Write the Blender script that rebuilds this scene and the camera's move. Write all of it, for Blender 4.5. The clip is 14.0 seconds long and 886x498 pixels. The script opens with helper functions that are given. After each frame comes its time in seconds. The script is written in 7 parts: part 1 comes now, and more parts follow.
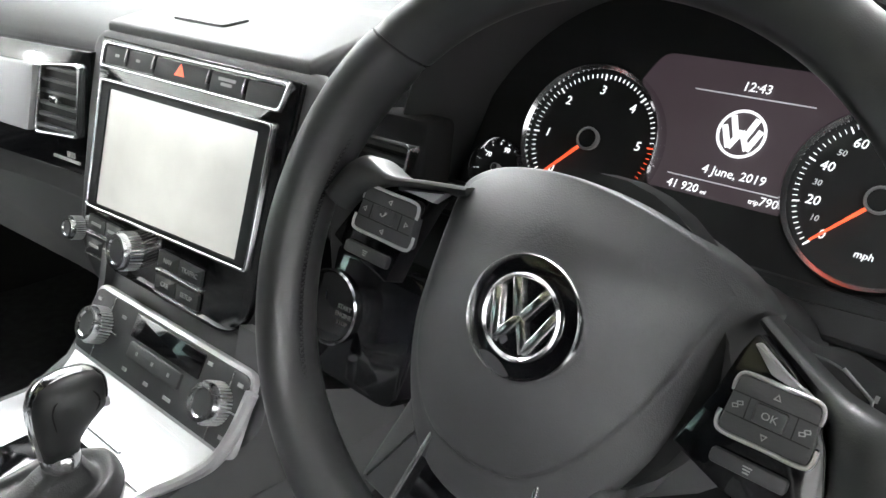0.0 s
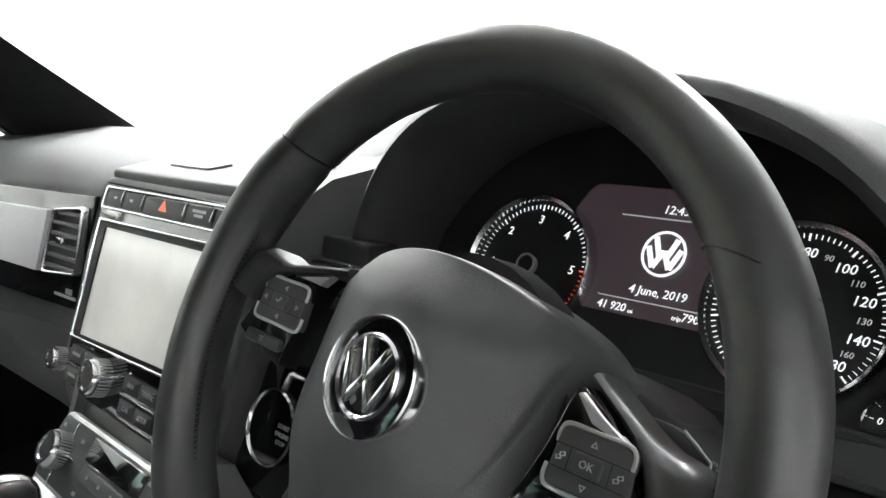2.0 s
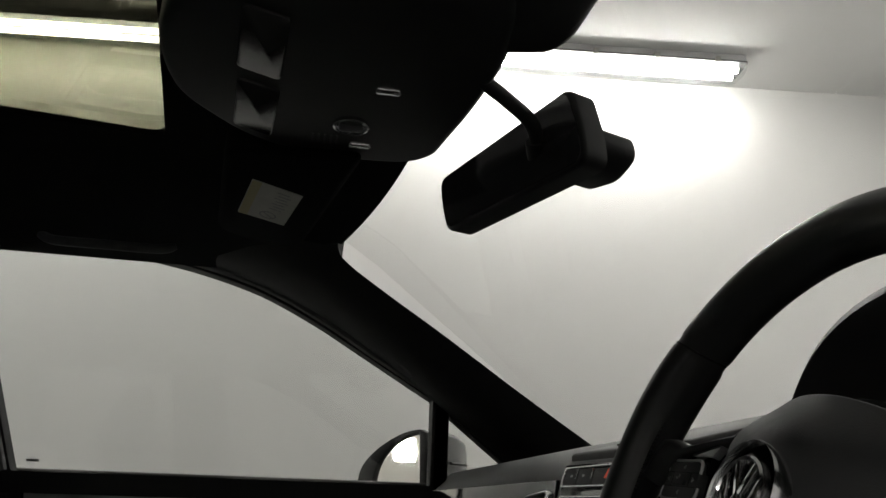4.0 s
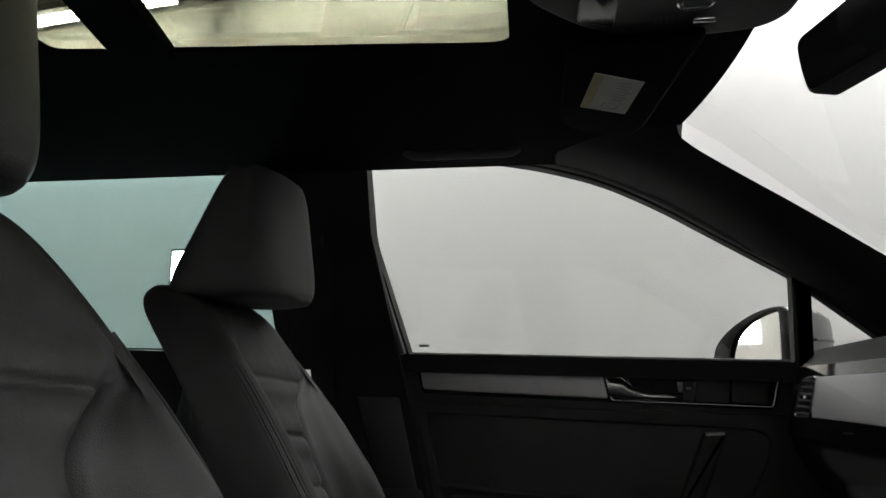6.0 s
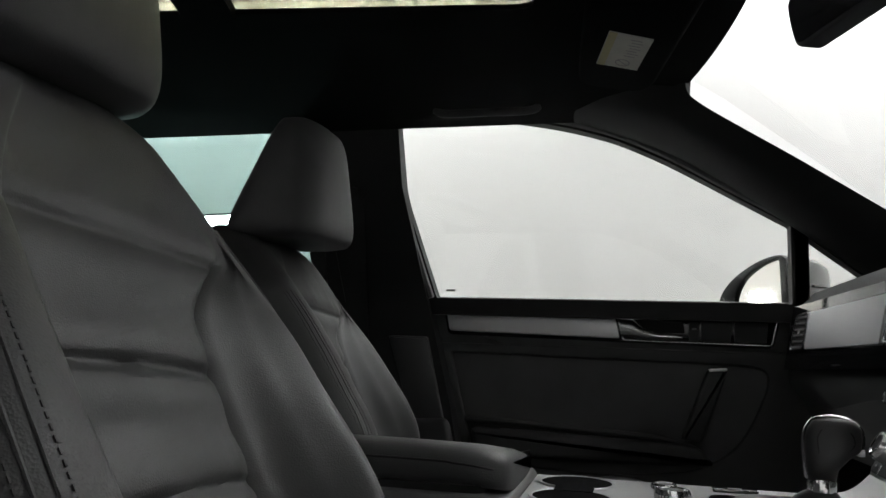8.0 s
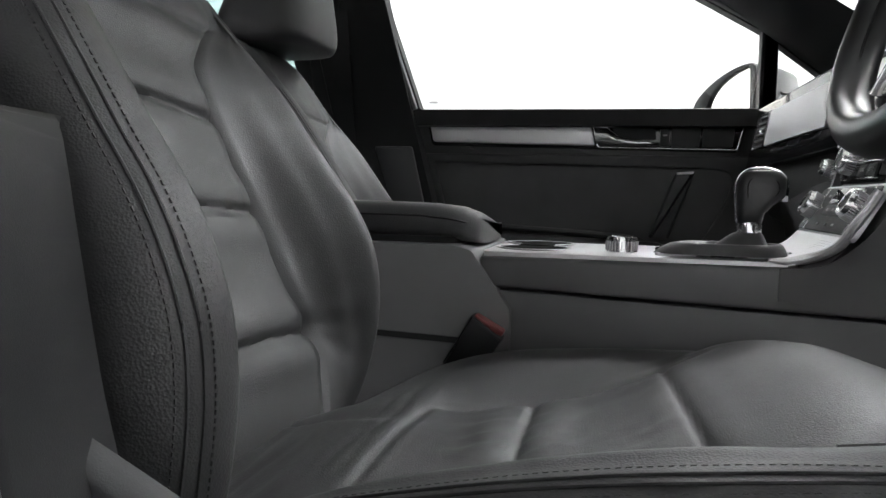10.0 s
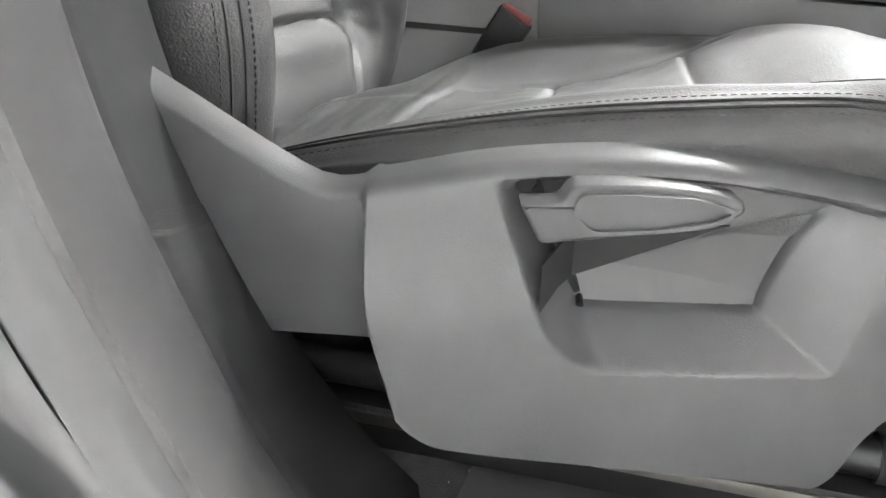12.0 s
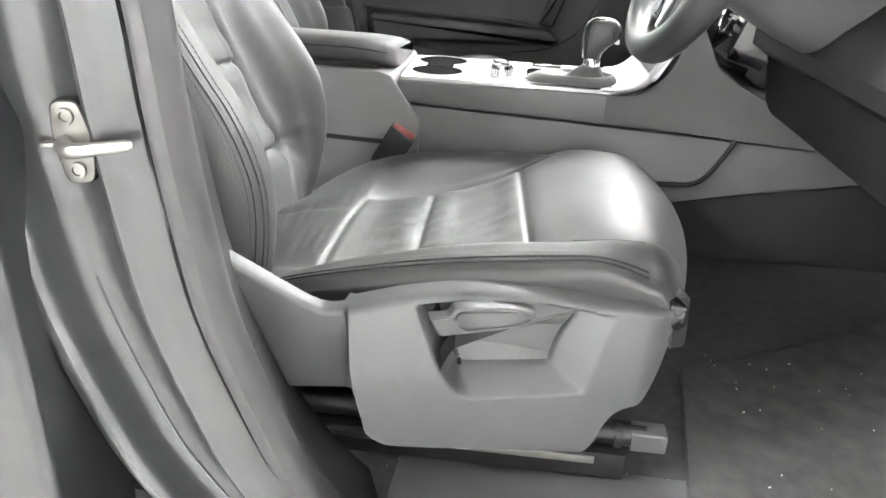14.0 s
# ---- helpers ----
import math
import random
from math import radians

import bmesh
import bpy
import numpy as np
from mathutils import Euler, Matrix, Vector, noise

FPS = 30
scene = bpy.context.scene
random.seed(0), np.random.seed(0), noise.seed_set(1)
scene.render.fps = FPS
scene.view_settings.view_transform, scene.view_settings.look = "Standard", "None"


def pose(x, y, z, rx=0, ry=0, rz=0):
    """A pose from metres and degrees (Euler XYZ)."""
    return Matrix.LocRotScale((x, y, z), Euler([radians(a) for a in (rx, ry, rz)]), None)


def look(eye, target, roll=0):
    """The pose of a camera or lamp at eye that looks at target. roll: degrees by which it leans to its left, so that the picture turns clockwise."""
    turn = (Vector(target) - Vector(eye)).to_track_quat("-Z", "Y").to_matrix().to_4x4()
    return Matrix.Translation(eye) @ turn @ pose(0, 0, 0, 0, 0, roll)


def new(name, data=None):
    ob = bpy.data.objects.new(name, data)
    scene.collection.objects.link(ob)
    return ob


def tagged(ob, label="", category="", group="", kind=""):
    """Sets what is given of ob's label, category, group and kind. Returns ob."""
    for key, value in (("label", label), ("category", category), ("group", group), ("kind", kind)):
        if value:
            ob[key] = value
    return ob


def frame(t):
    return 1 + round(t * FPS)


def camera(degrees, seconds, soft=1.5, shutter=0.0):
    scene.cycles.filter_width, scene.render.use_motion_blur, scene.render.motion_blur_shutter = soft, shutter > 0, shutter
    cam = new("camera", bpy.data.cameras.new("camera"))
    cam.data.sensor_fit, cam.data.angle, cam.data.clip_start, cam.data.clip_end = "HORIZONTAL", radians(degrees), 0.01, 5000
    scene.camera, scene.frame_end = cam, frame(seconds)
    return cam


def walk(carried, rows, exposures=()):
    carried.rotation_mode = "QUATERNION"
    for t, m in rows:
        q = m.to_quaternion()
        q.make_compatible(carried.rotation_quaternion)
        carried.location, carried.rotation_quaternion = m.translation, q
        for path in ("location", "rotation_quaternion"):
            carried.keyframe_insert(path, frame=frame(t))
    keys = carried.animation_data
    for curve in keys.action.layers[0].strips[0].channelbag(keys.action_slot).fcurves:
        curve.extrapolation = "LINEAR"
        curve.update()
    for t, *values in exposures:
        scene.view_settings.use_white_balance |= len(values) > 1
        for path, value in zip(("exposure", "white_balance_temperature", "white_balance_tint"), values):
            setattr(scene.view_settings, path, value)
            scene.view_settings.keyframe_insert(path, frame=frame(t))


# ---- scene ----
cam = camera(60.0, 14.0)
PATH = [
    (0, (0.581, -0.23, 1.27), (-0.59, 1.192, 0.489), 2.4),
    (0.5, (0.6, -0.233, 1.26), (-0.608, 1.172, 0.508), 2.4),
    (1, (0.62, -0.236, 1.249), (-0.625, 1.149, 0.52), 2.5),
    (1.5, (0.642, -0.223, 1.238), (-0.661, 1.174, 0.645), 2.6),
    (2, (0.662, -0.195, 1.225), (-0.714, 1.225, 0.926), 2.5),
    (2.5, (0.687, -0.173, 1.201), (-0.801, 1.163, 1.177), 2.2),
    (3, (0.711, -0.166, 1.174), (-0.954, 0.916, 1.412), 1.9),
    (3.5, (0.733, -0.17, 1.148), (-1.062, 0.548, 1.66), 2.0),
    (4, (0.758, -0.199, 1.121), (-1.112, 0.159, 1.732), 2.0),
    (4.2, (0.768, -0.215, 1.114), (-1.131, 0.013, 1.7), 2.0),
    (6.3, (0.807, -0.248, 1.105), (-1.116, -0.721, 1.389), 1.6),
    (6.5, (0.816, -0.244, 1.1), (-1.105, -0.732, 1.369), 1.8),
    (7, (0.849, -0.248, 1.092), (-1.074, -0.747, 1.322), 1.8),
    (7.2, (0.868, -0.248, 1.077), (-1.049, -0.743, 1.357), 2.0),
    (9.3, (0.991, -0.204, 0.962), (-0.962, -0.634, 1.019), 1.6),
    (9.5, (0.997, -0.201, 0.95), (-0.956, -0.633, 0.952), 1.4),
    (10, (1.013, -0.199, 0.931), (-0.932, -0.644, 0.791), 1.3),
    (10.5, (1.036, -0.194, 0.913), (-0.899, -0.654, 0.699), 1.2),
    (11, (1.051, -0.183, 0.899), (-0.843, -0.667, 0.474), 1.1),
    (11.5, (1.055, -0.176, 0.895), (-0.775, -0.676, 0.261), 0.7),
    (12, (1.062, -0.172, 0.904), (-0.692, -0.661, 0.076), 0.7),
    (12.5, (1.097, -0.176, 0.938), (-0.652, -0.651, 0.093), 1.4),
    (13, (1.173, -0.182, 0.983), (-0.606, -0.565, 0.154), 2.4),
    (13.5, (1.256, -0.181, 1.043), (-0.561, -0.452, 0.252), 3.3),
    (14, (1.332, -0.164, 1.101), (-0.496, -0.324, 0.306), 3.2),
]
EXPOSURES = [(0.0, 2.85, 6350, 7.5), (1.0, 2.85, 6350, 7.5), (1.5, 2.85, 6350, 7.0), (2.0, 2.35, 6400, 7.0), (2.5, 1.4, 6480, 7.5), (3.0, 0.3, 6650, 7.5), (3.5, -0.5, 6800, 8.0), (4.0, -0.6, 6850, 8.0), (6.5, 0.2, 6480, 8.5), (7.2, 0.4, 6460, 8.5), (9.5, 1.0, 6380, 9.8), (10.0, 1.6, 6320, 10.5), (10.5, 2.0, 6320, 10.8), (11.0, 2.7, 6400, 10.5), (12.5, 3.65, 6500, 10.0), (14.0, 3.85, 6480, 9.0)]
walk(cam, [(t, look(eye, target, roll)) for t, eye, target, roll in PATH], EXPOSURES)


# ---- light ----
world = bpy.data.worlds.new("room_air")
scene.world = world
world.use_nodes = True
world.node_tree.nodes["Background"].inputs[0].default_value = (0.8, 0.85, 0.9, 1)
world.node_tree.nodes["Background"].inputs[1].default_value = 0.05


# ---- materials ----
def mat(name, col, rough=0.5, metal=0.0, grain=0.0, grain_size=900.0, vary=0.15, vary_size=9.0, spec=0.5, coat=0.0,
        glow=0.0, pattern="noise", rough_vary=0.08, glow_col=None, sheen=0.0):
    m = bpy.data.materials.new(name)
    m.use_nodes = True
    nt = m.node_tree
    b = nt.nodes["Principled BSDF"]
    b.inputs["Metallic"].default_value = metal
    b.inputs["Specular IOR Level"].default_value = spec
    b.inputs["Coat Weight"].default_value = coat
    b.inputs["Coat Roughness"].default_value = 0.05
    b.inputs["Sheen Weight"].default_value = sheen
    b.inputs["Sheen Roughness"].default_value = 0.35
    tc = nt.nodes.new("ShaderNodeTexCoord")
    n1 = nt.nodes.new("ShaderNodeTexNoise")
    n1.inputs["Scale"].default_value = vary_size
    n1.inputs["Detail"].default_value = 6
    nt.links.new(tc.outputs["Object"], n1.inputs["Vector"])
    ramp = nt.nodes.new("ShaderNodeValToRGB")
    lo = [max(0, c * (1 - vary)) for c in col] + [1]
    hi = [min(1, c * (1 + vary)) for c in col] + [1]
    ramp.color_ramp.elements[0].color, ramp.color_ramp.elements[1].color = lo, hi
    ramp.color_ramp.elements[0].position, ramp.color_ramp.elements[1].position = 0.3, 0.7
    nt.links.new(n1.outputs["Fac"], ramp.inputs[0])
    nt.links.new(ramp.outputs[0], b.inputs["Base Color"])
    mr = nt.nodes.new("ShaderNodeMapRange")
    mr.inputs[3].default_value, mr.inputs[4].default_value = max(0.02, rough - rough_vary), min(1, rough + rough_vary)
    nt.links.new(n1.outputs["Fac"], mr.inputs[0])
    nt.links.new(mr.outputs[0], b.inputs["Roughness"])
    if grain:
        bump = nt.nodes.new("ShaderNodeBump")
        bump.inputs["Strength"].default_value = grain
        bump.inputs["Distance"].default_value = 0.0006
        if pattern == "leather":
            v = nt.nodes.new("ShaderNodeTexVoronoi")
            v.inputs["Scale"].default_value = grain_size
            nt.links.new(tc.outputs["Object"], v.inputs["Vector"])
            w = nt.nodes.new("ShaderNodeTexNoise")
            w.inputs["Scale"].default_value = 30
            w.inputs["Detail"].default_value = 8
            nt.links.new(tc.outputs["Object"], w.inputs["Vector"])
            mx = nt.nodes.new("ShaderNodeMath")
            mx.operation = "MULTIPLY_ADD"
            nt.links.new(w.outputs["Fac"], mx.inputs[0])
            mx.inputs[1].default_value = 1.6
            nt.links.new(v.outputs["Distance"], mx.inputs[2])
            nt.links.new(mx.outputs[0], bump.inputs["Height"])
        elif pattern == "brushed":
            mp = nt.nodes.new("ShaderNodeMapping")
            mp.inputs["Scale"].default_value = (1, 40, 40)
            n = nt.nodes.new("ShaderNodeTexNoise")
            n.inputs["Scale"].default_value = grain_size
            nt.links.new(tc.outputs["Object"], mp.inputs["Vector"])
            nt.links.new(mp.outputs[0], n.inputs["Vector"])
            nt.links.new(n.outputs["Fac"], bump.inputs["Height"])
        else:
            n = nt.nodes.new("ShaderNodeTexNoise")
            n.inputs["Scale"].default_value = grain_size
            n.inputs["Detail"].default_value = 3
            nt.links.new(tc.outputs["Object"], n.inputs["Vector"])
            nt.links.new(n.outputs["Fac"], bump.inputs["Height"])
        nt.links.new(bump.outputs[0], b.inputs["Normal"])
    if glow:
        b.inputs["Emission Color"].default_value = (*(glow_col or col), 1)
        b.inputs["Emission Strength"].default_value = glow
    return m


def glass(name, tint, rough=0.0):
    m = bpy.data.materials.new(name)
    m.use_nodes = True
    nt = m.node_tree
    nt.nodes.remove(nt.nodes["Principled BSDF"])
    out = nt.nodes["Material Output"]
    tr, gl, mix, lw, pw, sc = (nt.nodes.new("ShaderNode" + k) for k in ("BsdfTransparent", "BsdfGlossy", "MixShader", "LayerWeight", "Math", "Math"))
    tr.inputs[0].default_value = (*tint, 1)
    gl.inputs["Roughness"].default_value = rough
    lw.inputs[0].default_value = 0.5
    pw.operation, pw.inputs[1].default_value = "POWER", 4.0
    sc.operation, sc.inputs[1].default_value, sc.inputs[2].default_value = "MULTIPLY_ADD", 0.6, 0.03
    nt.links.new(lw.outputs["Facing"], pw.inputs[0])
    nt.links.new(pw.outputs[0], sc.inputs[0])
    nt.links.new(sc.outputs[0], mix.inputs[0])
    nt.links.new(tr.outputs[0], mix.inputs[1])
    nt.links.new(gl.outputs[0], mix.inputs[2])
    nt.links.new(mix.outputs[0], out.inputs[0])
    return m


M_LEATHER = mat("black_leather", (0.034, 0.0343, 0.0349), 0.54, spec=0.55, rough_vary=0.07, sheen=0.06, grain=0.34, grain_size=720, pattern="leather", vary=0.2, vary_size=14)
M_WHEEL = mat("worn_wheel_leather", (0.029, 0.0295, 0.030), 0.38, spec=0.6, rough_vary=0.05, grain=0.06, grain_size=1500, pattern="leather", vary=0.2)
M_PAD = mat("airbag_cover_plastic", (0.050, 0.050, 0.052), 0.50, grain=0.14, grain_size=1300, pattern="leather", vary=0.1)
M_TRIM = mat("dark_trim_plastic", (0.019, 0.0193, 0.020), 0.6, spec=0.2, grain=0.25, grain_size=1000, vary=0.1)
M_FRAME = mat("black_frame_plastic", (0.014, 0.0141, 0.0145), 0.62, spec=0.25, grain=0.25, grain_size=1000, vary=0.12)
M_DOOR = mat("black_door_lining", (0.046, 0.0465, 0.0472), 0.6, spec=0.3, grain=0.3, grain_size=900, vary=0.12)
M_PRINT = mat("pale_button_print", (0.34, 0.34, 0.34), 0.5, vary=0.05)
M_SOFT = mat("soft_touch_plastic", (0.052, 0.0525, 0.0535), 0.6, spec=0.35, grain=0.3, grain_size=900, vary=0.1)
M_HARD = mat("hard_grained_plastic", (0.054, 0.0545, 0.056), 0.5, grain=0.25, grain_size=1100, vary=0.1)
M_CONSOLE = mat("console_plastic", (0.092, 0.0925, 0.094), 0.5, grain=0.25, grain_size=1100, vary=0.1)
M_SHELL = mat("grey_black_seat_plastic", (0.056, 0.057, 0.059), 0.45, grain=0.25, grain_size=1100, vary=0.08)
M_DARK = mat("matt_black_plastic", (0.018, 0.0181, 0.0186), 0.6, spec=0.2, vary=0.2)
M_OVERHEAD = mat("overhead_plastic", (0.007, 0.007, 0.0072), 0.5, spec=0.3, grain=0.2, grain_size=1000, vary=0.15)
M_GLOSS = mat("piano_black", (0.006, 0.006, 0.007), 0.08, coat=0.5, vary=0.1, rough_vary=0.03)
M_THREAD = mat("grey_thread", (0.036, 0.036, 0.037), 0.7, vary=0.1)
M_CHROME = mat("satin_chrome", (0.75, 0.75, 0.76), 0.18, 1.0, vary=0.05)
M_ALU = mat("brushed_aluminium", (0.66, 0.66, 0.67), 0.42, 0.75, grain=0.12, grain_size=120, pattern="brushed", vary=0.04)
M_STRIP = mat("satin_dash_strip", (0.46, 0.46, 0.47), 0.6, 0.5, grain=0.1, grain_size=120, pattern="brushed", vary=0.05)
M_SILVER = mat("silver_paint", (0.52, 0.52, 0.53), 0.36, 0.6, vary=0.05)
M_PAINT = mat("grey_car_paint", (0.034, 0.0355, 0.037), 0.33, 0.35, rough_vary=0.04, coat=1.0, vary=0.06, vary_size=3)
M_RUBBER = mat("rubber_seal", (0.034, 0.034, 0.035), 0.55, vary=0.15)
M_PILLAR = mat("pillar_cloth", (0.016, 0.016, 0.0165), 0.8, spec=0.25, grain=0.4, grain_size=1300, vary=0.12)
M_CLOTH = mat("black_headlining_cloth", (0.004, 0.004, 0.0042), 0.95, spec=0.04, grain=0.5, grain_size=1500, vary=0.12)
M_CARPET = mat("dark_carpet", (0.035, 0.035, 0.036), 0.95, grain=1.0, grain_size=650, vary=0.35, vary_size=60)
# tunnel carpet, darker than the floor's: footwell shade put into the colour
M_CARPET_SHADE = mat("shaded_carpet", (0.011, 0.011, 0.0112), 0.97, grain=1.0, grain_size=700, vary=0.3, vary_size=50)
M_MAT = mat("floor_mat_pile", (0.036, 0.0355, 0.035), 0.98, grain=1.0, grain_size=800, vary=0.4, vary_size=45)
M_WALL = mat("white_wall_paint", (0.80, 0.80, 0.79), 0.6, grain=0.1, grain_size=40, vary=0.02, vary_size=2)
M_CEIL = mat("white_ceiling_paint", (0.70, 0.70, 0.69), 0.7, vary=0.03, vary_size=2)
M_CONC = mat("pale_concrete", (0.45, 0.45, 0.44), 0.6, grain=0.3, grain_size=60, vary=0.12, vary_size=3)
M_TUBE = mat("lit_tube", (1, 1, 1), 0.5, glow=90, glow_col=(1.0, 0.985, 0.99))
M_GREYPRINT = mat("grey_print", (0.30, 0.30, 0.30), 0.5, vary=0.05)
M_LIT = mat("lit_white_print", (0.9, 0.9, 0.92), 0.5, glow=0.19)
M_LITGREY = mat("lit_grey_print", (0.6, 0.6, 0.62), 0.5, glow=0.08)
M_RED = mat("lit_red_needle", (0.9, 0.09, 0.03), 0.5, glow=0.22)
M_REDPLAS = mat("red_plastic", (0.13, 0.024, 0.022), 0.45, vary=0.05)
M_SCREEN = mat("lit_pale_screen", (0.75, 0.74, 0.70), 0.15, glow=0.042, glow_col=(0.98, 0.96, 0.90), coat=0.5)
M_DISPLAY = mat("cluster_display", (0.03, 0.026, 0.028), 0.4, glow=0.0075, glow_col=(0.85, 0.60, 0.70))
M_MIRROR = mat("mirror_glass", (0.85, 0.83, 0.78), 0.03, 1.0, vary=0.01, rough_vary=0.0)
M_DARKMIRROR = mat("dark_mirror_glass", (0.03, 0.03, 0.032), 0.12, 0.0, coat=0.3, rough_vary=0.0)
M_LABEL = mat("label_paper", (0.55, 0.55, 0.50), 0.7, vary=0.06, vary_size=40)
M_LABELY = mat("label_yellow", (0.50, 0.46, 0.25), 0.7, vary=0.05)
M_LENS = mat("lamp_lens", (0.036, 0.036, 0.036), 0.15, vary=0.05)
M_ZINC = mat("dull_zinc_plate", (0.20, 0.195, 0.185), 0.42, 1.0, vary=0.2, vary_size=50)
M_STEEL = mat("zinc_steel", (0.42, 0.41, 0.385), 0.34, 1.0, vary=0.1, vary_size=60)
M_BLACKSTEEL = mat("black_steel", (0.03, 0.03, 0.032), 0.38, 0.6, vary=0.2)
M_GLASS = glass("clear_glass", (0.95, 0.96, 0.95))
M_TINT = glass("green_tinted_glass", (0.62, 0.74, 0.72))
M_COVER = glass("clear_ribbed_plastic", (0.93, 0.94, 0.94))
M_ROOFGLASS = glass("tinted_roof_glass", (0.34, 0.34, 0.28))


# ---- builders ----
def put(name, bm, material, parent=None, label="", smooth=True, sharp=35):
    bmesh.ops.recalc_face_normals(bm, faces=bm.faces)
    me = bpy.data.meshes.new(name)
    bm.to_mesh(me)
    bm.free()
    if smooth:
        me.polygons.foreach_set("use_smooth", [True] * len(me.polygons))
        me.set_sharp_from_angle(angle=radians(sharp))
    me.materials.append(material)
    ob = new(name, me)
    if parent is not None:
        ob.parent = parent
    if label:
        ob["label"] = label
    return ob


part = put


def thing(name, at, label, category, group="", turn=None):
    """An Empty at the thing's base; its parts are built in world places and hung under it."""
    e = new(name)
    e.empty_display_size = 0.05
    e.matrix_world = Matrix.Translation(at) if turn is None else turn
    return tagged(e, label, category, group)


def wpart(name, bm, material, parent, label="", **k):
    ob = put(name, bm, material, None, label, **k)
    root = parent
    base = Matrix.Identity(4)
    chain = []
    while root is not None:
        chain.append(root)
        root = root.parent
    for o in reversed(chain):
        base = base @ (o.matrix_parent_inverse if o.parent else Matrix.Identity(4)) @ o.matrix_basis
    ob.parent = parent
    ob.matrix_parent_inverse = base.inverted()
    return ob


def rounded(pts, r, n=4):
    """A polygon with rounded corners; r may be a list."""
    out, k = [], len(pts)
    for i in range(k):
        rr = r[i] if isinstance(r, (list, tuple)) else r
        p, a, b = Vector(pts[i]), Vector(pts[i - 1]), Vector(pts[(i + 1) % k])
        da, db = (a - p), (b - p)
        d = min(rr, da.length * 0.48, db.length * 0.48)
        if d < 1e-6:
            out.append(tuple(p))
            continue
        q0, q1 = p + da.normalized() * d, p + db.normalized() * d
        for j in range(n + 1):
            t = j / n
            out.append(tuple((1 - t) ** 2 * q0 + 2 * t * (1 - t) * p + t * t * q1))
    return out


def rect(w, h, r=0.0, n=4, cx=0.0, cy=0.0):
    p = [(cx - w / 2, cy - h / 2), (cx + w / 2, cy - h / 2), (cx + w / 2, cy + h / 2), (cx - w / 2, cy + h / 2)]
    return rounded(p, r, n) if r else p


def circle(r, n=32, cx=0.0, cy=0.0):
    return [(cx + r * math.cos(2 * math.pi * i / n), cy + r * math.sin(2 * math.pi * i / n)) for i in range(n)]


def add_slab(bm, pts, m, z0, z1, bevel=0.0, seg=2, hole=None):
    """A polygon in the xy plane of the pose m, from z0 to z1 along its z; bevels the z1 rim."""
    z = [(z0, 0.0)]
    if bevel:
        for j in range(seg + 1):
            a = math.pi / 2 * j / seg
            z.append((z1 - bevel + bevel * math.sin(a), bevel * (1 - math.cos(a))))
    else:
        z.append((z1, 0.0))

    def loops(poly, sign):
        c = Vector((sum(p[0] for p in poly) / len(poly), sum(p[1] for p in poly) / len(poly)))
        k = len(poly)
        offs = []
        area = sum(poly[i][0] * poly[(i + 1) % k][1] - poly[(i + 1) % k][0] * poly[i][1] for i in range(k))
        for i in range(k):
            a, p, b = Vector(poly[i - 1]), Vector(poly[i]), Vector(poly[(i + 1) % k])
            e1, e2 = (p - a), (b - p)
            n1, n2 = Vector((-e1.y, e1.x)), Vector((-e2.y, e2.x))
            nn = (n1.normalized() if n1.length > 1e-9 else Vector((0, 0))) + (n2.normalized() if n2.length > 1e-9 else Vector((0, 0)))
            offs.append((nn.normalized() if nn.length > 1e-9 else Vector((0, 0))) * (1 if area > 0 else -1) * sign)
        return [[bm.verts.new(m @ Vector((p[0] + o.x * d, p[1] + o.y * d, zz))) for p, o in zip(poly, offs)] for zz, d in z]

    outer = loops(pts, 1)
    k = len(pts)
    for a, b in zip(outer, outer[1:]):
        for i in range(k):
            bm.faces.new((a[i], a[(i + 1) % k], b[(i + 1) % k], b[i]))
    if hole is None:
        bm.faces.new(outer[0][::-1])
        bm.faces.new(outer[-1])
    else:
        inner = loops(hole, -1)
        h = len(hole)
        for a, b in zip(inner, inner[1:]):
            for i in range(h):
                bm.faces.new((a[i], b[i], b[(i + 1) % h], a[(i + 1) % h]))
        if h == k:
            for o, n in ((outer[0], inner[0]), (outer[-1], inner[-1])):
                for i in range(k):
                    bm.faces.new((o[i], o[(i + 1) % k], n[(i + 1) % k], n[i]))
        else:
            for o, n in ((outer[0], inner[0]), (outer[-1], inner[-1])):
                es = [bm.edges.get((o[i], o[(i + 1) % k])) or bm.edges.new((o[i], o[(i + 1) % k])) for i in range(k)]
                es += [bm.edges.get((n[i], n[(i + 1) % h])) or bm.edges.new((n[i], n[(i + 1) % h])) for i in range(h)]
                bmesh.ops.triangle_fill(bm, edges=es, use_beauty=True)
    return bm


def slab(pts, m, z0, z1, bevel=0.0, seg=2, hole=None):
    return add_slab(bmesh.new(), pts, m, z0, z1, bevel, seg, hole)


def face_x(x, s=1):
    """A pose whose xy plane is the world's yz plane at x; z looks along s * x."""
    return Matrix(((0, 0, s, x), (s, 0, 0, 0), (0, 1, 0, 0), (0, 0, 0, 1))) if s > 0 else Matrix(((0, 0, -1, x), (1, 0, 0, 0), (0, 1, 0, 0), (0, 0, 0, 1)))


def face_y(y, s=-1):
    """xy plane = world xz at y; z looks along s * y."""
    return Matrix(((1, 0, 0, 0), (0, 0, s, y), (0, 1, 0, 0), (0, 0, 0, 1)))


def face_z(z):
    return Matrix.Translation((0, 0, z))


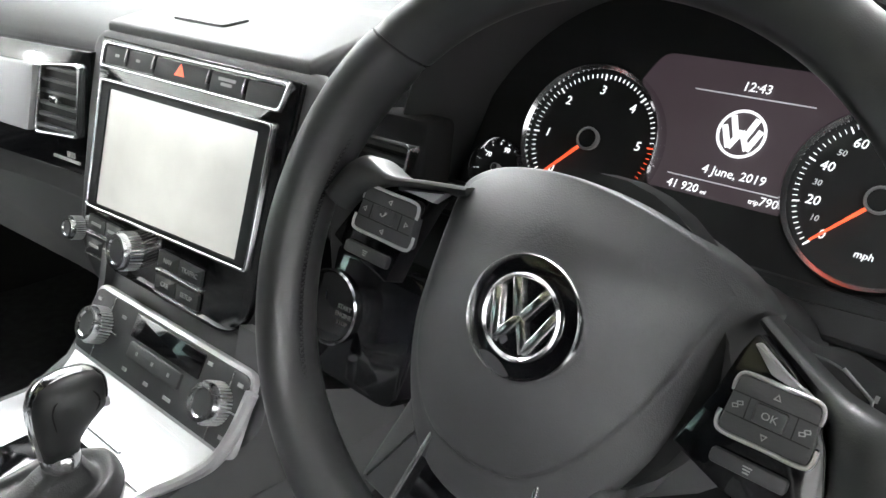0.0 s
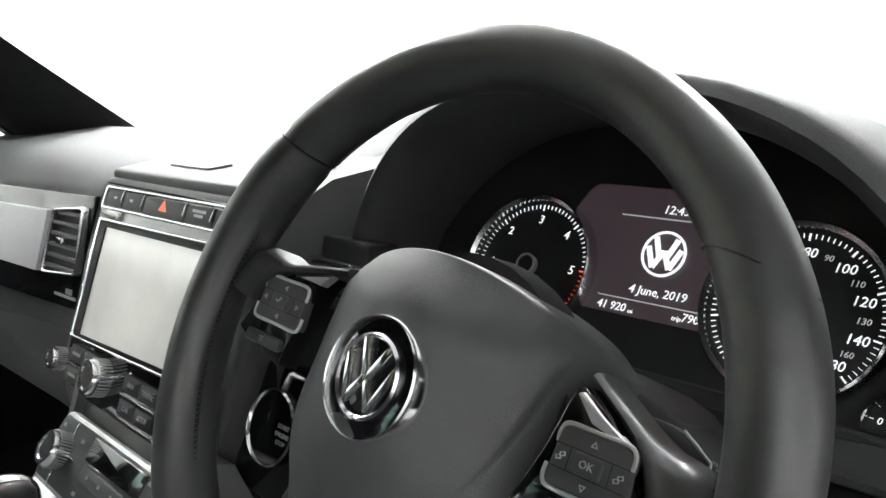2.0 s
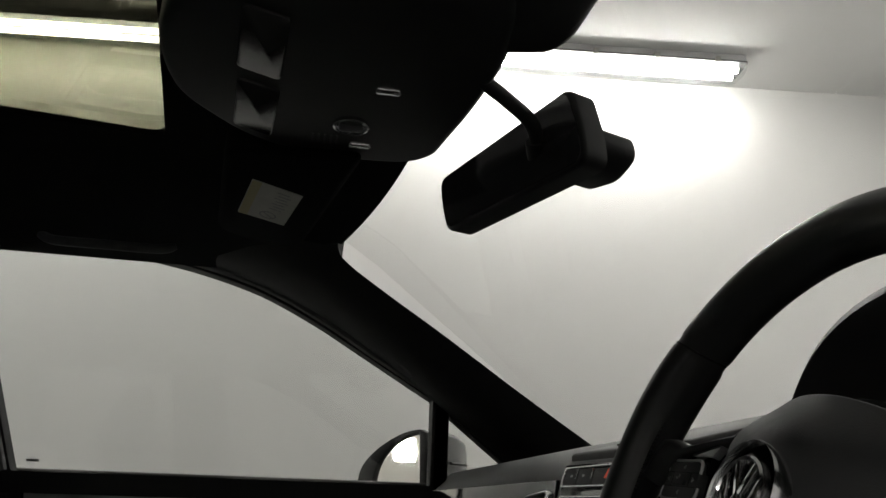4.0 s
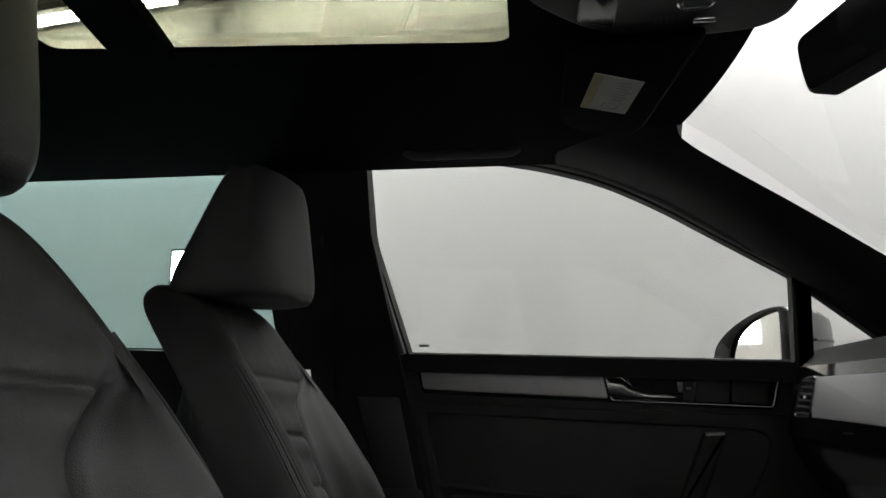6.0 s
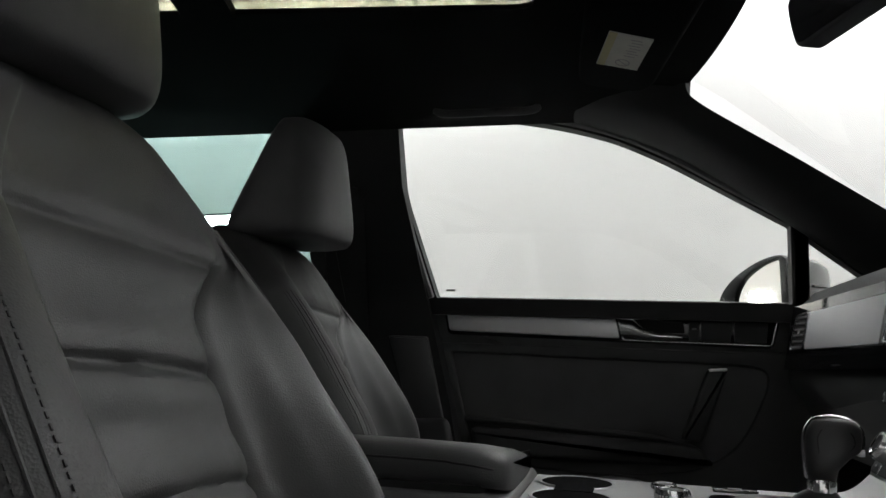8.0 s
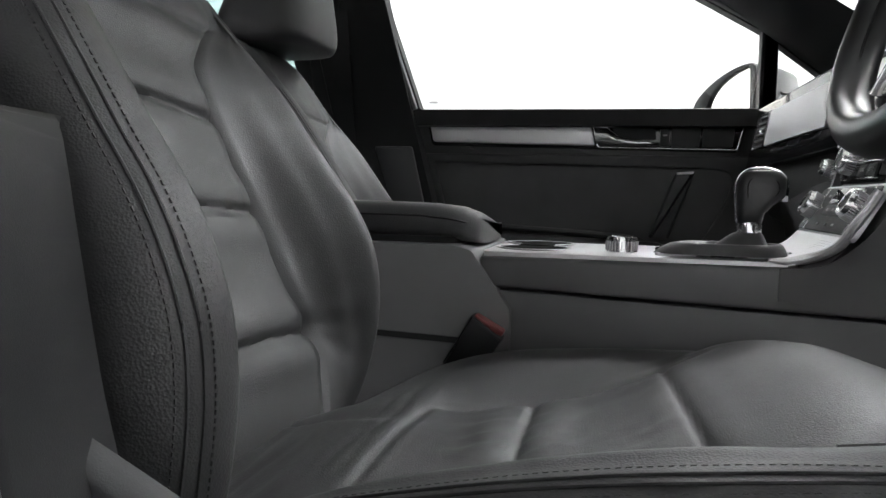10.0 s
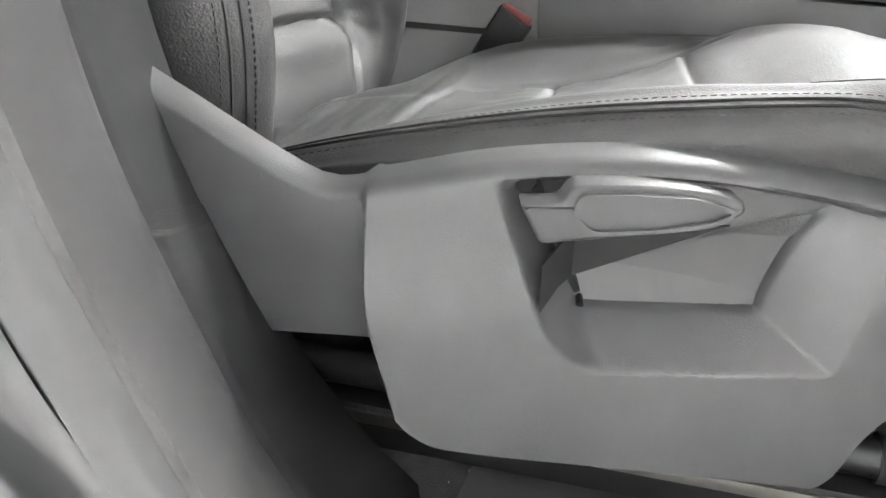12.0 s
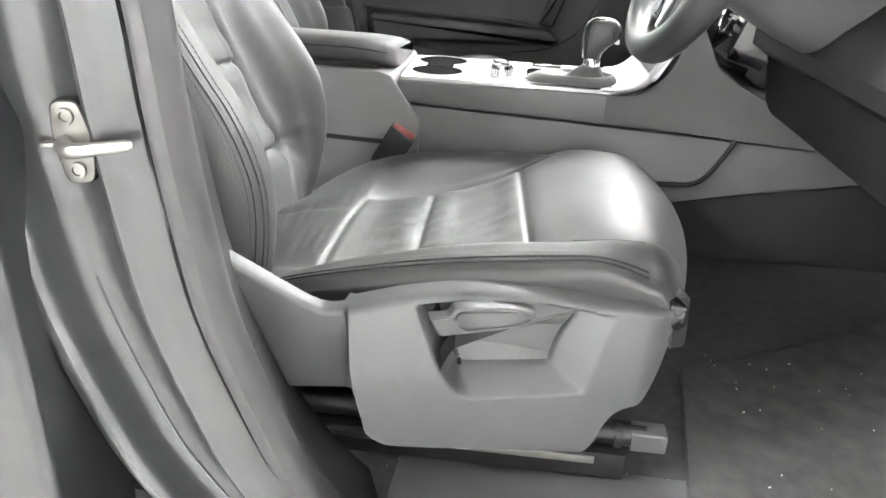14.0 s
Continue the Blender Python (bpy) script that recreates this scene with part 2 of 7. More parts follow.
def axes(o, x, y):
    """A pose from its origin, its x way and roughly its y way."""
    x = Vector(x).normalized()
    z = x.cross(Vector(y)).normalized()
    y = z.cross(x)
    return Matrix(((x.x, y.x, z.x, o[0]), (x.y, y.y, z.y, o[1]), (x.z, y.z, z.z, o[2]), (0, 0, 0, 1)))


def add_loft(bm, loops, cap=True, closed=True):
    vs = [[bm.verts.new(p) for p in lp] for lp in loops]
    k = len(loops[0])
    for a, b in zip(vs, vs[1:]):
        for i in range(k if closed else k - 1):
            bm.faces.new((a[i], a[(i + 1) % k], b[(i + 1) % k], b[i]))
    if cap and closed:
        bm.faces.new(vs[0][::-1])
        bm.faces.new(vs[-1])
    return bm


def loft(loops, cap=True, closed=True):
    return add_loft(bmesh.new(), loops, cap, closed)


def spline(pts, n=8):
    """Points on a smooth curve through pts."""
    p = [Vector(q) for q in pts]
    out = []
    for i in range(len(p) - 1):
        a, b, c, d = p[max(i - 1, 0)], p[i], p[i + 1], p[min(i + 2, len(p) - 1)]
        for j in range(n):
            t = j / n
            out.append(0.5 * ((2 * b) + (c - a) * t + (2 * a - 5 * b + 4 * c - d) * t * t + (3 * b - a - 3 * c + d) * t ** 3))
    return out + [p[-1]]


def periodic(pts, n):
    """Points on a smooth closed curve through pts."""
    p = [Vector(q) for q in pts]
    k = len(p)
    out = []
    for i in range(k):
        a, b, c, d = p[i - 1], p[i], p[(i + 1) % k], p[(i + 2) % k]
        for j in range(n):
            t = j / n
            out.append(0.5 * ((2 * b) + (c - a) * t + (2 * a - 5 * b + 4 * c - d) * t * t + (3 * b - a - 3 * c + d) * t ** 3))
    return out


def add_tube(bm, pts, r, n=8, cap=True, up=(0, 0, 1), flat=1.0):
    """A tube along pts; r may be a list."""
    pts = [Vector(p) for p in pts]
    loops = []
    for i, p in enumerate(pts):
        d = (pts[min(i + 1, len(pts) - 1)] - pts[max(i - 1, 0)]).normalized()
        u = Vector(up)
        if abs(d.dot(u)) > 0.98:
            u = Vector((1, 0, 0))
        s = d.cross(u).normalized()
        u = s.cross(d)
        rr = r[i] if isinstance(r, (list, tuple)) else r
        loops.append([p + s * rr * math.cos(2 * math.pi * j / n) + u * rr * flat * math.sin(2 * math.pi * j / n) for j in range(n)])
    return add_loft(bm, loops, cap)


def tube(pts, r, n=8, **k):
    return add_tube(bmesh.new(), pts, r, n, **k)


def lathe(profile, m, n=32):
    """Profile of (radius, height), turned about the z axis of the pose m."""
    bm = bmesh.new()
    ring = profile[0][0] > 0.001 and profile[-1][0] > 0.001
    loops = [[m @ Vector((max(r, 1e-5) * math.cos(2 * math.pi * j / n), max(r, 1e-5) * math.sin(2 * math.pi * j / n), z)) for j in range(n)] for r, z in (list(profile) + [profile[0]] if ring else profile)]
    return add_loft(bm, loops, cap=not ring)


def box(lo, hi, bevel=0.0, seg=2):
    bm = bmesh.new()
    bmesh.ops.create_cube(bm, size=1, matrix=Matrix.LocRotScale(((Vector(lo) + Vector(hi)) / 2), None, Vector(hi) - Vector(lo)))
    if bevel:
        bmesh.ops.bevel(bm, geom=list(bm.edges), offset=bevel, segments=seg, affect="EDGES", profile=0.7)
    return bm


def letters(text, size, m, depth=0.0003, align="CENTER", shear=0.0):
    """A mesh of text in the xy plane of the pose m."""
    cu = bpy.data.curves.new("lettering", "FONT")
    cu.body, cu.size, cu.align_x, cu.align_y, cu.extrude, cu.shear = text, size, align, "CENTER", depth, shear
    cu.resolution_u = 2
    ob = bpy.data.objects.new("lettering", cu)
    scene.collection.objects.link(ob)
    dg = bpy.context.evaluated_depsgraph_get()
    me = bpy.data.meshes.new_from_object(ob.evaluated_get(dg))
    bm = bmesh.new()
    bm.from_mesh(me)
    bm.transform(m)
    bpy.data.objects.remove(ob)
    bpy.data.curves.remove(cu)
    bpy.data.meshes.remove(me)
    return bm


def smoothstep(a, b, x):
    t = min(1, max(0, (x - a) / (b - a)))
    return t * t * (3 - 2 * t)


def bump1(x, c, w):
    return math.exp(-((x - c) / w) ** 2)


def structure(ob, label="", category=""):
    return tagged(ob, label, category, kind="structure")


# ---- the room round the car ----
# the walls stand a few degrees askew of the car; x runs out from the side wall, y along it
ZC = 2.95
ROOM = pose(-1.935, 2.60, 0, 0, 0, -7.5)


def room_box(name, lo, hi, material, label, category):
    bm = box(lo, hi)
    bm.transform(ROOM)
    return structure(put(name, bm, material), label, category)


room_box("ground", (-0.2, -7.9, -0.1), (5.3, 0.2, 0.0), M_CONC, "pale smooth concrete floor of the bay", "floor")
room_box("wall_west", (-0.15, -7.7, 0), (0, 0, ZC), M_WALL, "plain white painted wall beside the car", "wall")
room_box("wall_north", (-0.15, 0, 0), (5.25, 0.15, ZC), M_WALL, "plain white painted wall ahead of the car", "wall")
room_box("wall_east", (5.1, -7.7, 0), (5.25, 0, ZC), M_WALL, "plain white painted wall", "wall")
room_box("wall_south", (-0.15, -7.85, 0), (5.25, -7.7, ZC), M_WALL, "plain white painted wall", "wall")
room_box("ceiling", (-0.15, -7.85, ZC), (5.25, 0.15, ZC + 0.1), M_CEIL, "white ceiling of the bay", "ceiling")


def tube_light(x, y, length, turn=0):
    """A sealed batten with two tubes: grey tray, clear cover with clips along its rim."""
    m = ROOM @ pose(x, y, ZC, 0, 0, turn)
    e = thing("fluorescent_light", (0, 0, 0), "long grey sealed batten with two lit white tubes under the ceiling", "light", "batten lights", turn=m)
    part("tray", slab(rect(0.135, length, 0.012), pose(0, 0, 0), -0.034, -0.002), M_SILVER, e, "grey moulded tray")
    part("seal_rim", slab(rect(0.143, length + 0.008, 0.014), pose(0, 0, 0), -0.040, -0.033), M_HARD, e)
    for dx in (-0.030, 0.030):
        part("lamp_tube", tube([(dx, -length / 2 + 0.03, -0.056), (dx, length / 2 - 0.03, -0.056)], 0.013, 12), M_TUBE, e, "lit white tube")
    k = [-0.063, -0.060, -0.044, 0.0, 0.044, 0.060, 0.063]
    dz = [-0.040, -0.066, -0.084, -0.091, -0.084, -0.066, -0.040]
    cover_bm = loft([[(a, yy, z if abs(yy) < length / 2 - 0.004 else -0.040 + (z + 0.040) * 0.72) for a, z in zip(k, dz)] for yy in (-length / 2, -length / 2 + 0.02, length / 2 - 0.02, length / 2)])
    ob = part("cover", cover_bm, M_COVER, e, "clear ribbed plastic cover")
    ob.visible_shadow = False
    for q in range(6):
        yy = -length / 2 + length * (q + 0.5) / 6
        for sd in (-1, 1):
            part("clip", box((sd * 0.074 - 0.006, yy - 0.012, -0.050), (sd * 0.074 + 0.006, yy + 0.012, -0.022), 0.002), M_STEEL, e)
    return e


# the last batten, by the east wall, is unseen: added as fill light
for x, y, turn in ((0.20, -1.78, 0), (0.20, -3.95, 0), (0.20, -5.75, 0), (1.69, -0.19, 90), (4.90, -5.4, 0)):
    tube_light(x, y, 1.57, turn)

# ---- car: shell, roof, pillars, glass ----
SILL = 0.60
structure(put("car_floor", box((-0.88, -2.0, SILL - 0.04), (0.80, 0.9, SILL)), M_CARPET), "dark carpet on the floor of the car", "carpet")
# headlining with the roof opening
ROOF = 1.545
hole = rounded([(-0.108, -1.04), (0.60, -0.98), (0.60, -0.300), (-0.190, -0.384)], [0.02, 0.02, 0.02, 0.028])
outer = [(-0.80, -2.0), (0.80, -2.0), (0.80, -0.30), (0.56, -0.135), (-0.56, -0.135), (-0.80, -0.30)]
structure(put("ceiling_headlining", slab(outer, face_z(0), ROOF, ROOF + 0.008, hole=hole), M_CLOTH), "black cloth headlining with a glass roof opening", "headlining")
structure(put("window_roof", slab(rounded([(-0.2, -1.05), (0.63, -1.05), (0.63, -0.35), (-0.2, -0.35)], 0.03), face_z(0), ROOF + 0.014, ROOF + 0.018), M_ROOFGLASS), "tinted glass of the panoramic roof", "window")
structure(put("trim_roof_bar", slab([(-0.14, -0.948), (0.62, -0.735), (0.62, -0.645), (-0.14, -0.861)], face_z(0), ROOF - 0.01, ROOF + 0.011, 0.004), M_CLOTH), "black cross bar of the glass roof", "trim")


def grown(poly, k=1.02):
    """A pane's outline, a little larger than its opening."""
    cx, cy = sum(p[0] for p in poly) / len(poly), sum(p[1] for p in poly) / len(poly)
    return [(cx + (x - cx) * k, cy + (y - cy) * k) for x, y in poly]


def wall_x(name, x0, x1, outline, openings, material, label, cat):
    """A side of the car: an outline in y, z with openings, between two x."""
    return structure(put(name, slab(outline, face_x(0), x0, x1, hole=openings), material), label, cat)


# passenger side: window frame above the belt line
WIN_P = rounded([(-0.683, 1.138), (-0.815, 1.500), (-0.829, 1.540), (-0.829, 1.563), (-0.815, 1.580), (-0.790, 1.5865), (-0.65, 1.580), (-0.52, 1.566), (-0.395, 1.543), (-0.274, 1.508), (-0.158, 1.452), (-0.047, 1.387), (0.093, 1.306), (0.093, 1.138)], [0.005, 0.02, 0.015, 0.015, 0.015, 0.015, 0.05, 0.05, 0.05, 0.05, 0.05, 0.05, 0.004, 0.004])
out_p = [(-0.950, 1.10), (-1.016, 1.62), (-0.3, 1.62), (0.0, 1.47), (0.125, 1.335), (0.125, 1.10)]
wall_x("pillar_frame_passenger_front", -0.86, -0.82, out_p, WIN_P, M_FRAME, "black window frame of the passenger door", "window frame")
WIN_Q = [(0.128, 1.140), (0.128, 1.278), (0.30, 1.145)]
wall_x("pillar_quarter_frame", -0.86, -0.82, [(0.1, 1.09), (0.1, 1.36), (0.42, 1.14), (0.42, 1.09)], WIN_Q, M_FRAME, "black frame of the small quarter window", "window frame")
WIN_R = rounded([(-1.88, 1.14), (-1.85, 1.575), (-1.79, 1.596), (-1.13, 1.601), (-1.095, 1.575), (-0.985, 1.14)], 0.02)
wall_x("pillar_frame_passenger_rear", -0.86, -0.82, [(-2.05, 1.0), (-2.05, 1.64), (-1.020, 1.64), (-0.954, 1.10), (-0.954, 1.0)], WIN_R, M_FRAME, "black frame of the rear side window", "window frame")
structure(put("window_passenger", slab(grown(WIN_P), face_x(-0.846), 0.0, 0.004), M_GLASS), "clear glass of the passenger window", "window")
structure(put("window_quarter", slab(grown(WIN_Q), face_x(-0.846), 0.0, 0.004), M_GLASS), "clear glass of the quarter window", "window")
structure(put("window_rear_side", slab(grown(WIN_R), face_x(-0.846), 0.0, 0.004), M_TINT), "green tinted glass of the rear side window", "window")
structure(put("wall_rear_door", box((-0.90, -2.05, 0.6), (-0.80, -1.0, 1.137), 0.02), M_FRAME), "black lining of the rear door", "door lining")
structure(put("wall_rear", box((-0.9, -2.1, 0.5), (0.9, -2.0, 1.62)), M_DARK), "dark back of the cabin", "wall")
seal = [(p.y, p.z) for p in spline([(0, -0.697, 1.137), (0, -0.742, 1.262), (0, -0.806, 1.452), (0, -0.841, 1.535), (0, -0.842, 1.572), (0, -0.822, 1.594), (0, -0.775, 1.601), (0, -0.65, 1.593), (0, -0.52, 1.578), (0, -0.39, 1.555), (0, -0.268, 1.519), (0, -0.15, 1.463), (0, -0.04, 1.398), (0, 0.09, 1.322)], 6)]
structure(put("trim_window_seal", tube([(-0.815, y, z) for y, z in seal], 0.0105, 8, up=(1, 0, 0)), M_HARD), "soft black rubber seal round the passenger window", "seal")
structure(put("trim_pillar_foot", slab(rounded([(-0.79, 1.047), (-0.695, 1.047), (-0.650, 0.860), (-0.725, 0.850)], 0.006), face_x(-0.83), 0.0, 0.042, 0.004), M_HARD), "dark grey plastic foot of the passenger pillar", "pillar")
structure(put("trim_pillar_ledge", slab(rounded([(-0.76, 0.858), (-0.640, 0.866), (-0.585, 0.62), (-0.70, 0.62)], 0.02), face_x(-0.83), 0.0, 0.056, 0.010, 3), M_DOOR), "black plastic ledge at the pillar foot", "pillar")
# passenger B pillar inner trim
bp = [[(-0.80, -0.79, 1.56), (-0.80, -1.02, 1.56), (-0.84, -1.04, 1.56), (-0.84, -0.79, 1.56)],
      [(-0.79, -0.77, 1.40), (-0.79, -0.97, 1.40), (-0.84, -0.99, 1.40), (-0.84, -0.77, 1.40)],
      [(-0.80, -0.70, 1.13), (-0.79, -0.90, 1.13), (-0.84, -0.92, 1.13), (-0.84, -0.70, 1.13)],
      [(-0.80, -0.64, 0.90), (-0.78, -0.86, 0.90), (-0.88, -0.88, 0.90), (-0.88, -0.64, 0.90)],
      [(-0.80, -0.58, 0.60), (-0.78, -0.83, 0.60), (-0.88, -0.85, 0.60), (-0.88, -0.58, 0.60)]]
structure(put("pillar_passenger", loft(bp), M_FRAME, sharp=50), "black plastic trim of the passenger side centre pillar", "pillar")


def a_pillar(s, name):
    inner = spline([(s * 0.709, 0.415, 1.211), (s * 0.664, 0.245, 1.304), (s * 0.617, 0.07, 1.404), (s * 0.586, -0.045, 1.467), (s * 0.566, -0.115, 1.508), (s * 0.560, -0.136, 1.532), (s * 0.52, -0.138, 1.56)], 6)
    outer = spline([(s * 0.845, 0.34, 1.115), (s * 0.835, 0.14, 1.27), (s * 0.83, 0.0, 1.37), (s * 0.825, -0.13, 1.453), (s * 0.82, -0.23, 1.500), (s * 0.81, -0.33, 1.536), (s * 0.80, -0.42, 1.557)], 6)
    loops = []
    for a, b in zip(inner, outer):
        mid = (a + b) / 2 + Vector((-s * 0.03, -0.02, -0.012))
        loops.append([a, a.lerp(mid, 0.5) + Vector((-s * 0.008, -0.006, -0.004)), mid, mid.lerp(b, 0.5) + Vector((-s * 0.008, -0.006, -0.004)), b, b + Vector((s * 0.03, 0.02, 0.0)), a + Vector((s * 0.06, 0.012, -0.004))])
    return structure(put(name, loft(loops), M_PILLAR, sharp=60), "dark textured trim of the windscreen pillar", "pillar")


a_pillar(-1, "pillar_windscreen_passenger")
a_pillar(1, "pillar_windscreen_driver")
structure(put("pillar_badge", slab(rect(0.028, 0.009, 0.002), axes((-0.652, -0.085, 1.462), (0.25, -0.80, 0.47), (-0.6, 0.2, 0.6)), -0.004, 0.004, 0.001), M_HARD), "small grey embossed tag on the pillar trim", "tag")
ws = [[(-0.73, 0.42, 1.19), (0.73, 0.42, 1.19)], [(-0.60, -0.06, 1.52), (0.60, -0.06, 1.52)], [(-0.57, -0.16, 1.575), (0.57, -0.16, 1.575)]]
structure(put("window_windscreen", loft([[Vector(a[0]).lerp(Vector(a[1]), i / 10) + Vector((0, 0.06 * (1 - (i / 5 - 1) ** 2), 0.02 * (1 - (i / 5 - 1) ** 2))) for i in range(11)] for a in ws], closed=False), M_GLASS), "clear curved glass of the windscreen", "window")
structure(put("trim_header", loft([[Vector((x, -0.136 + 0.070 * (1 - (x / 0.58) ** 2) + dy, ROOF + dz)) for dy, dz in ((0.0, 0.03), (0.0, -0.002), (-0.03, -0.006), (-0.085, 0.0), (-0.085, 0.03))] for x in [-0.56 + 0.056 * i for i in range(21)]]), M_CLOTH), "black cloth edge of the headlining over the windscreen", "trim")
# driver side sill, floor edge and outer side that close the door opening
structure(put("ground_sill", box((0.78, -0.6, 0.50), (0.90, 0.9, 0.585), 0.015), M_PAINT), "grey painted door sill", "sill")
structure(put("wall_bulkhead", box((-0.88, 0.60, 0.5), (0.88, 0.66, 1.2)), M_DARK), "dark bulkhead in the footwell", "wall")
structure(put("wall_footwell_passenger", box((-0.93, 0.14, 0.5), (-0.87, 0.66, 1.12), 0.01), M_FRAME), "black lining at the passenger side of the footwell", "wall")
structure(put("wall_footwell_side", box((0.80, 0.45, 0.58), (0.86, 0.66, 1.15), 0.02), M_FRAME), "black lining at the side of the footwell", "wall")

# ---- dashboard ----
DASH = thing("dashboard", (0, 0.3, 0.95), "dark grey soft plastic dashboard under the windscreen", "dashboard")


def dash_loop(x):
    """Cross section of the dashboard in y, z at x."""
    k = 0.045 * smoothstep(-0.2, -0.86, x) + 0.03 * smoothstep(0.16, 0.2, x)
    f = 0.129 - k
    dz = -0.028 * smoothstep(-0.25, -0.9, x)
    up = 0.15 * smoothstep(0.10, 0.14, x)
    return [(0.62, 0.80 + up), (0.62, 1.17), (0.48, 1.205), (0.36, 1.212), (0.25, 1.20 + dz * 0.4), (0.19 - k, 1.185 + dz * 0.7), (0.160 - k, 1.168 + dz), (f + 0.012, 1.150 + dz),
            (f + 0.010, 1.142 + dz), (f + 0.012, 1.02), (f + 0.004, 1.005), (f + 0.008, 0.97), (f + 0.05, 0.90 + 0.4 * up), (0.26, 0.84 + 0.72 * up), (0.36, 0.80 + up)]


wpart("dash_body", loft([[(-0.86 + 0.02 * i, y, z) for y, z in dash_loop(-0.86 + 0.02 * i)] for i in range(53)]), M_SOFT, DASH, "grained dashboard body")
wpart("dash_driver_side", loft([[(x, 0.62, 0.8), (x, 0.62, 1.195), (x, 0.40, 1.205), (x, 0.335, 1.19), (x, 0.30, 1.066), (x, 0.215, 1.058), (x, 0.19, 1.05), (x, 0.150, 1.012), (x, 0.132, 0.988), (x, 0.132, 0.970), (x, 0.150, 0.958), (x, 0.22, 0.952), (x, 0.34, 0.94)]
                                for x in (0.18 + 0.02 * i for i in range(35))]), M_FRAME, DASH)
# centre cover on top, with its sensor cap
TOP = axes((0, 0.142, 1.158), (1, 0, 0), (0, 1, 0.235))
cover = [(-0.145, 0.0), (0.145, 0.0)] + [(0.145 * math.cos(a), 0.05 + 0.20 * math.sin(a)) for a in [math.pi * i / 24 for i in range(25)]]
wpart("centre_cover", slab(cover, TOP, -0.02, 0.016, 0.007, 3), M_SOFT, DASH, "rounded cover in the middle of the dashboard")
wpart("sensor_cap", slab(rounded([(-0.078, 0.030), (0.000, 0.030), (0.010, 0.052), (-0.068, 0.052)], 0.004), TOP, 0.010, 0.0185, 0.0015), M_HARD, DASH)
# hood over the instruments
HX, HB = 0.395, 1.03


def hood_line(gx, gz, y):
    out = []
    for i in range(41):
        a = math.pi * i / 40
        c, q = math.cos(a), math.sin(a)
        x = HX - (0.212 if c > 0 else 0.235) * gx * math.copysign(abs(c) ** 0.75, c)
        z = HB + 0.236 * gz * q ** 0.8
        out.append((x, y + 0.12 * (1.27 - z) * 0.4, z))
    return out


wpart("instrument_hood", loft([hood_line(0.93, 0.86, 0.40), hood_line(0.93, 0.90, 0.20), hood_line(0.94, 0.925, 0.176), hood_line(0.965, 0.96, 0.170), hood_line(0.99, 0.99, 0.176), hood_line(1.0, 1.0, 0.195),
                               hood_line(1.03, 0.98, 0.30), hood_line(1.10, 0.88, 0.46)], cap=False, closed=False), M_SOFT, DASH, "dark grained hood over the instruments", sharp=60)
# dash top on the driver side beyond the hood
wpart("dash_corner", loft([[(x, 0.62, 1.10), (x, 0.60, 1.19), (x, 0.45, 1.215 + 0.02 * (x - 0.6)), (x, 0.28, 1.22 - 0.35 * (x - 0.6)), (x, 0.20, 1.19 - 0.35 * (x - 0.6)), (x, 0.17, 1.15 - 0.25 * (x - 0.6)), (x, 0.19, 1.0)] for x in (0.60, 0.65, 0.70, 0.75, 0.80, 0.86)]), M_SOFT, DASH)

# passenger side trim strip with its vents
PS = axes((-0.172, 0.128, 1.135), (1, 0.07, 0), (0, 0.1, 1))
strip = rounded([(-0.58, -0.098), (-0.09, -0.090), (0.006, -0.082), (0.006, 0.003), (-0.55, -0.012)], 0.006)
wpart("trim_backing", slab([(-0.62, -0.135), (0.01, -0.118), (0.012, 0.008), (-0.585, -0.006)], PS, -0.02, 0.004, 0.002), M_GLOSS, DASH, "gloss black backing of the trim strip")
wpart("trim_strip", slab(rounded([(-0.465, -0.094), (-0.105, -0.088), (-0.085, -0.0155), (-0.44, -0.025)], 0.004), PS, 0.003, 0.011, 0.002), M_STRIP, DASH, "brushed aluminium strip")


def vent(pose_m, outline, slats, label="black air vent with chrome rim"):
    """An air vent as a part of the dashboard: rim, dark throat, slats, knob."""
    k = len(outline)
    cx, cy = sum(p[0] for p in outline) / k, sum(p[1] for p in outline) / k
    inner = [(cx + (x - cx) * 0.93, cy + (y - cy) * 0.90) for x, y in outline]
    v = wpart("air_vent", slab(outline, pose_m, -0.01, 0.012, 0.002, hole=inner), M_CHROME, DASH, label)
    wpart("throat", slab(inner, pose_m, -0.012, 0.0045), M_DARK, v)
    y0, y1 = min(p[1] for p in inner), max(p[1] for p in inner)
    for i in range(slats):
        y = y0 + (y1 - y0) * (i + 0.5) / slats
        xl = [a[0] + (b[0] - a[0]) * (y - a[1]) / (b[1] - a[1]) for a, b in zip(inner, inner[1:] + inner[:1]) if (a[1] - y) * (b[1] - y) < 0]
        if len(xl) >= 2:
            wpart("slat", slab(rect(max(xl) - min(xl) - 0.002, 0.004, 0, cx=(max(xl) + min(xl)) / 2, cy=y), pose_m @ pose(0, 0, 0), 0.003, 0.0095, 0.001), M_HARD, v)
    wpart("slider", slab(rect(0.012, 0.007, 0.001, cx=cx - 0.004, cy=cy), pose_m, 0.006, 0.014, 0.001), M_CHROME, v)
    return v


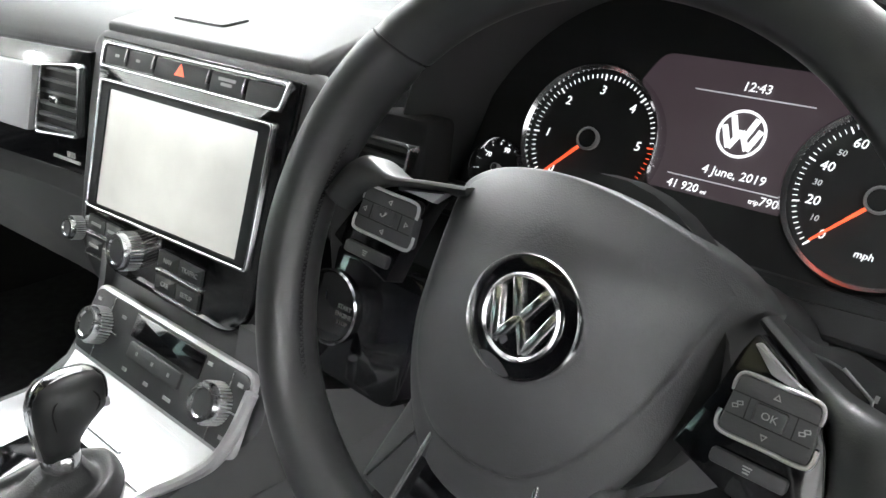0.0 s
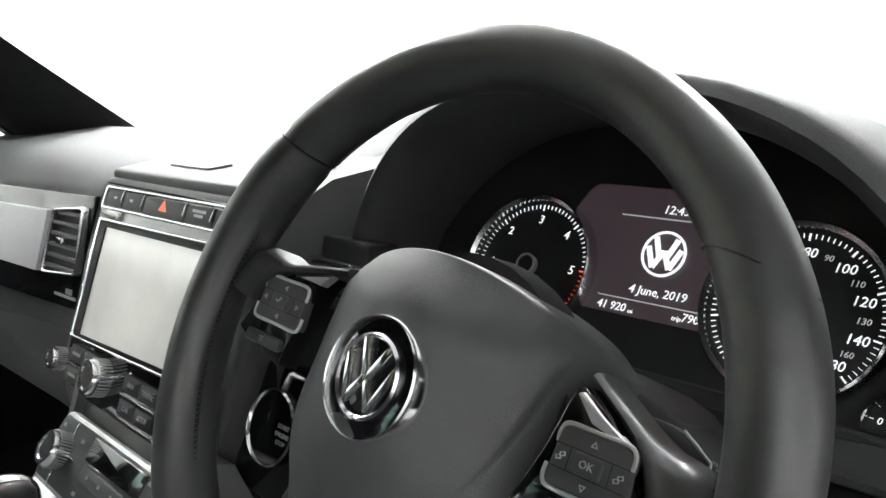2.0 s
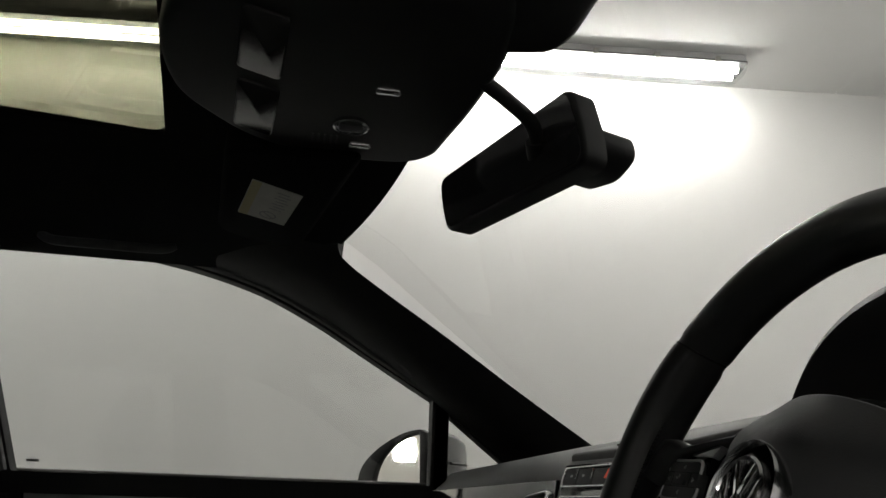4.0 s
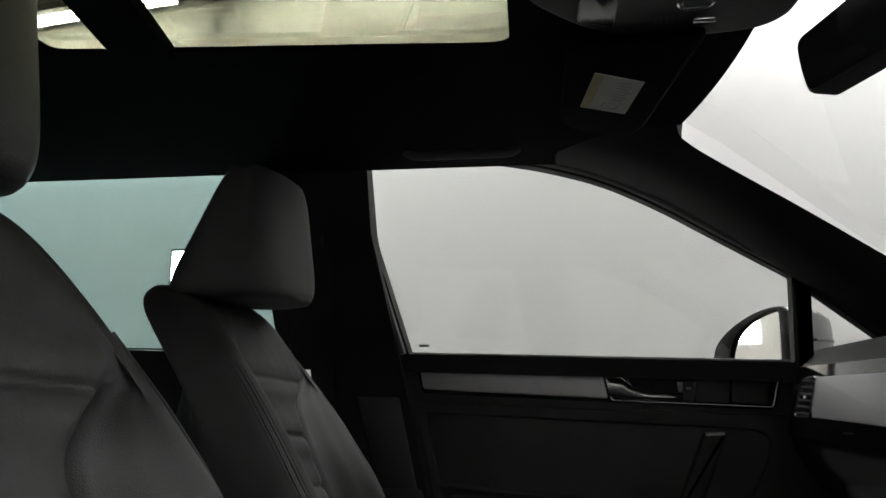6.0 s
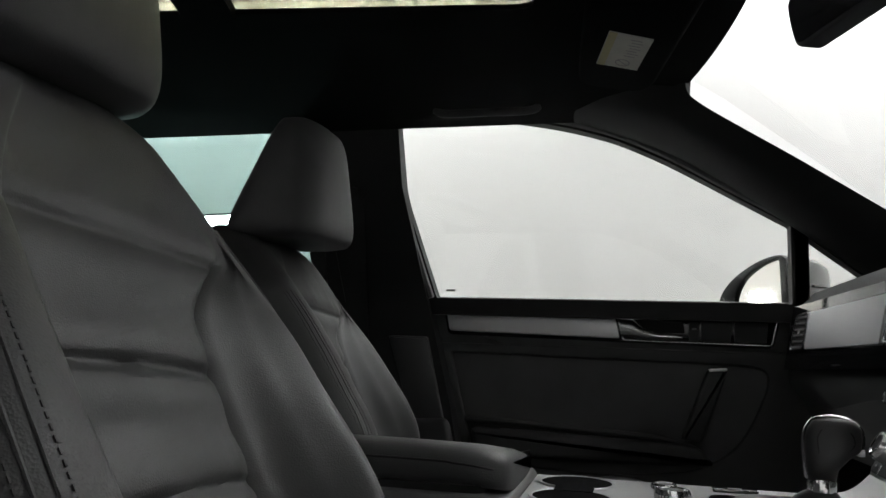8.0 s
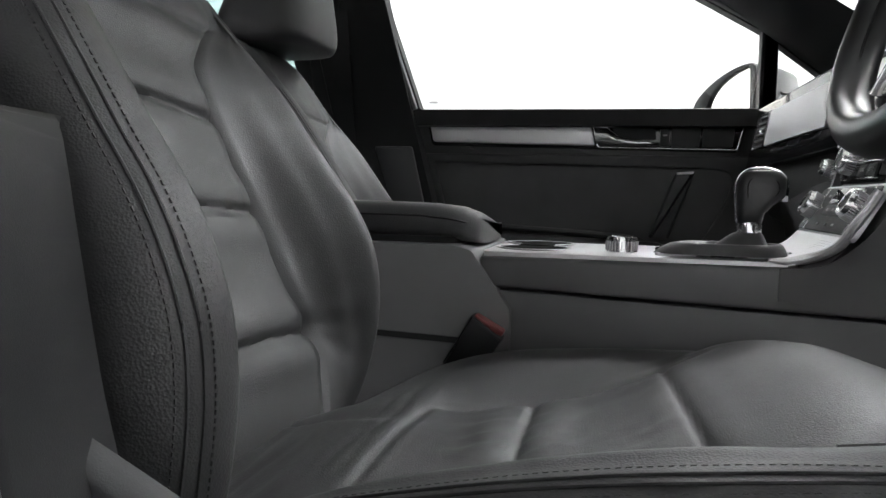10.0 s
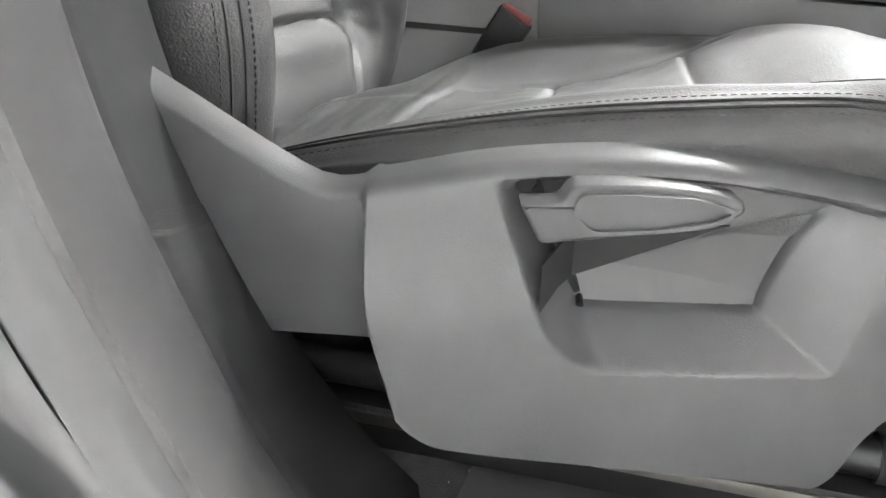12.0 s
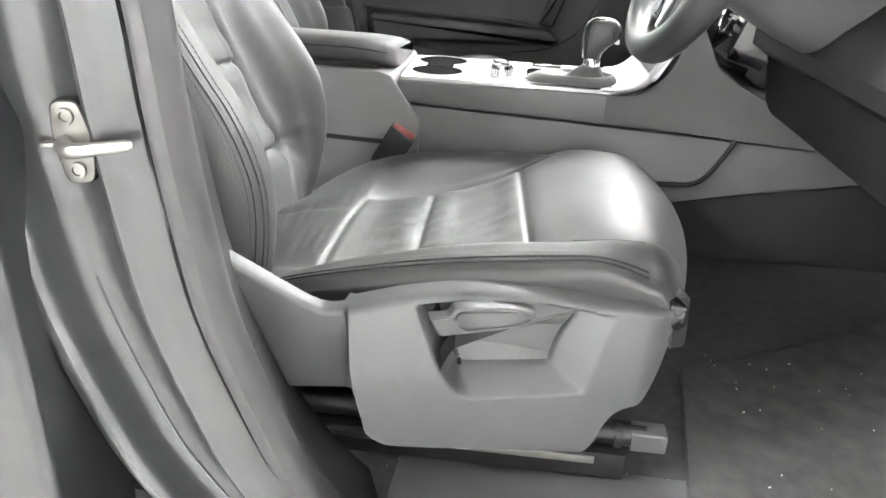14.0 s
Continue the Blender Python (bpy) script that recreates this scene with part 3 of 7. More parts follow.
vent(PS, rounded([(-0.092, -0.088), (-0.006, -0.080), (0.002, -0.004), (-0.070, -0.012)], 0.008), 6)
vent(PS, rounded([(-0.565, -0.100), (-0.475, -0.095), (-0.452, -0.022), (-0.535, -0.028)], 0.008), 6)
wpart("light_band", slab(rect(0.05, 0.003, 0.001, cx=-0.04, cy=-0.107), PS, 0.003, 0.0055), M_GREYPRINT, DASH)
for i in range(3):
    wpart("vent_mark", slab(rect(0.003, 0.006, cx=-0.036 + 0.005 * i, cy=-0.101), PS, 0.0035, 0.0055), M_GREYPRINT, DASH)
DV = axes((0.196, 0.165, 1.112), (1, 0, 0), (0, 0.1, 1))
wpart("vent_surround", slab(rect(0.094, 0.056, 0.006, cx=-0.008, cy=0.002), DV, -0.03, 0.0, 0.002), M_FRAME, DASH, "black surround of the vent")
vent(DV, rounded([(-0.04, -0.022), (0.030, -0.020), (0.036, 0.014), (-0.04, 0.014)], 0.006), 4)
# glovebox line, start button, cowl
wpart("glovebox_lid", slab(rounded([(-0.70, -0.29), (-0.20, -0.29), (-0.20, -0.16), (-0.70, -0.17)], 0.015), axes((0, 0.125, 1.135), (1, 0.05, 0), (0, -0.22, 1)), -0.02, 0.012, 0.005), M_SOFT, DASH)
SB = axes((0.196, 0.118, 0.992), (1, 0, 0), (0, 0.3, 1))
wpart("start_panel", slab(rounded([(-0.05, -0.045), (0.07, -0.05), (0.08, 0.05), (-0.05, 0.055)], 0.02), SB, -0.05, 0.0, 0.004), M_GLOSS, DASH, "gloss black panel")
b_ = wpart("start_button", lathe([(0.0005, -0.004), (0.0262, -0.004), (0.0262, 0.001), (0.0005, 0.0)], SB @ pose(-0.0100, 0.0060, 0.002), 40), M_GLOSS, DASH, "round black start button with chrome ring")
wpart("ring", lathe([(0.0290, -0.002), (0.0296, 0.004), (0.0282, 0.0055), (0.0265, 0.003), (0.0265, -0.002)], SB @ pose(-0.0100, 0.0060, 0), 40), M_CHROME, b_)
for i, (tx, dy) in enumerate((("START", 0.006), ("ENGINE", 0.0), ("STOP", -0.006))):
    wpart("lettering", letters(tx, 0.0048, SB @ pose(0.006, 0.004 + dy, 0.0035)), M_GREYPRINT, b_)

# ---- centre stack ----
ST = axes((0, 0.129, 1.149), (1, 0, 0), (0, 0.27, 1))
STACK = thing("infotainment_unit", (0, 0.13, 1.05), "gloss black infotainment unit with bright pale screen", "car radio")
face = rounded([(-0.146, 0.012), (-0.138, -0.180), (-0.105, -0.200), (0.10, -0.200), (0.130, -0.180), (0.146, 0.012)], [0.004, 0.02, 0.03, 0.03, 0.02, 0.004])
wpart("fascia", slab(face, ST, -0.03, 0.0, 0.003), M_GLOSS, STACK, "gloss black fascia")
wpart("fascia_surround", slab(rounded([(-0.172, 0.02), (-0.155, -0.19), (-0.11, -0.225), (0.11, -0.225), (0.15, -0.19), (0.172, 0.02)], 0.03), ST, -0.05, -0.004, 0.008, 3), M_SOFT, STACK)
row_o = rounded([(-0.134, 0.008), (-0.138, -0.016), (0.128, -0.014), (0.136, 0.010)][::-1], 0.004)
row_i = rounded([(-0.131, 0.0055), (-0.135, -0.0135), (0.126, -0.0115), (0.133, 0.0075)][::-1], 0.004)
wpart("button_row_rim", slab(row_o, ST, -0.002, 0.0035, 0.0008, hole=row_i), M_CHROME, STACK)
edges = [-0.132, -0.092, -0.047, 0.035, 0.083, 0.130]
for a, b in zip(edges, edges[1:]):
    wpart("button", slab(rounded([(a + 0.0015, -0.0125), (b - 0.0015, -0.0115), (b - 0.0002, 0.0055), (a + 0.003, 0.0045)], 0.002), ST, -0.002, 0.0025, 0.0012), M_SOFT, STACK)
for x in edges[1:-1]:
    wpart("divider", slab(rounded([(x - 0.0022, -0.007), (x - 0.0008, -0.007), (x + 0.0022, 0.005), (x + 0.0006, 0.005)], 0.0004), ST, 0.0, 0.0042, 0.0005), M_CHROME, STACK)
wpart("hazard_mark", slab([(-0.013, -0.0065), (0.001, -0.0065), (-0.005, 0.0035)], ST, 0.002, 0.0032), M_RED, STACK, "red hazard triangle")
for cx, cy, w in ((-0.108, -0.003, 0.006), (-0.072, -0.003, 0.006), (0.060, 0.0, 0.022), (0.060, -0.004, 0.014)):
    wpart("symbol", slab(rect(w, 0.0026, 0.0005, cx=cx, cy=cy), ST, 0.002, 0.0032), M_GREYPRINT, STACK)
wpart("screen_rim", slab(rounded([(-0.131, -0.150), (0.121, -0.141), (0.126, -0.022), (-0.131, -0.026)], 0.004), ST, -0.002, 0.005, 0.0012, hole=rounded([(-0.128, -0.147), (0.118, -0.138), (0.123, -0.025), (-0.128, -0.029)], 0.004)), M_CHROME, STACK)
wpart("screen_frame", slab(rounded([(-0.1275, -0.1465), (0.1175, -0.1375), (0.1225, -0.0255), (-0.1275, -0.0295)], 0.004), ST, -0.004, 0.003, 0, hole=rounded([(-0.116, -0.144), (0.104, -0.135), (0.108, -0.032), (-0.115, -0.034)], 0.002)), M_DARK, STACK)
wpart("screen", slab([(-0.116, -0.144), (0.104, -0.135), (0.108, -0.032), (-0.115, -0.034)], ST, -0.006, 0.0012), M_SCREEN, STACK, "bright pale lit screen")


def knob(parent, m, r, h, ridges=32):
    k = wpart("knob", lathe([(0.0005, 0), (r, 0), (r * 0.98, h * 0.75), (r * 0.90, h), (r * 0.70, h), (r * 0.62, h * 0.92), (0.0005, h * 0.90)], m, 40), M_CHROME, parent, "ribbed chrome knob")
    bm = bmesh.new()
    for i in range(ridges):
        a = 2 * math.pi * i / ridges
        add_slab(bm, rect(0.0012, r * 0.09), m @ pose(r * 0.99 * math.cos(a), r * 0.99 * math.sin(a), 0, 0, 0, math.degrees(a) + 90), h * 0.1, h * 0.7)
    wpart("ribs", bm, M_SILVER, k)
    wpart("knob_cap", lathe([(0.0005, h * 0.85), (r * 0.64, h * 0.85), (r * 0.60, h * 0.945), (0.0005, h * 0.955)], m, 32), M_SOFT, k)
    return k


knob(STACK, ST @ pose(-0.143, -0.176, -0.002), 0.0115, 0.016)
knob(STACK, ST @ pose(-0.044, -0.171, -0.002), 0.0175, 0.020)
for x0, x1 in ((-0.124, -0.092), (-0.0915, -0.063), (0.000, 0.032), (0.0325, 0.066)):
    for y0, y1 in ((-0.171, -0.156), (-0.192, -0.177)):
        wpart("button", slab(rect(x1 - x0 - 0.001, y1 - y0, 0.001, cx=(x0 + x1) / 2, cy=(y0 + y1) / 2), ST, -0.002, 0.003, 0.001), M_SOFT, STACK)
for x0, x1 in ((-0.124, -0.063), (0.0, 0.066)):
    wpart("divider", slab(rect(x1 - x0, 0.0016, cx=(x0 + x1) / 2, cy=-0.174), ST, -0.002, 0.0036, 0.0004), M_CHROME, STACK)
    wpart("divider", slab(rect(x1 - x0, 0.0012, cx=(x0 + x1) / 2, cy=-0.1945), ST, -0.002, 0.0030, 0.0004), M_CHROME, STACK)
for tx, x, y in (("NAV", 0.016, -0.1635), ("TRAFFIC", 0.049, -0.1635), ("CAR", 0.016, -0.1845), ("SETUP", 0.049, -0.1845)):
    wpart("lettering", letters(tx, 0.0062, ST @ pose(x, y, 0.0031)), M_GREYPRINT, STACK)
for x, y in ((-0.108, -0.1635), (-0.077, -0.1635), (-0.108, -0.1845), (-0.077, -0.1845)):
    wpart("symbol", slab(rect(0.018, 0.0028, cx=x, cy=y), ST, 0.0025, 0.0034), M_GREYPRINT, STACK)

# ---- climate panel ----
HV = axes((0.048, 0.047, 0.927), (1, 0, 0), (0, 0.5, 0.87))
CLIMA = thing("climate_panel", (0, 0.08, 0.90), "climate control panel with two chrome knobs in silver frame", "control panel")
wpart("frame", slab(rounded([(-0.121, -0.037), (0.124, -0.038), (0.119, 0.031), (-0.115, 0.030)], 0.012), HV, -0.005, 0.001, 0.003), M_SILVER, CLIMA, "satin silver frame")
wpart("panel", slab(rounded([(-0.118, -0.033), (0.121, -0.034), (0.116, 0.027), (-0.112, 0.026)], 0.008), HV, -0.003, 0.0025, 0.002), M_SOFT, CLIMA)
wpart("display", slab(rect(0.102, 0.021, 0.002, cx=0.010, cy=0.014), HV, 0, 0.0036, 0.0008), M_GLOSS, CLIMA, "dark gloss display")
wpart("button_bar", slab(rect(0.078, 0.014, 0.003, cx=0.004, cy=-0.006), HV, 0, 0.0052, 0.0015), M_HARD, CLIMA)
for x in (-0.02, 0.004, 0.028):
    wpart("symbol", slab(rect(0.003, 0.003, cx=x, cy=-0.006), HV, 0.004, 0.0056), M_GREYPRINT, CLIMA)
for x, y, w in ((-0.032, -0.024, 0.006), (0.002, -0.024, 0.006), (0.034, -0.024, 0.010), (-0.058, 0.014, 0.006), (0.068, 0.020, 0.006), (-0.102, 0.017, 0.006), (0.108, 0.018, 0.006), (0.108, -0.024, 0.006), (-0.102, -0.024, 0.006)):
    wpart("symbol", slab(rect(w, 0.0028, cx=x, cy=y), HV, 0.0015, 0.0034), M_GREYPRINT, CLIMA)
for x in (-0.084, 0.092):
    knob(CLIMA, HV @ pose(x, -0.003, 0.002), 0.0165, 0.018, 36)
    for dx, dy, w, h in ((0.006, 0.022, 0.0014, 0.012), (0.0, -0.024, 0.0014, 0.012), (0.022, 0.0, 0.010, 0.0014)):
        wpart("mark", slab(rect(w, h, cx=x + dx, cy=dy - 0.003), HV, 0, 0.004, 0.0004), M_CHROME, CLIMA)

# ---- instrument cluster ----
CL = axes((0.41, 0.257, 1.131), (1, 0, 0), (0, 0.38, 0.925))
CLUSTER = thing("instrument_cluster", (0.41, 0.26, 1.07), "black instrument cluster with round dials and red needles", "instrument cluster")
wpart("back_plate", slab(rounded([(-0.205, -0.062), (0.205, -0.062), (0.185, 0.09), (0.10, 0.125), (-0.10, 0.125), (-0.185, 0.09)], 0.02), CL, -0.03, -0.006), M_DARK, CLUSTER)
wpart("lower_lip", slab(rounded([(-0.205, -0.085), (0.21, -0.085), (0.21, -0.056), (-0.205, -0.056)], 0.004), CL, -0.02, 0.03, 0.004), M_FRAME, CLUSTER)


def dial(cx, cy, r, a0, a1, n_major, sub, names, needle, red_from=None):
    d = wpart("dial", lathe([(0.0005, -0.006), (r, -0.006), (r, -0.003), (0.0005, -0.0035)], CL @ pose(cx, cy, 0), 64), M_DARK, CLUSTER, "black dial with white scale")
    wpart("dial_rim", lathe([(r * 1.09, -0.008), (r * 1.09, 0.002), (r * 1.05, 0.006), (r * 1.0, 0.003), (r * 0.99, -0.005)], CL @ pose(cx, cy, 0), 64), M_CHROME, d)
    white, red = bmesh.new(), bmesh.new()
    n = n_major * sub
    for i in range(n + 1):
        t = i / n
        a = radians(a0 + (a1 - a0) * t)
        big = i % sub == 0
        ln, w = (r * 0.085, r * 0.019) if big else (r * 0.055, r * 0.009)
        tgt = red if red_from is not None and t >= red_from else white
        add_slab(tgt, rect(ln, w), CL @ pose(cx + (r * 0.95 - ln / 2) * math.cos(a), cy + (r * 0.95 - ln / 2) * math.sin(a), 0, 0, 0, math.degrees(a)), -0.004, -0.0022)
    tagged(wpart("scale_marks", white, M_LIT, d), kind="stuff")
    if red_from is not None:
        tagged(wpart("red_marks", red, M_RED, d), kind="stuff")
    for t, tx, sz, mt in names:
        a = radians(a0 + (a1 - a0) * t)
        wpart("numeral", letters(tx, r * sz, CL @ pose(cx + r * 0.72 * math.cos(a), cy + r * 0.72 * math.sin(a), -0.0028), shear=0.15), mt, d)
    if needle is not None:
        a = radians(a0 + (a1 - a0) * needle)
        wpart("needle", slab(rounded([(r * 0.17, -r * 0.022), (r * 0.86, -r * 0.012), (r * 0.86, r * 0.012), (r * 0.17, r * 0.022)], 0.0003), CL @ pose(cx, cy, 0, 0, 0, math.degrees(a)), -0.0005, 0.001), M_RED, d, "red needle")
    h = wpart("hub", lathe([(0.0005, -0.003), (r * 0.15, -0.003), (r * 0.15, 0.003), (0.0005, 0.0035)], CL @ pose(cx, cy, 0), 24), M_DARK, d)
    wpart("hub_ring", lathe([(r * 0.155, -0.002), (r * 0.17, 0.003), (r * 0.145, 0.0042), (r * 0.13, 0.003)], CL @ pose(cx, cy, 0), 24), M_GREYPRINT, h)
    return d


dial(-0.097, -0.001, 0.0510, 227, -41, 6, 10, [(i / 6, str(i), 0.18, M_LIT) for i in range(7)], 0.0, red_from=0.83)
sp = [(i * 0.1275, str(20 * i), 0.165, M_LIT) for i in range(8)] + [(1.0, "180", 0.165, M_LIT), (0.948, "160", 0.10, M_LITGREY)] + [((i + 0.5) * 0.1275, str(20 * i + 10), 0.105, M_LITGREY) for i in range(7)]
dial(0.096, 0.001, 0.0510, 227, -43, 8, 8, sp, 0.0)
wpart("lettering", letters("mph", 0.0062, CL @ pose(0.0966, -0.032, -0.0028), shear=0.15), M_LIT, CLUSTER)
dial(-0.1675, -0.0385, 0.0215, 190, 10, 4, 2, [(0.25, "70", 0.26, M_LIT), (0.62, "90", 0.26, M_LIT)], None)
dial(0.166, -0.050, 0.021, 170, -10, 4, 2, [(0.0, "0", 0.26, M_LIT)], None)
wpart("display", slab(rounded([(-0.064, -0.0215), (0.064, -0.0215), (0.078, 0.040), (0.062, 0.070), (-0.062, 0.070), (-0.078, 0.040)], 0.008), CL, -0.0085, -0.0058), M_DISPLAY, CLUSTER, "dark plum tinted display")
for tx, sz, x, y, al in (("12:43", 0.0086, 0.0067, 0.0545, "CENTER"), ("4 June, 2019", 0.0084, 0.009, -0.003, "CENTER"), ("41 920", 0.0080, -0.0215, -0.0170, "CENTER"), ("790.0", 0.0080, 0.0385, -0.0155, "CENTER"),
                         ("mi", 0.004, -0.0065, -0.0183, "CENTER"), ("trip", 0.0046, 0.0265, -0.0168, "CENTER")):
    wpart("lettering", letters(tx, sz, CL @ pose(x, y, -0.004), shear=0.12), M_LIT, CLUSTER)
for y, w in ((0.0483, 0.078), (-0.0105, 0.080)):
    wpart("display_line", slab(rect(w, 0.0007, cx=0.006, cy=y), CL, -0.005, -0.0038), M_LITGREY, CLUSTER)
wpart("display_badge", lathe([(0.0160, -0.004), (0.0160, -0.0034), (0.0142, -0.0032), (0.0142, -0.004)], CL @ pose(0.006, 0.024, 0), 40), M_LIT, CLUSTER, "bright round badge on the display")
for x0, y0, x1, y1 in ((-0.008, 0.011, -0.003, -0.002), (0.008, 0.011, 0.003, -0.002), (-0.012, 0.004, -0.006, -0.010), (0.012, 0.004, 0.006, -0.010), (-0.006, -0.010, 0.0, 0.002), (0.006, -0.010, 0.0, 0.002)):
    dx, dy = x1 - x0, y1 - y0
    wpart("badge_bar", slab(rect(math.hypot(dx, dy), 0.0036), CL @ pose(0.006 + (x0 + x1) / 2, 0.024 + (y0 + y1) / 2, 0, 0, 0, math.degrees(math.atan2(dy, dx))), -0.0044, -0.0034), M_LIT, CLUSTER)

# ---- steering wheel ----
WHEEL_M = Matrix.Translation((0.437, 0.012, 1.115)) @ Matrix(((1, 0, 0, 0), (0, math.sin(radians(22)), -math.cos(radians(22)), 0), (0, math.cos(radians(22)), math.sin(radians(22)), 0), (0, 0, 0, 1)))
WHEEL_M = WHEEL_M @ pose(0, 0, 0, 0, 0, -7)
WHEEL = thing("steering_wheel", (0, 0, 0), "black leather steering wheel with control buttons on its spokes", "steering wheel", turn=WHEEL_M)
RIM_M = pose(-0.009, 0.006, -0.012, 0, 3.0, 0)
rim = []
SEAMS = (36.3, 146.3)
for i in range(240):
    a = 2 * math.pi * i / 240
    deg = math.degrees(a)
    fat = 1 + 0.07 * (bump1(deg, 24, 15) + bump1(deg, 158, 15)) + 0.06 * bump1(deg, 270, 40)
    if abs(deg - 146.3) < 0.9:
        fat *= 0.94
    low = 1 - 0.03 * smoothstep(0.45, 1.0, -math.sin(a))
    lp = []
    for j in range(24):
        b = 2 * math.pi * j / 24
        c, q = math.cos(b), math.sin(b)
        rr, dd = 0.0146 * fat * math.copysign(abs(c) ** 0.92, c), 0.0170 * fat * math.copysign(abs(q) ** 0.92, q)
        lp.append(RIM_M @ Vector(((0.1535 + rr) * math.cos(a), (0.1535 * low + rr) * math.sin(a), dd)))
    rim.append(lp)
part("rim", loft(rim + [rim[0]], cap=False), M_WHEEL, WHEEL, "worn black leather rim with stitched seams")
bm = bmesh.new()
for a0, a1 in ((152, 222), (-42, 30)):
    for i in range(60):
        a, b = (radians(a0 + (a1 - a0) * (i + k) / 60) for k in (0.0, 0.7))
        for r0, z0, r1, z1 in ((0.1388, 0.0030, 0.1390, 0.0052), (0.1390, 0.0052, 0.1388, 0.0030)):
            add_tube(bm, [RIM_M @ Vector((r0 * math.cos(a), r0 * math.sin(a), z0)), RIM_M @ Vector((r1 * math.cos(b), r1 * math.sin(b), z1))], 0.0005, 4)
tagged(part("stitching", bm, M_DARK, WHEEL), kind="stuff")
for q in SEAMS:
    pts = []
    for j in range(19):
        b = 2 * math.pi * j / 24 - 0.75
        a = radians(q) + (-0.093 if q < 90 else 0.03) * math.cos(b)
        pts.append(RIM_M @ Vector(((0.1535 + 0.0149 * math.cos(b)) * math.cos(a), (0.1535 + 0.0149 * math.cos(b)) * math.sin(a), 0.0173 * math.sin(b))))
    part("rim_seam", tube(pts, 0.0007, 5), M_DARK, WHEEL)
HUB = -0.016


def hub_part(name, bm, material, parent, label=""):
    """A part of the hub, set back from the plane of the rim."""
    k = 1.0 if name.startswith(("emblem", "badge")) else 1.05
    back = -0.0075 if k == 1.0 else HUB
    bm.transform(Matrix.Translation((-0.006, 0, back)) @ Matrix.Diagonal((k, k, 1, 1)))
    return part(name, bm, material, parent, label)


pad = [(p.x, p.y) for p in periodic([(x, y, 0) for x, y in ((-0.0800, 0.0455), (-0.060, 0.0555), (-0.030, 0.0630), (0, 0.0655), (0.030, 0.0630), (0.058, 0.0560), (0.0745, 0.0465), (0.0765, 0.0405), (0.0735, 0.018), (0.0685, -0.008), (0.060, -0.036), (0.048, -0.060), (0.030, -0.080), (0.010, -0.0875),
                                                     (-0.012, -0.0895), (-0.038, -0.084), (-0.060, -0.064), (-0.074, -0.038), (-0.084, -0.008), (-0.089, 0.018), (-0.0865, 0.0385))], 7)]


def dome(pts, x0, base):
    """A shield-shaped cover curved back to its sides, with a creased border along its sides and foot."""
    yc = 0.050
    rings = [[(x + x0, y, base) for x, y in pts]]
    for k in (1.0, 0.998, 0.99, 0.975, 0.955, 0.93, 0.90, 0.87, 0.85, 0.838, 0.830, 0.822, 0.81, 0.79, 0.75, 0.70, 0.6, 0.5, 0.4, 0.3, 0.2, 0.1, 0.03):
        t = max(0, (k - 0.93) / 0.07)
        ring = []
        for x, y in pts:
            px, py = k * x, yc + k * (y - yc)
            side = smoothstep(0.052, 0.030, y)
            z = 0.0125 - 0.050 * (abs(px) / (0.076 if px > 0 else 0.089)) ** 2.1 - 0.016 * smoothstep(-0.02, -0.095, py) - 0.024 * smoothstep(0.030, 0.074, py)
            z -= 0.009 * (1 - math.sqrt(max(0, 1 - t * t))) + side * (0.0028 * bump1(k, 0.830, 0.008) + 0.0034 * smoothstep(0.825, 0.85, k))
            z += 0.0003 * noise.noise(Vector((px * 60, py * 60, 2.0)))
            ring.append((px + x0, py, z))
        rings.append(ring)
    return loft(rings)


part("airbag_cover", dome(pad, -0.008, -0.062), M_PAD, WHEEL, "dark grey grained airbag cover", sharp=60)
EM = pose(0.0005, 0.0055, -0.0055)
hub_part("emblem_ring", lathe([(0.0266, 0.016), (0.0266, 0.0262), (0.0257, 0.0278), (0.0247, 0.0262), (0.0247, 0.016)], EM, 56), M_CHROME, WHEEL)
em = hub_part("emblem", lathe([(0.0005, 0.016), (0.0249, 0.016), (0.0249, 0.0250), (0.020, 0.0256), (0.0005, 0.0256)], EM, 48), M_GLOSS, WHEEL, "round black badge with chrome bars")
hub_part("badge_ring", lathe([(0.0182, 0.024), (0.0182, 0.0278), (0.0172, 0.0288), (0.0161, 0.0278), (0.0161, 0.024)], EM, 48), M_CHROME, em)
for x0, y0, x1, y1 in ((-0.008, 0.0145, -0.001, 0.000), (0.008, 0.0145, 0.001, 0.000), (-0.0148, 0.007, -0.0075, -0.0125), (0.0148, 0.007, 0.0075, -0.0125), (-0.0075, -0.0125, 0.0, 0.0), (0.0075, -0.0125, 0.0, 0.0)):
    dx, dy = x1 - x0, y1 - y0
    hub_part("badge_bar", slab(rect(math.hypot(dx, dy) + 0.001, 0.0042), EM @ pose((x0 + x1) / 2, (y0 + y1) / 2, 0, 0, 0, math.degrees(math.atan2(dy, dx))), 0.025, 0.0282, 0.0008), M_CHROME, em)
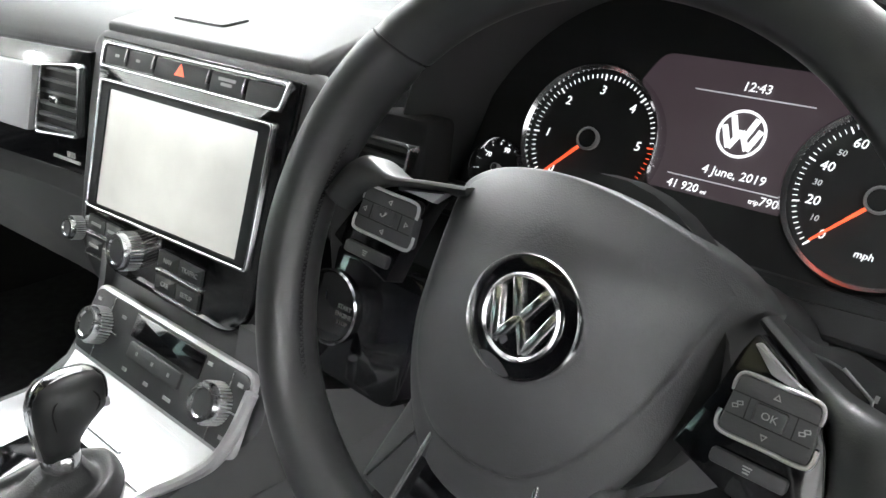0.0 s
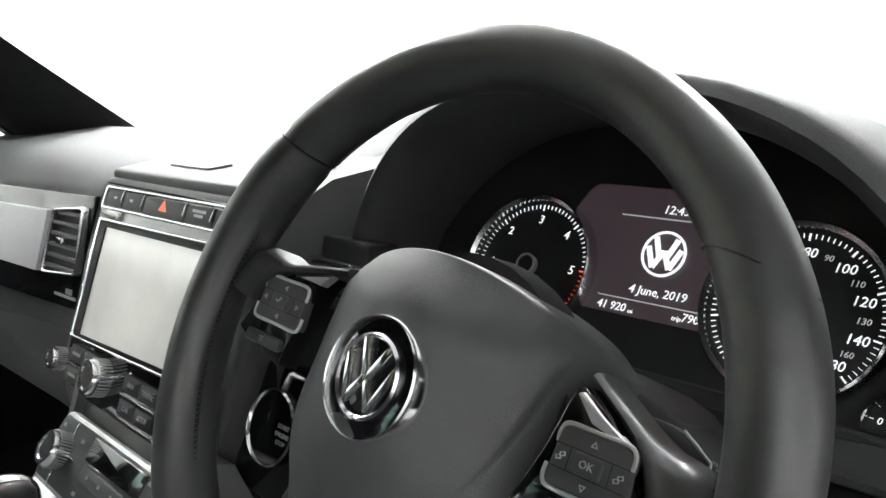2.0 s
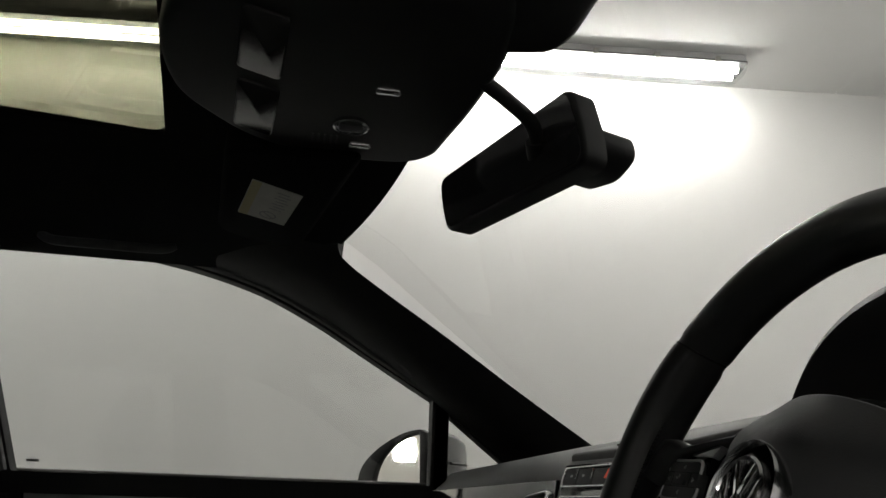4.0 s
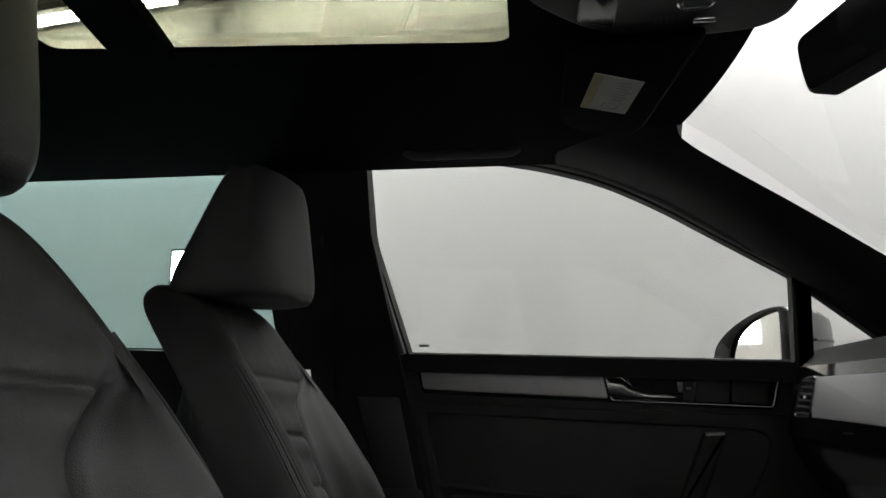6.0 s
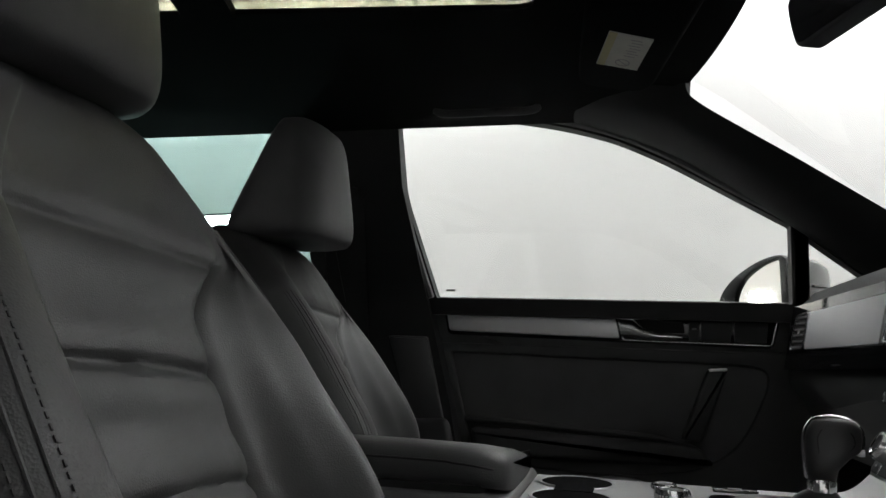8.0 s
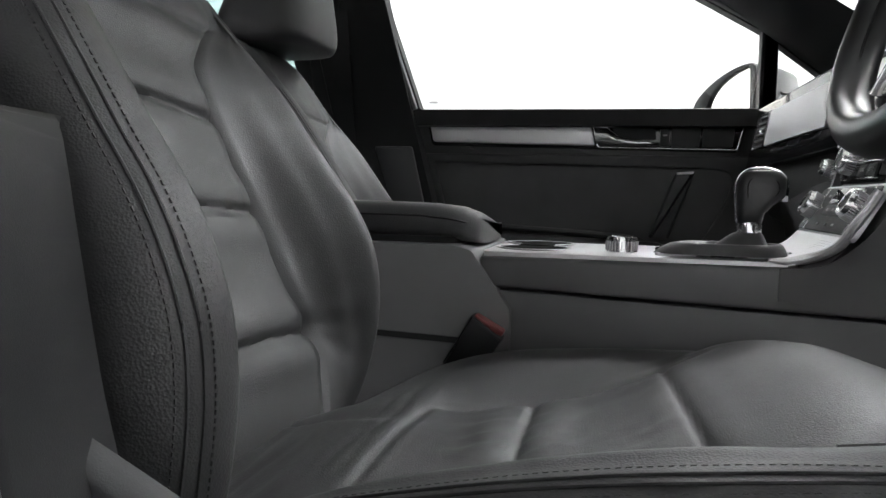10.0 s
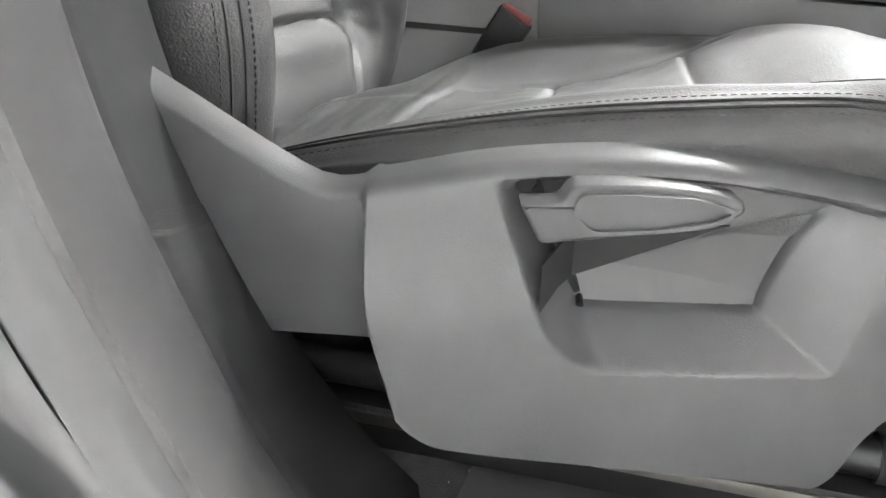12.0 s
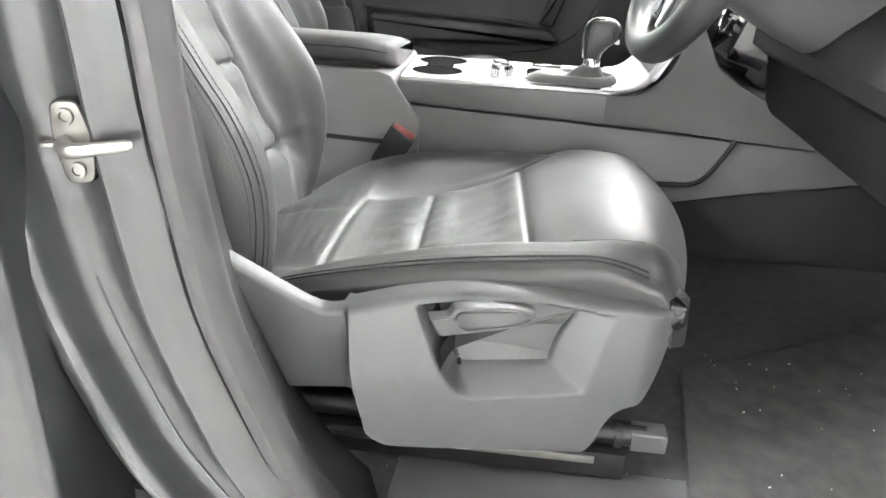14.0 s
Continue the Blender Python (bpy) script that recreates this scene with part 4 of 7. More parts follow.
for s in (-1, 1):
    def sx(pts):
        return [(s * x, y) for x, y in pts][::s]
    if s > 0:
        inner_edge = [(0.068, 0.040), (0.087, 0.0315), (0.100, 0.0240), (0.109, 0.012), (0.118, -0.010), (0.127, -0.036)]
        outer_edge = [(0.070, 0.0445), (0.087, 0.0375), (0.105, 0.0310), (0.128, 0.0255), (0.150, -0.004), (0.147, -0.042)]
        panel = [(0.0725, 0.0385), (0.087, 0.0320), (0.100, 0.0245), (0.109, 0.012), (0.118, -0.010), (0.120, -0.022), (0.085, -0.020), (0.061, -0.013), (0.0675, 0.011), (0.070, 0.030)]
        blade = [(0.0735, 0.0345), (0.0755, 0.0360), (0.087, 0.0305), (0.0985, 0.0262), (0.0975, 0.0250), (0.083, 0.0270)]
        bx, by, tilt, bw, lx, ly, lw, lh = 0.0895, 0.0135, 5, 0.0310, 0.0900, -0.0075, 0.028, 0.0058
    else:
        inner_edge = [(0.070, 0.037), (0.095, 0.031), (0.115, 0.025), (0.127, 0.016), (0.135, 0.004)]
        outer_edge = [(0.070, 0.042), (0.095, 0.0360), (0.114, 0.0315), (0.138, 0.034), (0.151, 0.010)]
        panel = [(0.085, 0.0345), (0.115, 0.026), (0.131, 0.013), (0.141, -0.012), (0.134, -0.014), (0.096, -0.020), (0.094, 0.0), (0.089, 0.025)]
        blade = [(0.109, 0.0262), (0.080, 0.0345), (0.086, 0.0272), (0.095, 0.0272)]
        bx, by, tilt, bw, lx, ly, lw, lh = -0.1085, 0.0108, 4, 0.0375, -0.1130, -0.0112, 0.031, 0.0064
    ins, outs = spline([(s * x, y, 0) for x, y in inner_edge], 7), spline([(s * x, y, 0) for x, y in outer_edge], 7)
    rows = []
    for k, (p, q) in enumerate(zip(ins, outs)):
        d = (q - p)
        wide = min(1.0, d.length / 0.02)
        deep = (-0.020 if s > 0 else -0.006) * (1 - k / (len(ins) - 1)) ** 1.5
        rows.append([(p.x + d.x * f, p.y + d.y * f, z + deep) for f, z in ((0.0, -0.024), (0.0, -0.0085), (0.06, -0.0055), (0.2, -0.0045 + 0.002 * wide), (0.5, -0.0035 + 0.004 * wide), (0.8, -0.0045 + 0.004 * wide), (0.94, -0.0065), (1.0, -0.0105), (1.0, -0.024))])
    part("spoke_web", loft(rows), M_WHEEL, WHEEL, sharp=60)
    ps = part("spoke", slab(rounded(sx(panel), 0.002), Matrix.Identity(4), -0.024, -0.0110, 0.001), M_GLOSS, WHEEL, "gloss black spoke insert")
    part("spoke_trim", slab(rounded(sx(blade), 0.0008), Matrix.Identity(4), -0.014, -0.0092, 0.0008), M_SILVER, WHEEL, "silver trim piece")
    B = pose(bx, by, -0.0115, 0, 0, tilt)
    bh = 0.0222
    bp_ = part("button_pad", slab(rounded([(-bw / 2 - 0.001, -bh / 2), (bw / 2 + 0.001, -bh / 2), (bw / 2 - 0.001, bh / 2), (-bw / 2 + 0.001, bh / 2)], 0.0035), B, -0.002, 0.0042, 0.0012), M_HARD, WHEEL, "black rubber multi-function buttons")
    for sd in (-1, 1):
        a, h = bw / 2 + 0.0006 - sd * 0.001, sd * (bh / 2 + 0.0006)
        part("pad_rim", tube(spline([B @ Vector(p) for p in ((-a, h - sd * 0.0075, 0.0030), (-a, h - sd * 0.003, 0.0032), (-a + 0.003, h, 0.0034), (0, h, 0.0034), (a - 0.003, h, 0.0034), (a, h - sd * 0.003, 0.0032), (a, h - sd * 0.0075, 0.0030))], 4), 0.0009, 6), M_SILVER, bp_)
    for y in (-0.0042, 0.0042):
        part("groove", slab(rect(bw - 0.001, 0.0004, cy=y), B, 0.0036, 0.00435), M_DARK, bp_)
    for sd in (-1, 1):
        part("groove", slab(rect(0.0004, 0.0084, cx=sd * bw * 0.27), B, 0.0036, 0.00435), M_DARK, bp_)
    part("centre_button", slab(rect(bw * 0.36, 0.0074, 0.0012), B, 0.001, 0.0060, 0.0008), M_HARD, bp_)
    tri, tri_in = [(-0.0014, -0.0010), (0.0014, -0.0010), (0, 0.0014)], [(-0.0008, -0.0006), (0.0008, -0.0006), (0, 0.0008)]
    marks = ((0, 0.0076, 0), (0, -0.0076, 180)) if s > 0 else ((0.001, 0.0076, -30), (0.001, -0.0076, -30), (-0.0145, 0, 90), (0.0145, 0, -90))
    for x, y, rz in marks:
        part("symbol", slab(tri, B @ pose(x, y, 0, 0, 0, rz), 0.0036, 0.0046, hole=tri_in), M_PRINT, bp_)
    if s > 0:
        for x in (-0.0118, 0.0118):
            for d in (-0.0007, 0.0007):
                part("symbol", slab(rect(0.0022, 0.0016), B @ pose(x + d, d, 0, 0, 0, 20), 0.0036, 0.0046 + d * 0.1, hole=rect(0.0015, 0.0009)), M_PRINT, bp_)
        part("lettering", letters("OK", 0.0040, B @ pose(0, 0, 0.0061)), M_PRINT, bp_)
    else:
        part("symbol", tube([B @ Vector((-0.0018 + 0.00072 * i, -0.0010 + 0.0016 * ((i / 2.5 - 1) ** 2) + 0.0003 * i, 0.0062)) for i in range(6)], [0.0006, 0.0005, 0.0003, 0.0003, 0.0005, 0.0006], 5), M_PRINT, bp_)
    LBM = pose(lx, ly, -0.0115, 0, 0, tilt)
    lb = part("lower_button", slab(rect(lw, lh, 0.002), LBM, -0.002, 0.0036, 0.0012), M_HARD, WHEEL)
    for k in (-1, 0, 1):
        part("symbol", slab(rect(0.0034 - 0.0006 * (1 - k), 0.0005, cy=0.0011 * k), LBM, 0.003, 0.0040), M_PRINT, lb)
    low = rounded(sx([(0.026, -0.045), (0.050, -0.045), (0.064, -0.112), (0.036, -0.114)]), 0.005)
    hub_part("lower_spoke", slab(low, Matrix.Identity(4), -0.022, -0.002, 0.005, 3), M_HARD, WHEEL)
    hub_part("lower_spoke_trim", slab(sx([(0.024, -0.050), (0.0265, -0.050), (0.0365, -0.108), (0.033, -0.108)]), Matrix.Identity(4), -0.004, 0.0095, 0.001), M_CHROME, WHEEL)
hub_part("lower_insert", slab(rounded([(-0.025, -0.05), (0.025, -0.05), (0.034, -0.108), (-0.034, -0.108)], 0.003), Matrix.Identity(4), -0.012, 0.005, 0.002), M_GLOSS, WHEEL, "gloss black lower spoke insert")
hub_part("hub_back", lathe([(0.0005, -0.09), (0.055, -0.09), (0.07, -0.03), (0.068, -0.012), (0.0005, -0.010)], pose(0, 0, 0), 32), M_DARK, WHEEL)

# ---- steering column and stalks ----
COLUMN = thing("steering_column", (0.44, 0.12, 1.05), "dark plastic steering column cowl with control stalks", "steering column")
cm = WHEEL_M
wpart("cowl", loft([[cm @ Vector((w * math.copysign(abs(math.cos(a)) ** 0.6, math.cos(a)), -0.012 + h * math.copysign(abs(math.sin(a)) ** 0.6, math.sin(a)), z)) for a in [2 * math.pi * j / 24 for j in range(24)]]
                    for z, w, h in ((-0.035, 0.045, 0.042), (-0.045, 0.060, 0.052), (-0.12, 0.070, 0.060), (-0.22, 0.075, 0.06))]), M_HARD, COLUMN)
for s in (-1, 1):
    st = wpart("stalk", loft([[cm @ Vector((s * x * (1 if s > 0 else 0.52), (0.036 - 0.20 * (x - 0.045) if s > 0 else 0.0) + r * 0.7 * math.cos(q), (-0.088 if s > 0 else -0.115) + r * math.sin(q))) for q in [2 * math.pi * j / 28 for j in range(28)]] for x, r in ((0.045, 0.010), (0.080, 0.011), (0.088, 0.017), (0.094, 0.0205), (0.150, 0.0205), (0.158, 0.018), (0.190, 0.017), (0.196, 0.013))]), M_FRAME, COLUMN, "black control stalk")
    for i in range(4):
        wpart("mark", slab(rect(0.0045, 0.0016), cm @ pose(s * (0.104 if s > 0 else 0.083), (0.012 if s > 0 else -0.014) + 0.0055 * i, (-0.0668 if s > 0 else -0.0938) - 0.0012 * (i - 2) ** 2), 0.0, 0.0006), M_PRINT, st)
        wpart("mark", slab(rect(0.0016, 0.0030), cm @ pose(s * (0.111 if s > 0 else 0.089), (0.012 if s > 0 else -0.014) + 0.0055 * i, (-0.0668 if s > 0 else -0.0938) - 0.0012 * (i - 2) ** 2), 0.0, 0.0006), M_PRINT, st)
    pd = rounded([(s * x * (1 if s > 0 else 0.84), y - (0.011 if s > 0 else 0.026)) for x, y in ((0.070, 0.046), (0.096, 0.0475), (0.1125, 0.040), (0.1155, 0.028), (0.103, 0.018), (0.070, 0.014))][::s], 0.006)
    pdl = wpart("shift_paddle", slab(pd, cm @ pose(0, 0, -0.050), -0.004, 0.002, 0.0012), M_HARD, COLUMN, "grey gear shift paddle")
    wpart("paddle_edge", tube([cm @ Vector((s * x * (1 if s > 0 else 0.84), y - (0.011 if s > 0 else 0.026), -0.048)) for x, y in ((0.098, 0.0472), (0.1115, 0.0405), (0.1145, 0.029), (0.1035, 0.0195))], 0.0008, 6), M_SILVER, pdl)
    for dx, dy, w, h in ((0.0, 0.0, 0.0050, 0.0009), (0.0, 0.0, 0.0009, 0.0050), (0.0, -0.0075, 0.0070, 0.0020)) if s > 0 else ((0.0, 0.0, 0.0050, 0.0009), (0.0, -0.0075, 0.0070, 0.0020)):
        wpart("mark", slab(rect(w, h, cx=s * 0.105 * (1 if s > 0 else 0.84) + dx, cy=0.036 + dy - (0.011 if s > 0 else 0.026)), cm @ pose(0, 0, -0.050), 0.0015, 0.0026 + 0.0001 * (w < h)), M_PRINT, pdl)
wpart("lever", slab(rect(0.02, 0.03, 0.004), cm @ pose(-0.058, -0.03, -0.05), -0.01, 0.02, 0.003), M_HARD, COLUMN)
wpart("knee_panel", slab(rounded([(0.19, 0.88), (0.80, 0.88), (0.80, 1.04), (0.19, 1.04)], 0.03), axes((0, 0.345, 0), (1, 0, 0), (0, -0.18, 1)), -0.03, 0.0, 0.01), M_DARK, DASH)

# ---- seats ----
def curve(table):
    """A smooth function through a few (at, value) pairs."""
    xs, ys = [a for a, b in table], [b for a, b in table]
    sl = [(ys[min(i + 1, len(ys) - 1)] - ys[max(i - 1, 0)]) / (xs[min(i + 1, len(xs) - 1)] - xs[max(i - 1, 0)]) for i in range(len(xs))]

    def at(q):
        if q <= xs[0]:
            return ys[0] + sl[0] * (q - xs[0])
        if q >= xs[-1]:
            return ys[-1] + sl[-1] * (q - xs[-1])
        i = min(int(np.searchsorted(xs, q)), len(xs) - 1) - 1
        i = max(i, 0)
        h = xs[i + 1] - xs[i]
        t = (q - xs[i]) / h
        return (2 * t ** 3 - 3 * t * t + 1) * ys[i] + (t ** 3 - 2 * t * t + t) * h * sl[i] + (3 * t * t - 2 * t ** 3) * ys[i + 1] + (t ** 3 - t * t) * h * sl[i + 1]
    return at


def dashes(pts, rad, step=0.0052):
    """Short stitches along a line."""
    bm = bmesh.new()
    for a, b in zip(pts, pts[1:]):
        a, b = Vector(a), Vector(b)
        n = max(1, int((b - a).length / step))
        for k in range(n):
            add_tube(bm, [a.lerp(b, (k + 0.15) / n), a.lerp(b, (k + 0.72) / n)], rad, 5)
    return bm


# backrest lines, all as functions of height: ridge of the outer bolster, inner piping, middle panel
RIDGE_Y = curve([(0.70, -0.402), (0.775, -0.390), (0.81, -0.386), (0.837, -0.385), (0.868, -0.388), (0.90, -0.398), (0.931, -0.413), (0.962, -0.433), (0.993, -0.453), (1.03, -0.479), (1.08, -0.520), (1.13, -0.570), (1.18, -0.625), (1.26, -0.715)])
RIDGE_X = curve([(0.70, 0.664), (0.95, 0.662), (1.03, 0.655), (1.08, 0.640), (1.13, 0.615), (1.18, 0.580), (1.22, 0.545), (1.26, 0.50)])
PIPE_Y = curve([(0.68, -0.488), (0.735, -0.467), (0.772, -0.459), (0.81, -0.455), (0.847, -0.457), (0.884, -0.466), (0.921, -0.485), (0.958, -0.510), (0.995, -0.536), (1.033, -0.562), (1.07, -0.590), (1.12, -0.630), (1.18, -0.668), (1.215, -0.690), (1.26, -0.735)])
PIPE_X = curve([(0.68, 0.250), (0.80, 0.232), (0.95, 0.238), (1.05, 0.244), (1.12, 0.256), (1.17, 0.282), (1.205, 0.312), (1.24, 0.350), (1.26, 0.38)])
PANEL_Y = curve([(0.68, -0.455), (0.74, -0.470), (0.80, -0.494), (0.917, -0.543), (1.00, -0.576), (1.09, -0.612), (1.18, -0.652), (1.26, -0.705)])
PANEL_IN = curve([(0.68, 0.36), (0.78, 0.315), (0.82, 0.322), (0.92, 0.338), (1.00, 0.352), (1.04, 0.352), (1.07, 0.330), (1.10, 0.29), (1.26, 0.40)])
GROOVES = ((0.803, 0.0065), (0.917, 0.0060), (1.006, 0.0060), (1.100, 0.0040))
# cushion lines, all as functions of y: heights of outer seam, outer crest, panel, inner crest, lower edge
SEAM_Z = curve([(-0.47, 0.742), (-0.42, 0.757), (-0.372, 0.775), (-0.34, 0.784), (-0.306, 0.792), (-0.24, 0.8055), (-0.174, 0.8155), (-0.108, 0.822), (-0.075, 0.822), (-0.042, 0.8135), (-0.01, 0.799)])
CREST_Z = curve([(-0.47, 0.742), (-0.40, 0.757), (-0.362, 0.770), (-0.327, 0.782), (-0.268, 0.798), (-0.21, 0.811), (-0.15, 0.820), (-0.09, 0.826), (-0.06, 0.828), (-0.03, 0.827), (0.0, 0.823)])
PANEL_Z = curve([(-0.47, 0.728), (-0.42, 0.739), (-0.385, 0.742), (-0.362, 0.7412), (-0.354, 0.7388), (-0.346, 0.7372), (-0.33, 0.7355), (-0.27, 0.738), (-0.20, 0.752), (-0.15, 0.767), (-0.12, 0.781), (-0.095, 0.793), (-0.06, 0.805), (-0.03, 0.807), (0.0, 0.804)])
INNER_Z = curve([(-0.50, 0.672), (-0.444, 0.712), (-0.40, 0.737), (-0.355, 0.754), (-0.31, 0.764), (-0.266, 0.770), (-0.176, 0.776), (-0.09, 0.778), (-0.03, 0.772), (0.0, 0.766)])
PANEL_X = curve([(-0.47, 0.39), (-0.385, 0.355), (-0.35, 0.335), (-0.28, 0.300), (-0.20, 0.262), (-0.15, 0.238), (-0.10, 0.222), (0.0, 0.22)])
LOWER_Z = curve([(-0.47, 0.735), (-0.37, 0.752), (-0.26, 0.764), (-0.157, 0.776), (-0.10, 0.776), (-0.05, 0.770), (0.0, 0.766)])


def seat(name, move, head_y, label):
    """A front seat built at the driver's place and moved by a vector; its left side faces the door sill."""
    mx, my, mz = move
    e = thing(name, (0.44 + mx, -0.3 + my, SILL), label, "car seat", "front seats")

    def at(x, y, z):
        return (x + mx, y + my, z + mz)

    def back_section(z):
        ry, rx, py, px, yp, xi = RIDGE_Y(z), RIDGE_X(z), PIPE_Y(z), PIPE_X(z), PANEL_Y(z), PANEL_IN(z)
        low = 1 - smoothstep(1.0, 1.12, z)
        xo = rx - 0.085
        wide = (rx - px) / 0.42
        thin = 0.085 * smoothstep(0.93, 1.16, z)
        inner = min(xi, px + 0.30 * (rx - px))
        return [(px + 0.010, py - 0.10, z), (px - 0.006, py - 0.030, z), (px, py, z), (px + 0.028 * wide, py + 0.010 * low + 0.007, z), (px * 0.45 + inner * 0.55, py * 0.62 + yp * 0.38 + 0.008, z), (inner, yp + 0.003, z),
                ((inner + xo) / 2, yp + 0.004, z), (xo, yp + 0.002, z), (xo + 0.035 * wide, yp * 0.55 + ry * 0.45, z), (rx - 0.016, ry - 0.012, z), (rx, ry, z), (rx + 0.028, ry - 0.010, z), (rx + 0.043, ry - 0.045, z), (rx + 0.040, ry - 0.10, z), (rx + 0.015, ry - 0.17 + thin, z),
                (rx - 0.08, yp - 0.13 + thin * 0.8, z), (px + 0.10, yp - 0.13 + thin * 0.8, z)]

    SUB = 11
    loops = []
    NV = 150
    for iv in range(NV):
        v = iv / (NV - 1)
        z = 0.69 + 0.555 * v
        ring = periodic(back_section(min(z, 1.235)), SUB)
        mid = Vector((0.45, PANEL_Y(z) - 0.06, z))
        k = 1.0
        if v > 0.90:
            k = math.sqrt(max(0.0, 1 - ((v - 0.90) / 0.10) ** 2 * 0.97))
        lp = []
        xi, rx = PANEL_IN(z), RIDGE_X(z)
        xo = rx - 0.085
        for n, p in enumerate(ring):
            y = p.y
            if 2 * SUB <= n <= 11 * SUB:
                f = smoothstep(xi - 0.004, xi + 0.010, p.x) * (1 - smoothstep(xo + 0.0, xo + 0.03, p.x))
                up = 1 - smoothstep(1.03, 1.06, z)
                y -= 0.0075 * bump1(p.x, xi, 0.0030) * smoothstep(PIPE_X(z) + 0.012, PIPE_X(z) + 0.045, p.x) * (1 - smoothstep(1.092, 1.104, z))
                y -= 0.0035 * bump1(p.x, xo + 0.010, 0.0035) * up
                for g, deep in GROOVES:
                    hh = z - g + 0.020 * ((p.x - 0.45) / 0.13) ** 2 * (0.35 if g < 1.05 else 0.05) - 0.010 * (p.x - 0.45) / 0.13 * (1 if g > 0.95 else 0.2)
                    y -= deep * f * bump1(hh, 0, 0.0036)
                    y += 0.0038 * f * (bump1(hh, 0.020, 0.016) + bump1(hh, -0.020, 0.016))
                    y += 0.0030 * f * bump1(hh, 0.024, 0.022) * (abs(noise.noise(Vector((p.x * 42, z * 8, 1.0 + mx)))) - 0.22)
                y += 0.0016 * noise.noise(Vector((p.x * 14 + mx * 9, z * 9, 3.1))) + 0.0007 * noise.noise(Vector((p.x * 40, z * 26, 7.7 + mx)))
                # pulled-in corner where the lowest groove ends, with short creases running from it
                r = math.hypot(p.x - 0.314, (z - 0.798))
                y -= 0.007 * math.exp(-(r / 0.014) ** 2)
                ang = math.atan2(z - 0.798, p.x - 0.314)
                y += 0.0009 * math.exp(-((r - 0.028) / 0.018) ** 2) * math.cos(7 * ang + 1.0) * (1 if p.x < 0.34 else 0.5)
            lp.append(at(mid.x + (p.x - mid.x) * (0.80 + 0.20 * k), mid.y + (y - mid.y) * (0.10 + 0.90 * k), z))
        loops.append(lp)
    wpart("backrest", loft(loops), M_LEATHER, e, sharp=80)

    def back_line(where, z0, z1, lift=0.0008, shift=0.0):
        pts = []
        for i in range(90):
            z = z0 + (z1 - z0) * i / 89
            ring = periodic(back_section(z), SUB)
            p = ring[int(where * SUB)]
            q = ring[int(where * SUB) + 1]
            d = (q - p).normalized()
            pts.append(at(p.x + d.x * shift, p.y + d.y * shift + lift, z))
        return pts

    wpart("piping", tube(back_line(2.0, 0.70, 1.13, 0.001), 0.0024, 6), M_LEATHER, e)
    for w in (10.75, 11.0):
        wpart("seam", tube(back_line(w, 0.74, 1.12, 0.0002), 0.0011, 6), M_LEATHER, e)
    for w in (10.55, 11.2):
        wpart("stitching", dashes(back_line(w, 0.74, 1.12, 0.0005), 0.0006), M_THREAD, e)
    wpart("seam", tube(back_line(8.2, 0.80, 1.10, -0.0002), 0.0010, 6), M_LEATHER, e)

    # cushion: inset middle panel between raised bolsters, rolled front
    def cushion_section(y):
        zs, zc, zp, zi, zl, xi = SEAM_Z(y), CREST_Z(y), PANEL_Z(y), INNER_Z(y), LOWER_Z(y), PANEL_X(y)
        up = smoothstep(-0.16, -0.05, y)
        xo = 0.585 + 0.02 * up
        zo = zp + 0.002
        mid = (zc + zo) / 2 - 0.002 * (1 - up)
        tuck = 0.014 * smoothstep(-0.16, -0.04, y)
        return [(0.690 - tuck, y, zl - 0.03), (0.706 - tuck, y, (zl + zs) / 2 - 0.002), (0.704 - tuck * 0.7, y, zs - 0.008), (0.691 - tuck * 0.5, y, zs), (0.672, y, zs * 0.4 + zc * 0.6 + 0.001), (0.652, y, zc), (0.626, y, mid + 0.004), (xo, y, zo), (0.51, y, zp + 0.004 + 0.004 * up), (0.43, y, zp + 0.004 + 0.004 * up), (xi + 0.045, y, zp + 0.001 - 0.006 * up),
                (xi, y, zp * (1 - 0.35 * up) + zi * 0.35 * up + 0.001), (xi * 0.5 + 0.205 * 0.5, y, (zp * (0.45 if zp > zi else 0.35) + zi * (0.55 if zp > zi else 0.65))), (0.205, y, zi), (0.185, y, zi - 0.004), (0.174, y, zi - 0.018), (0.170, y, zi - 0.06), (0.20, y, 0.69), (0.45, y, 0.69)]

    CN = 8
    loops = []
    NY, NF = 170, 26
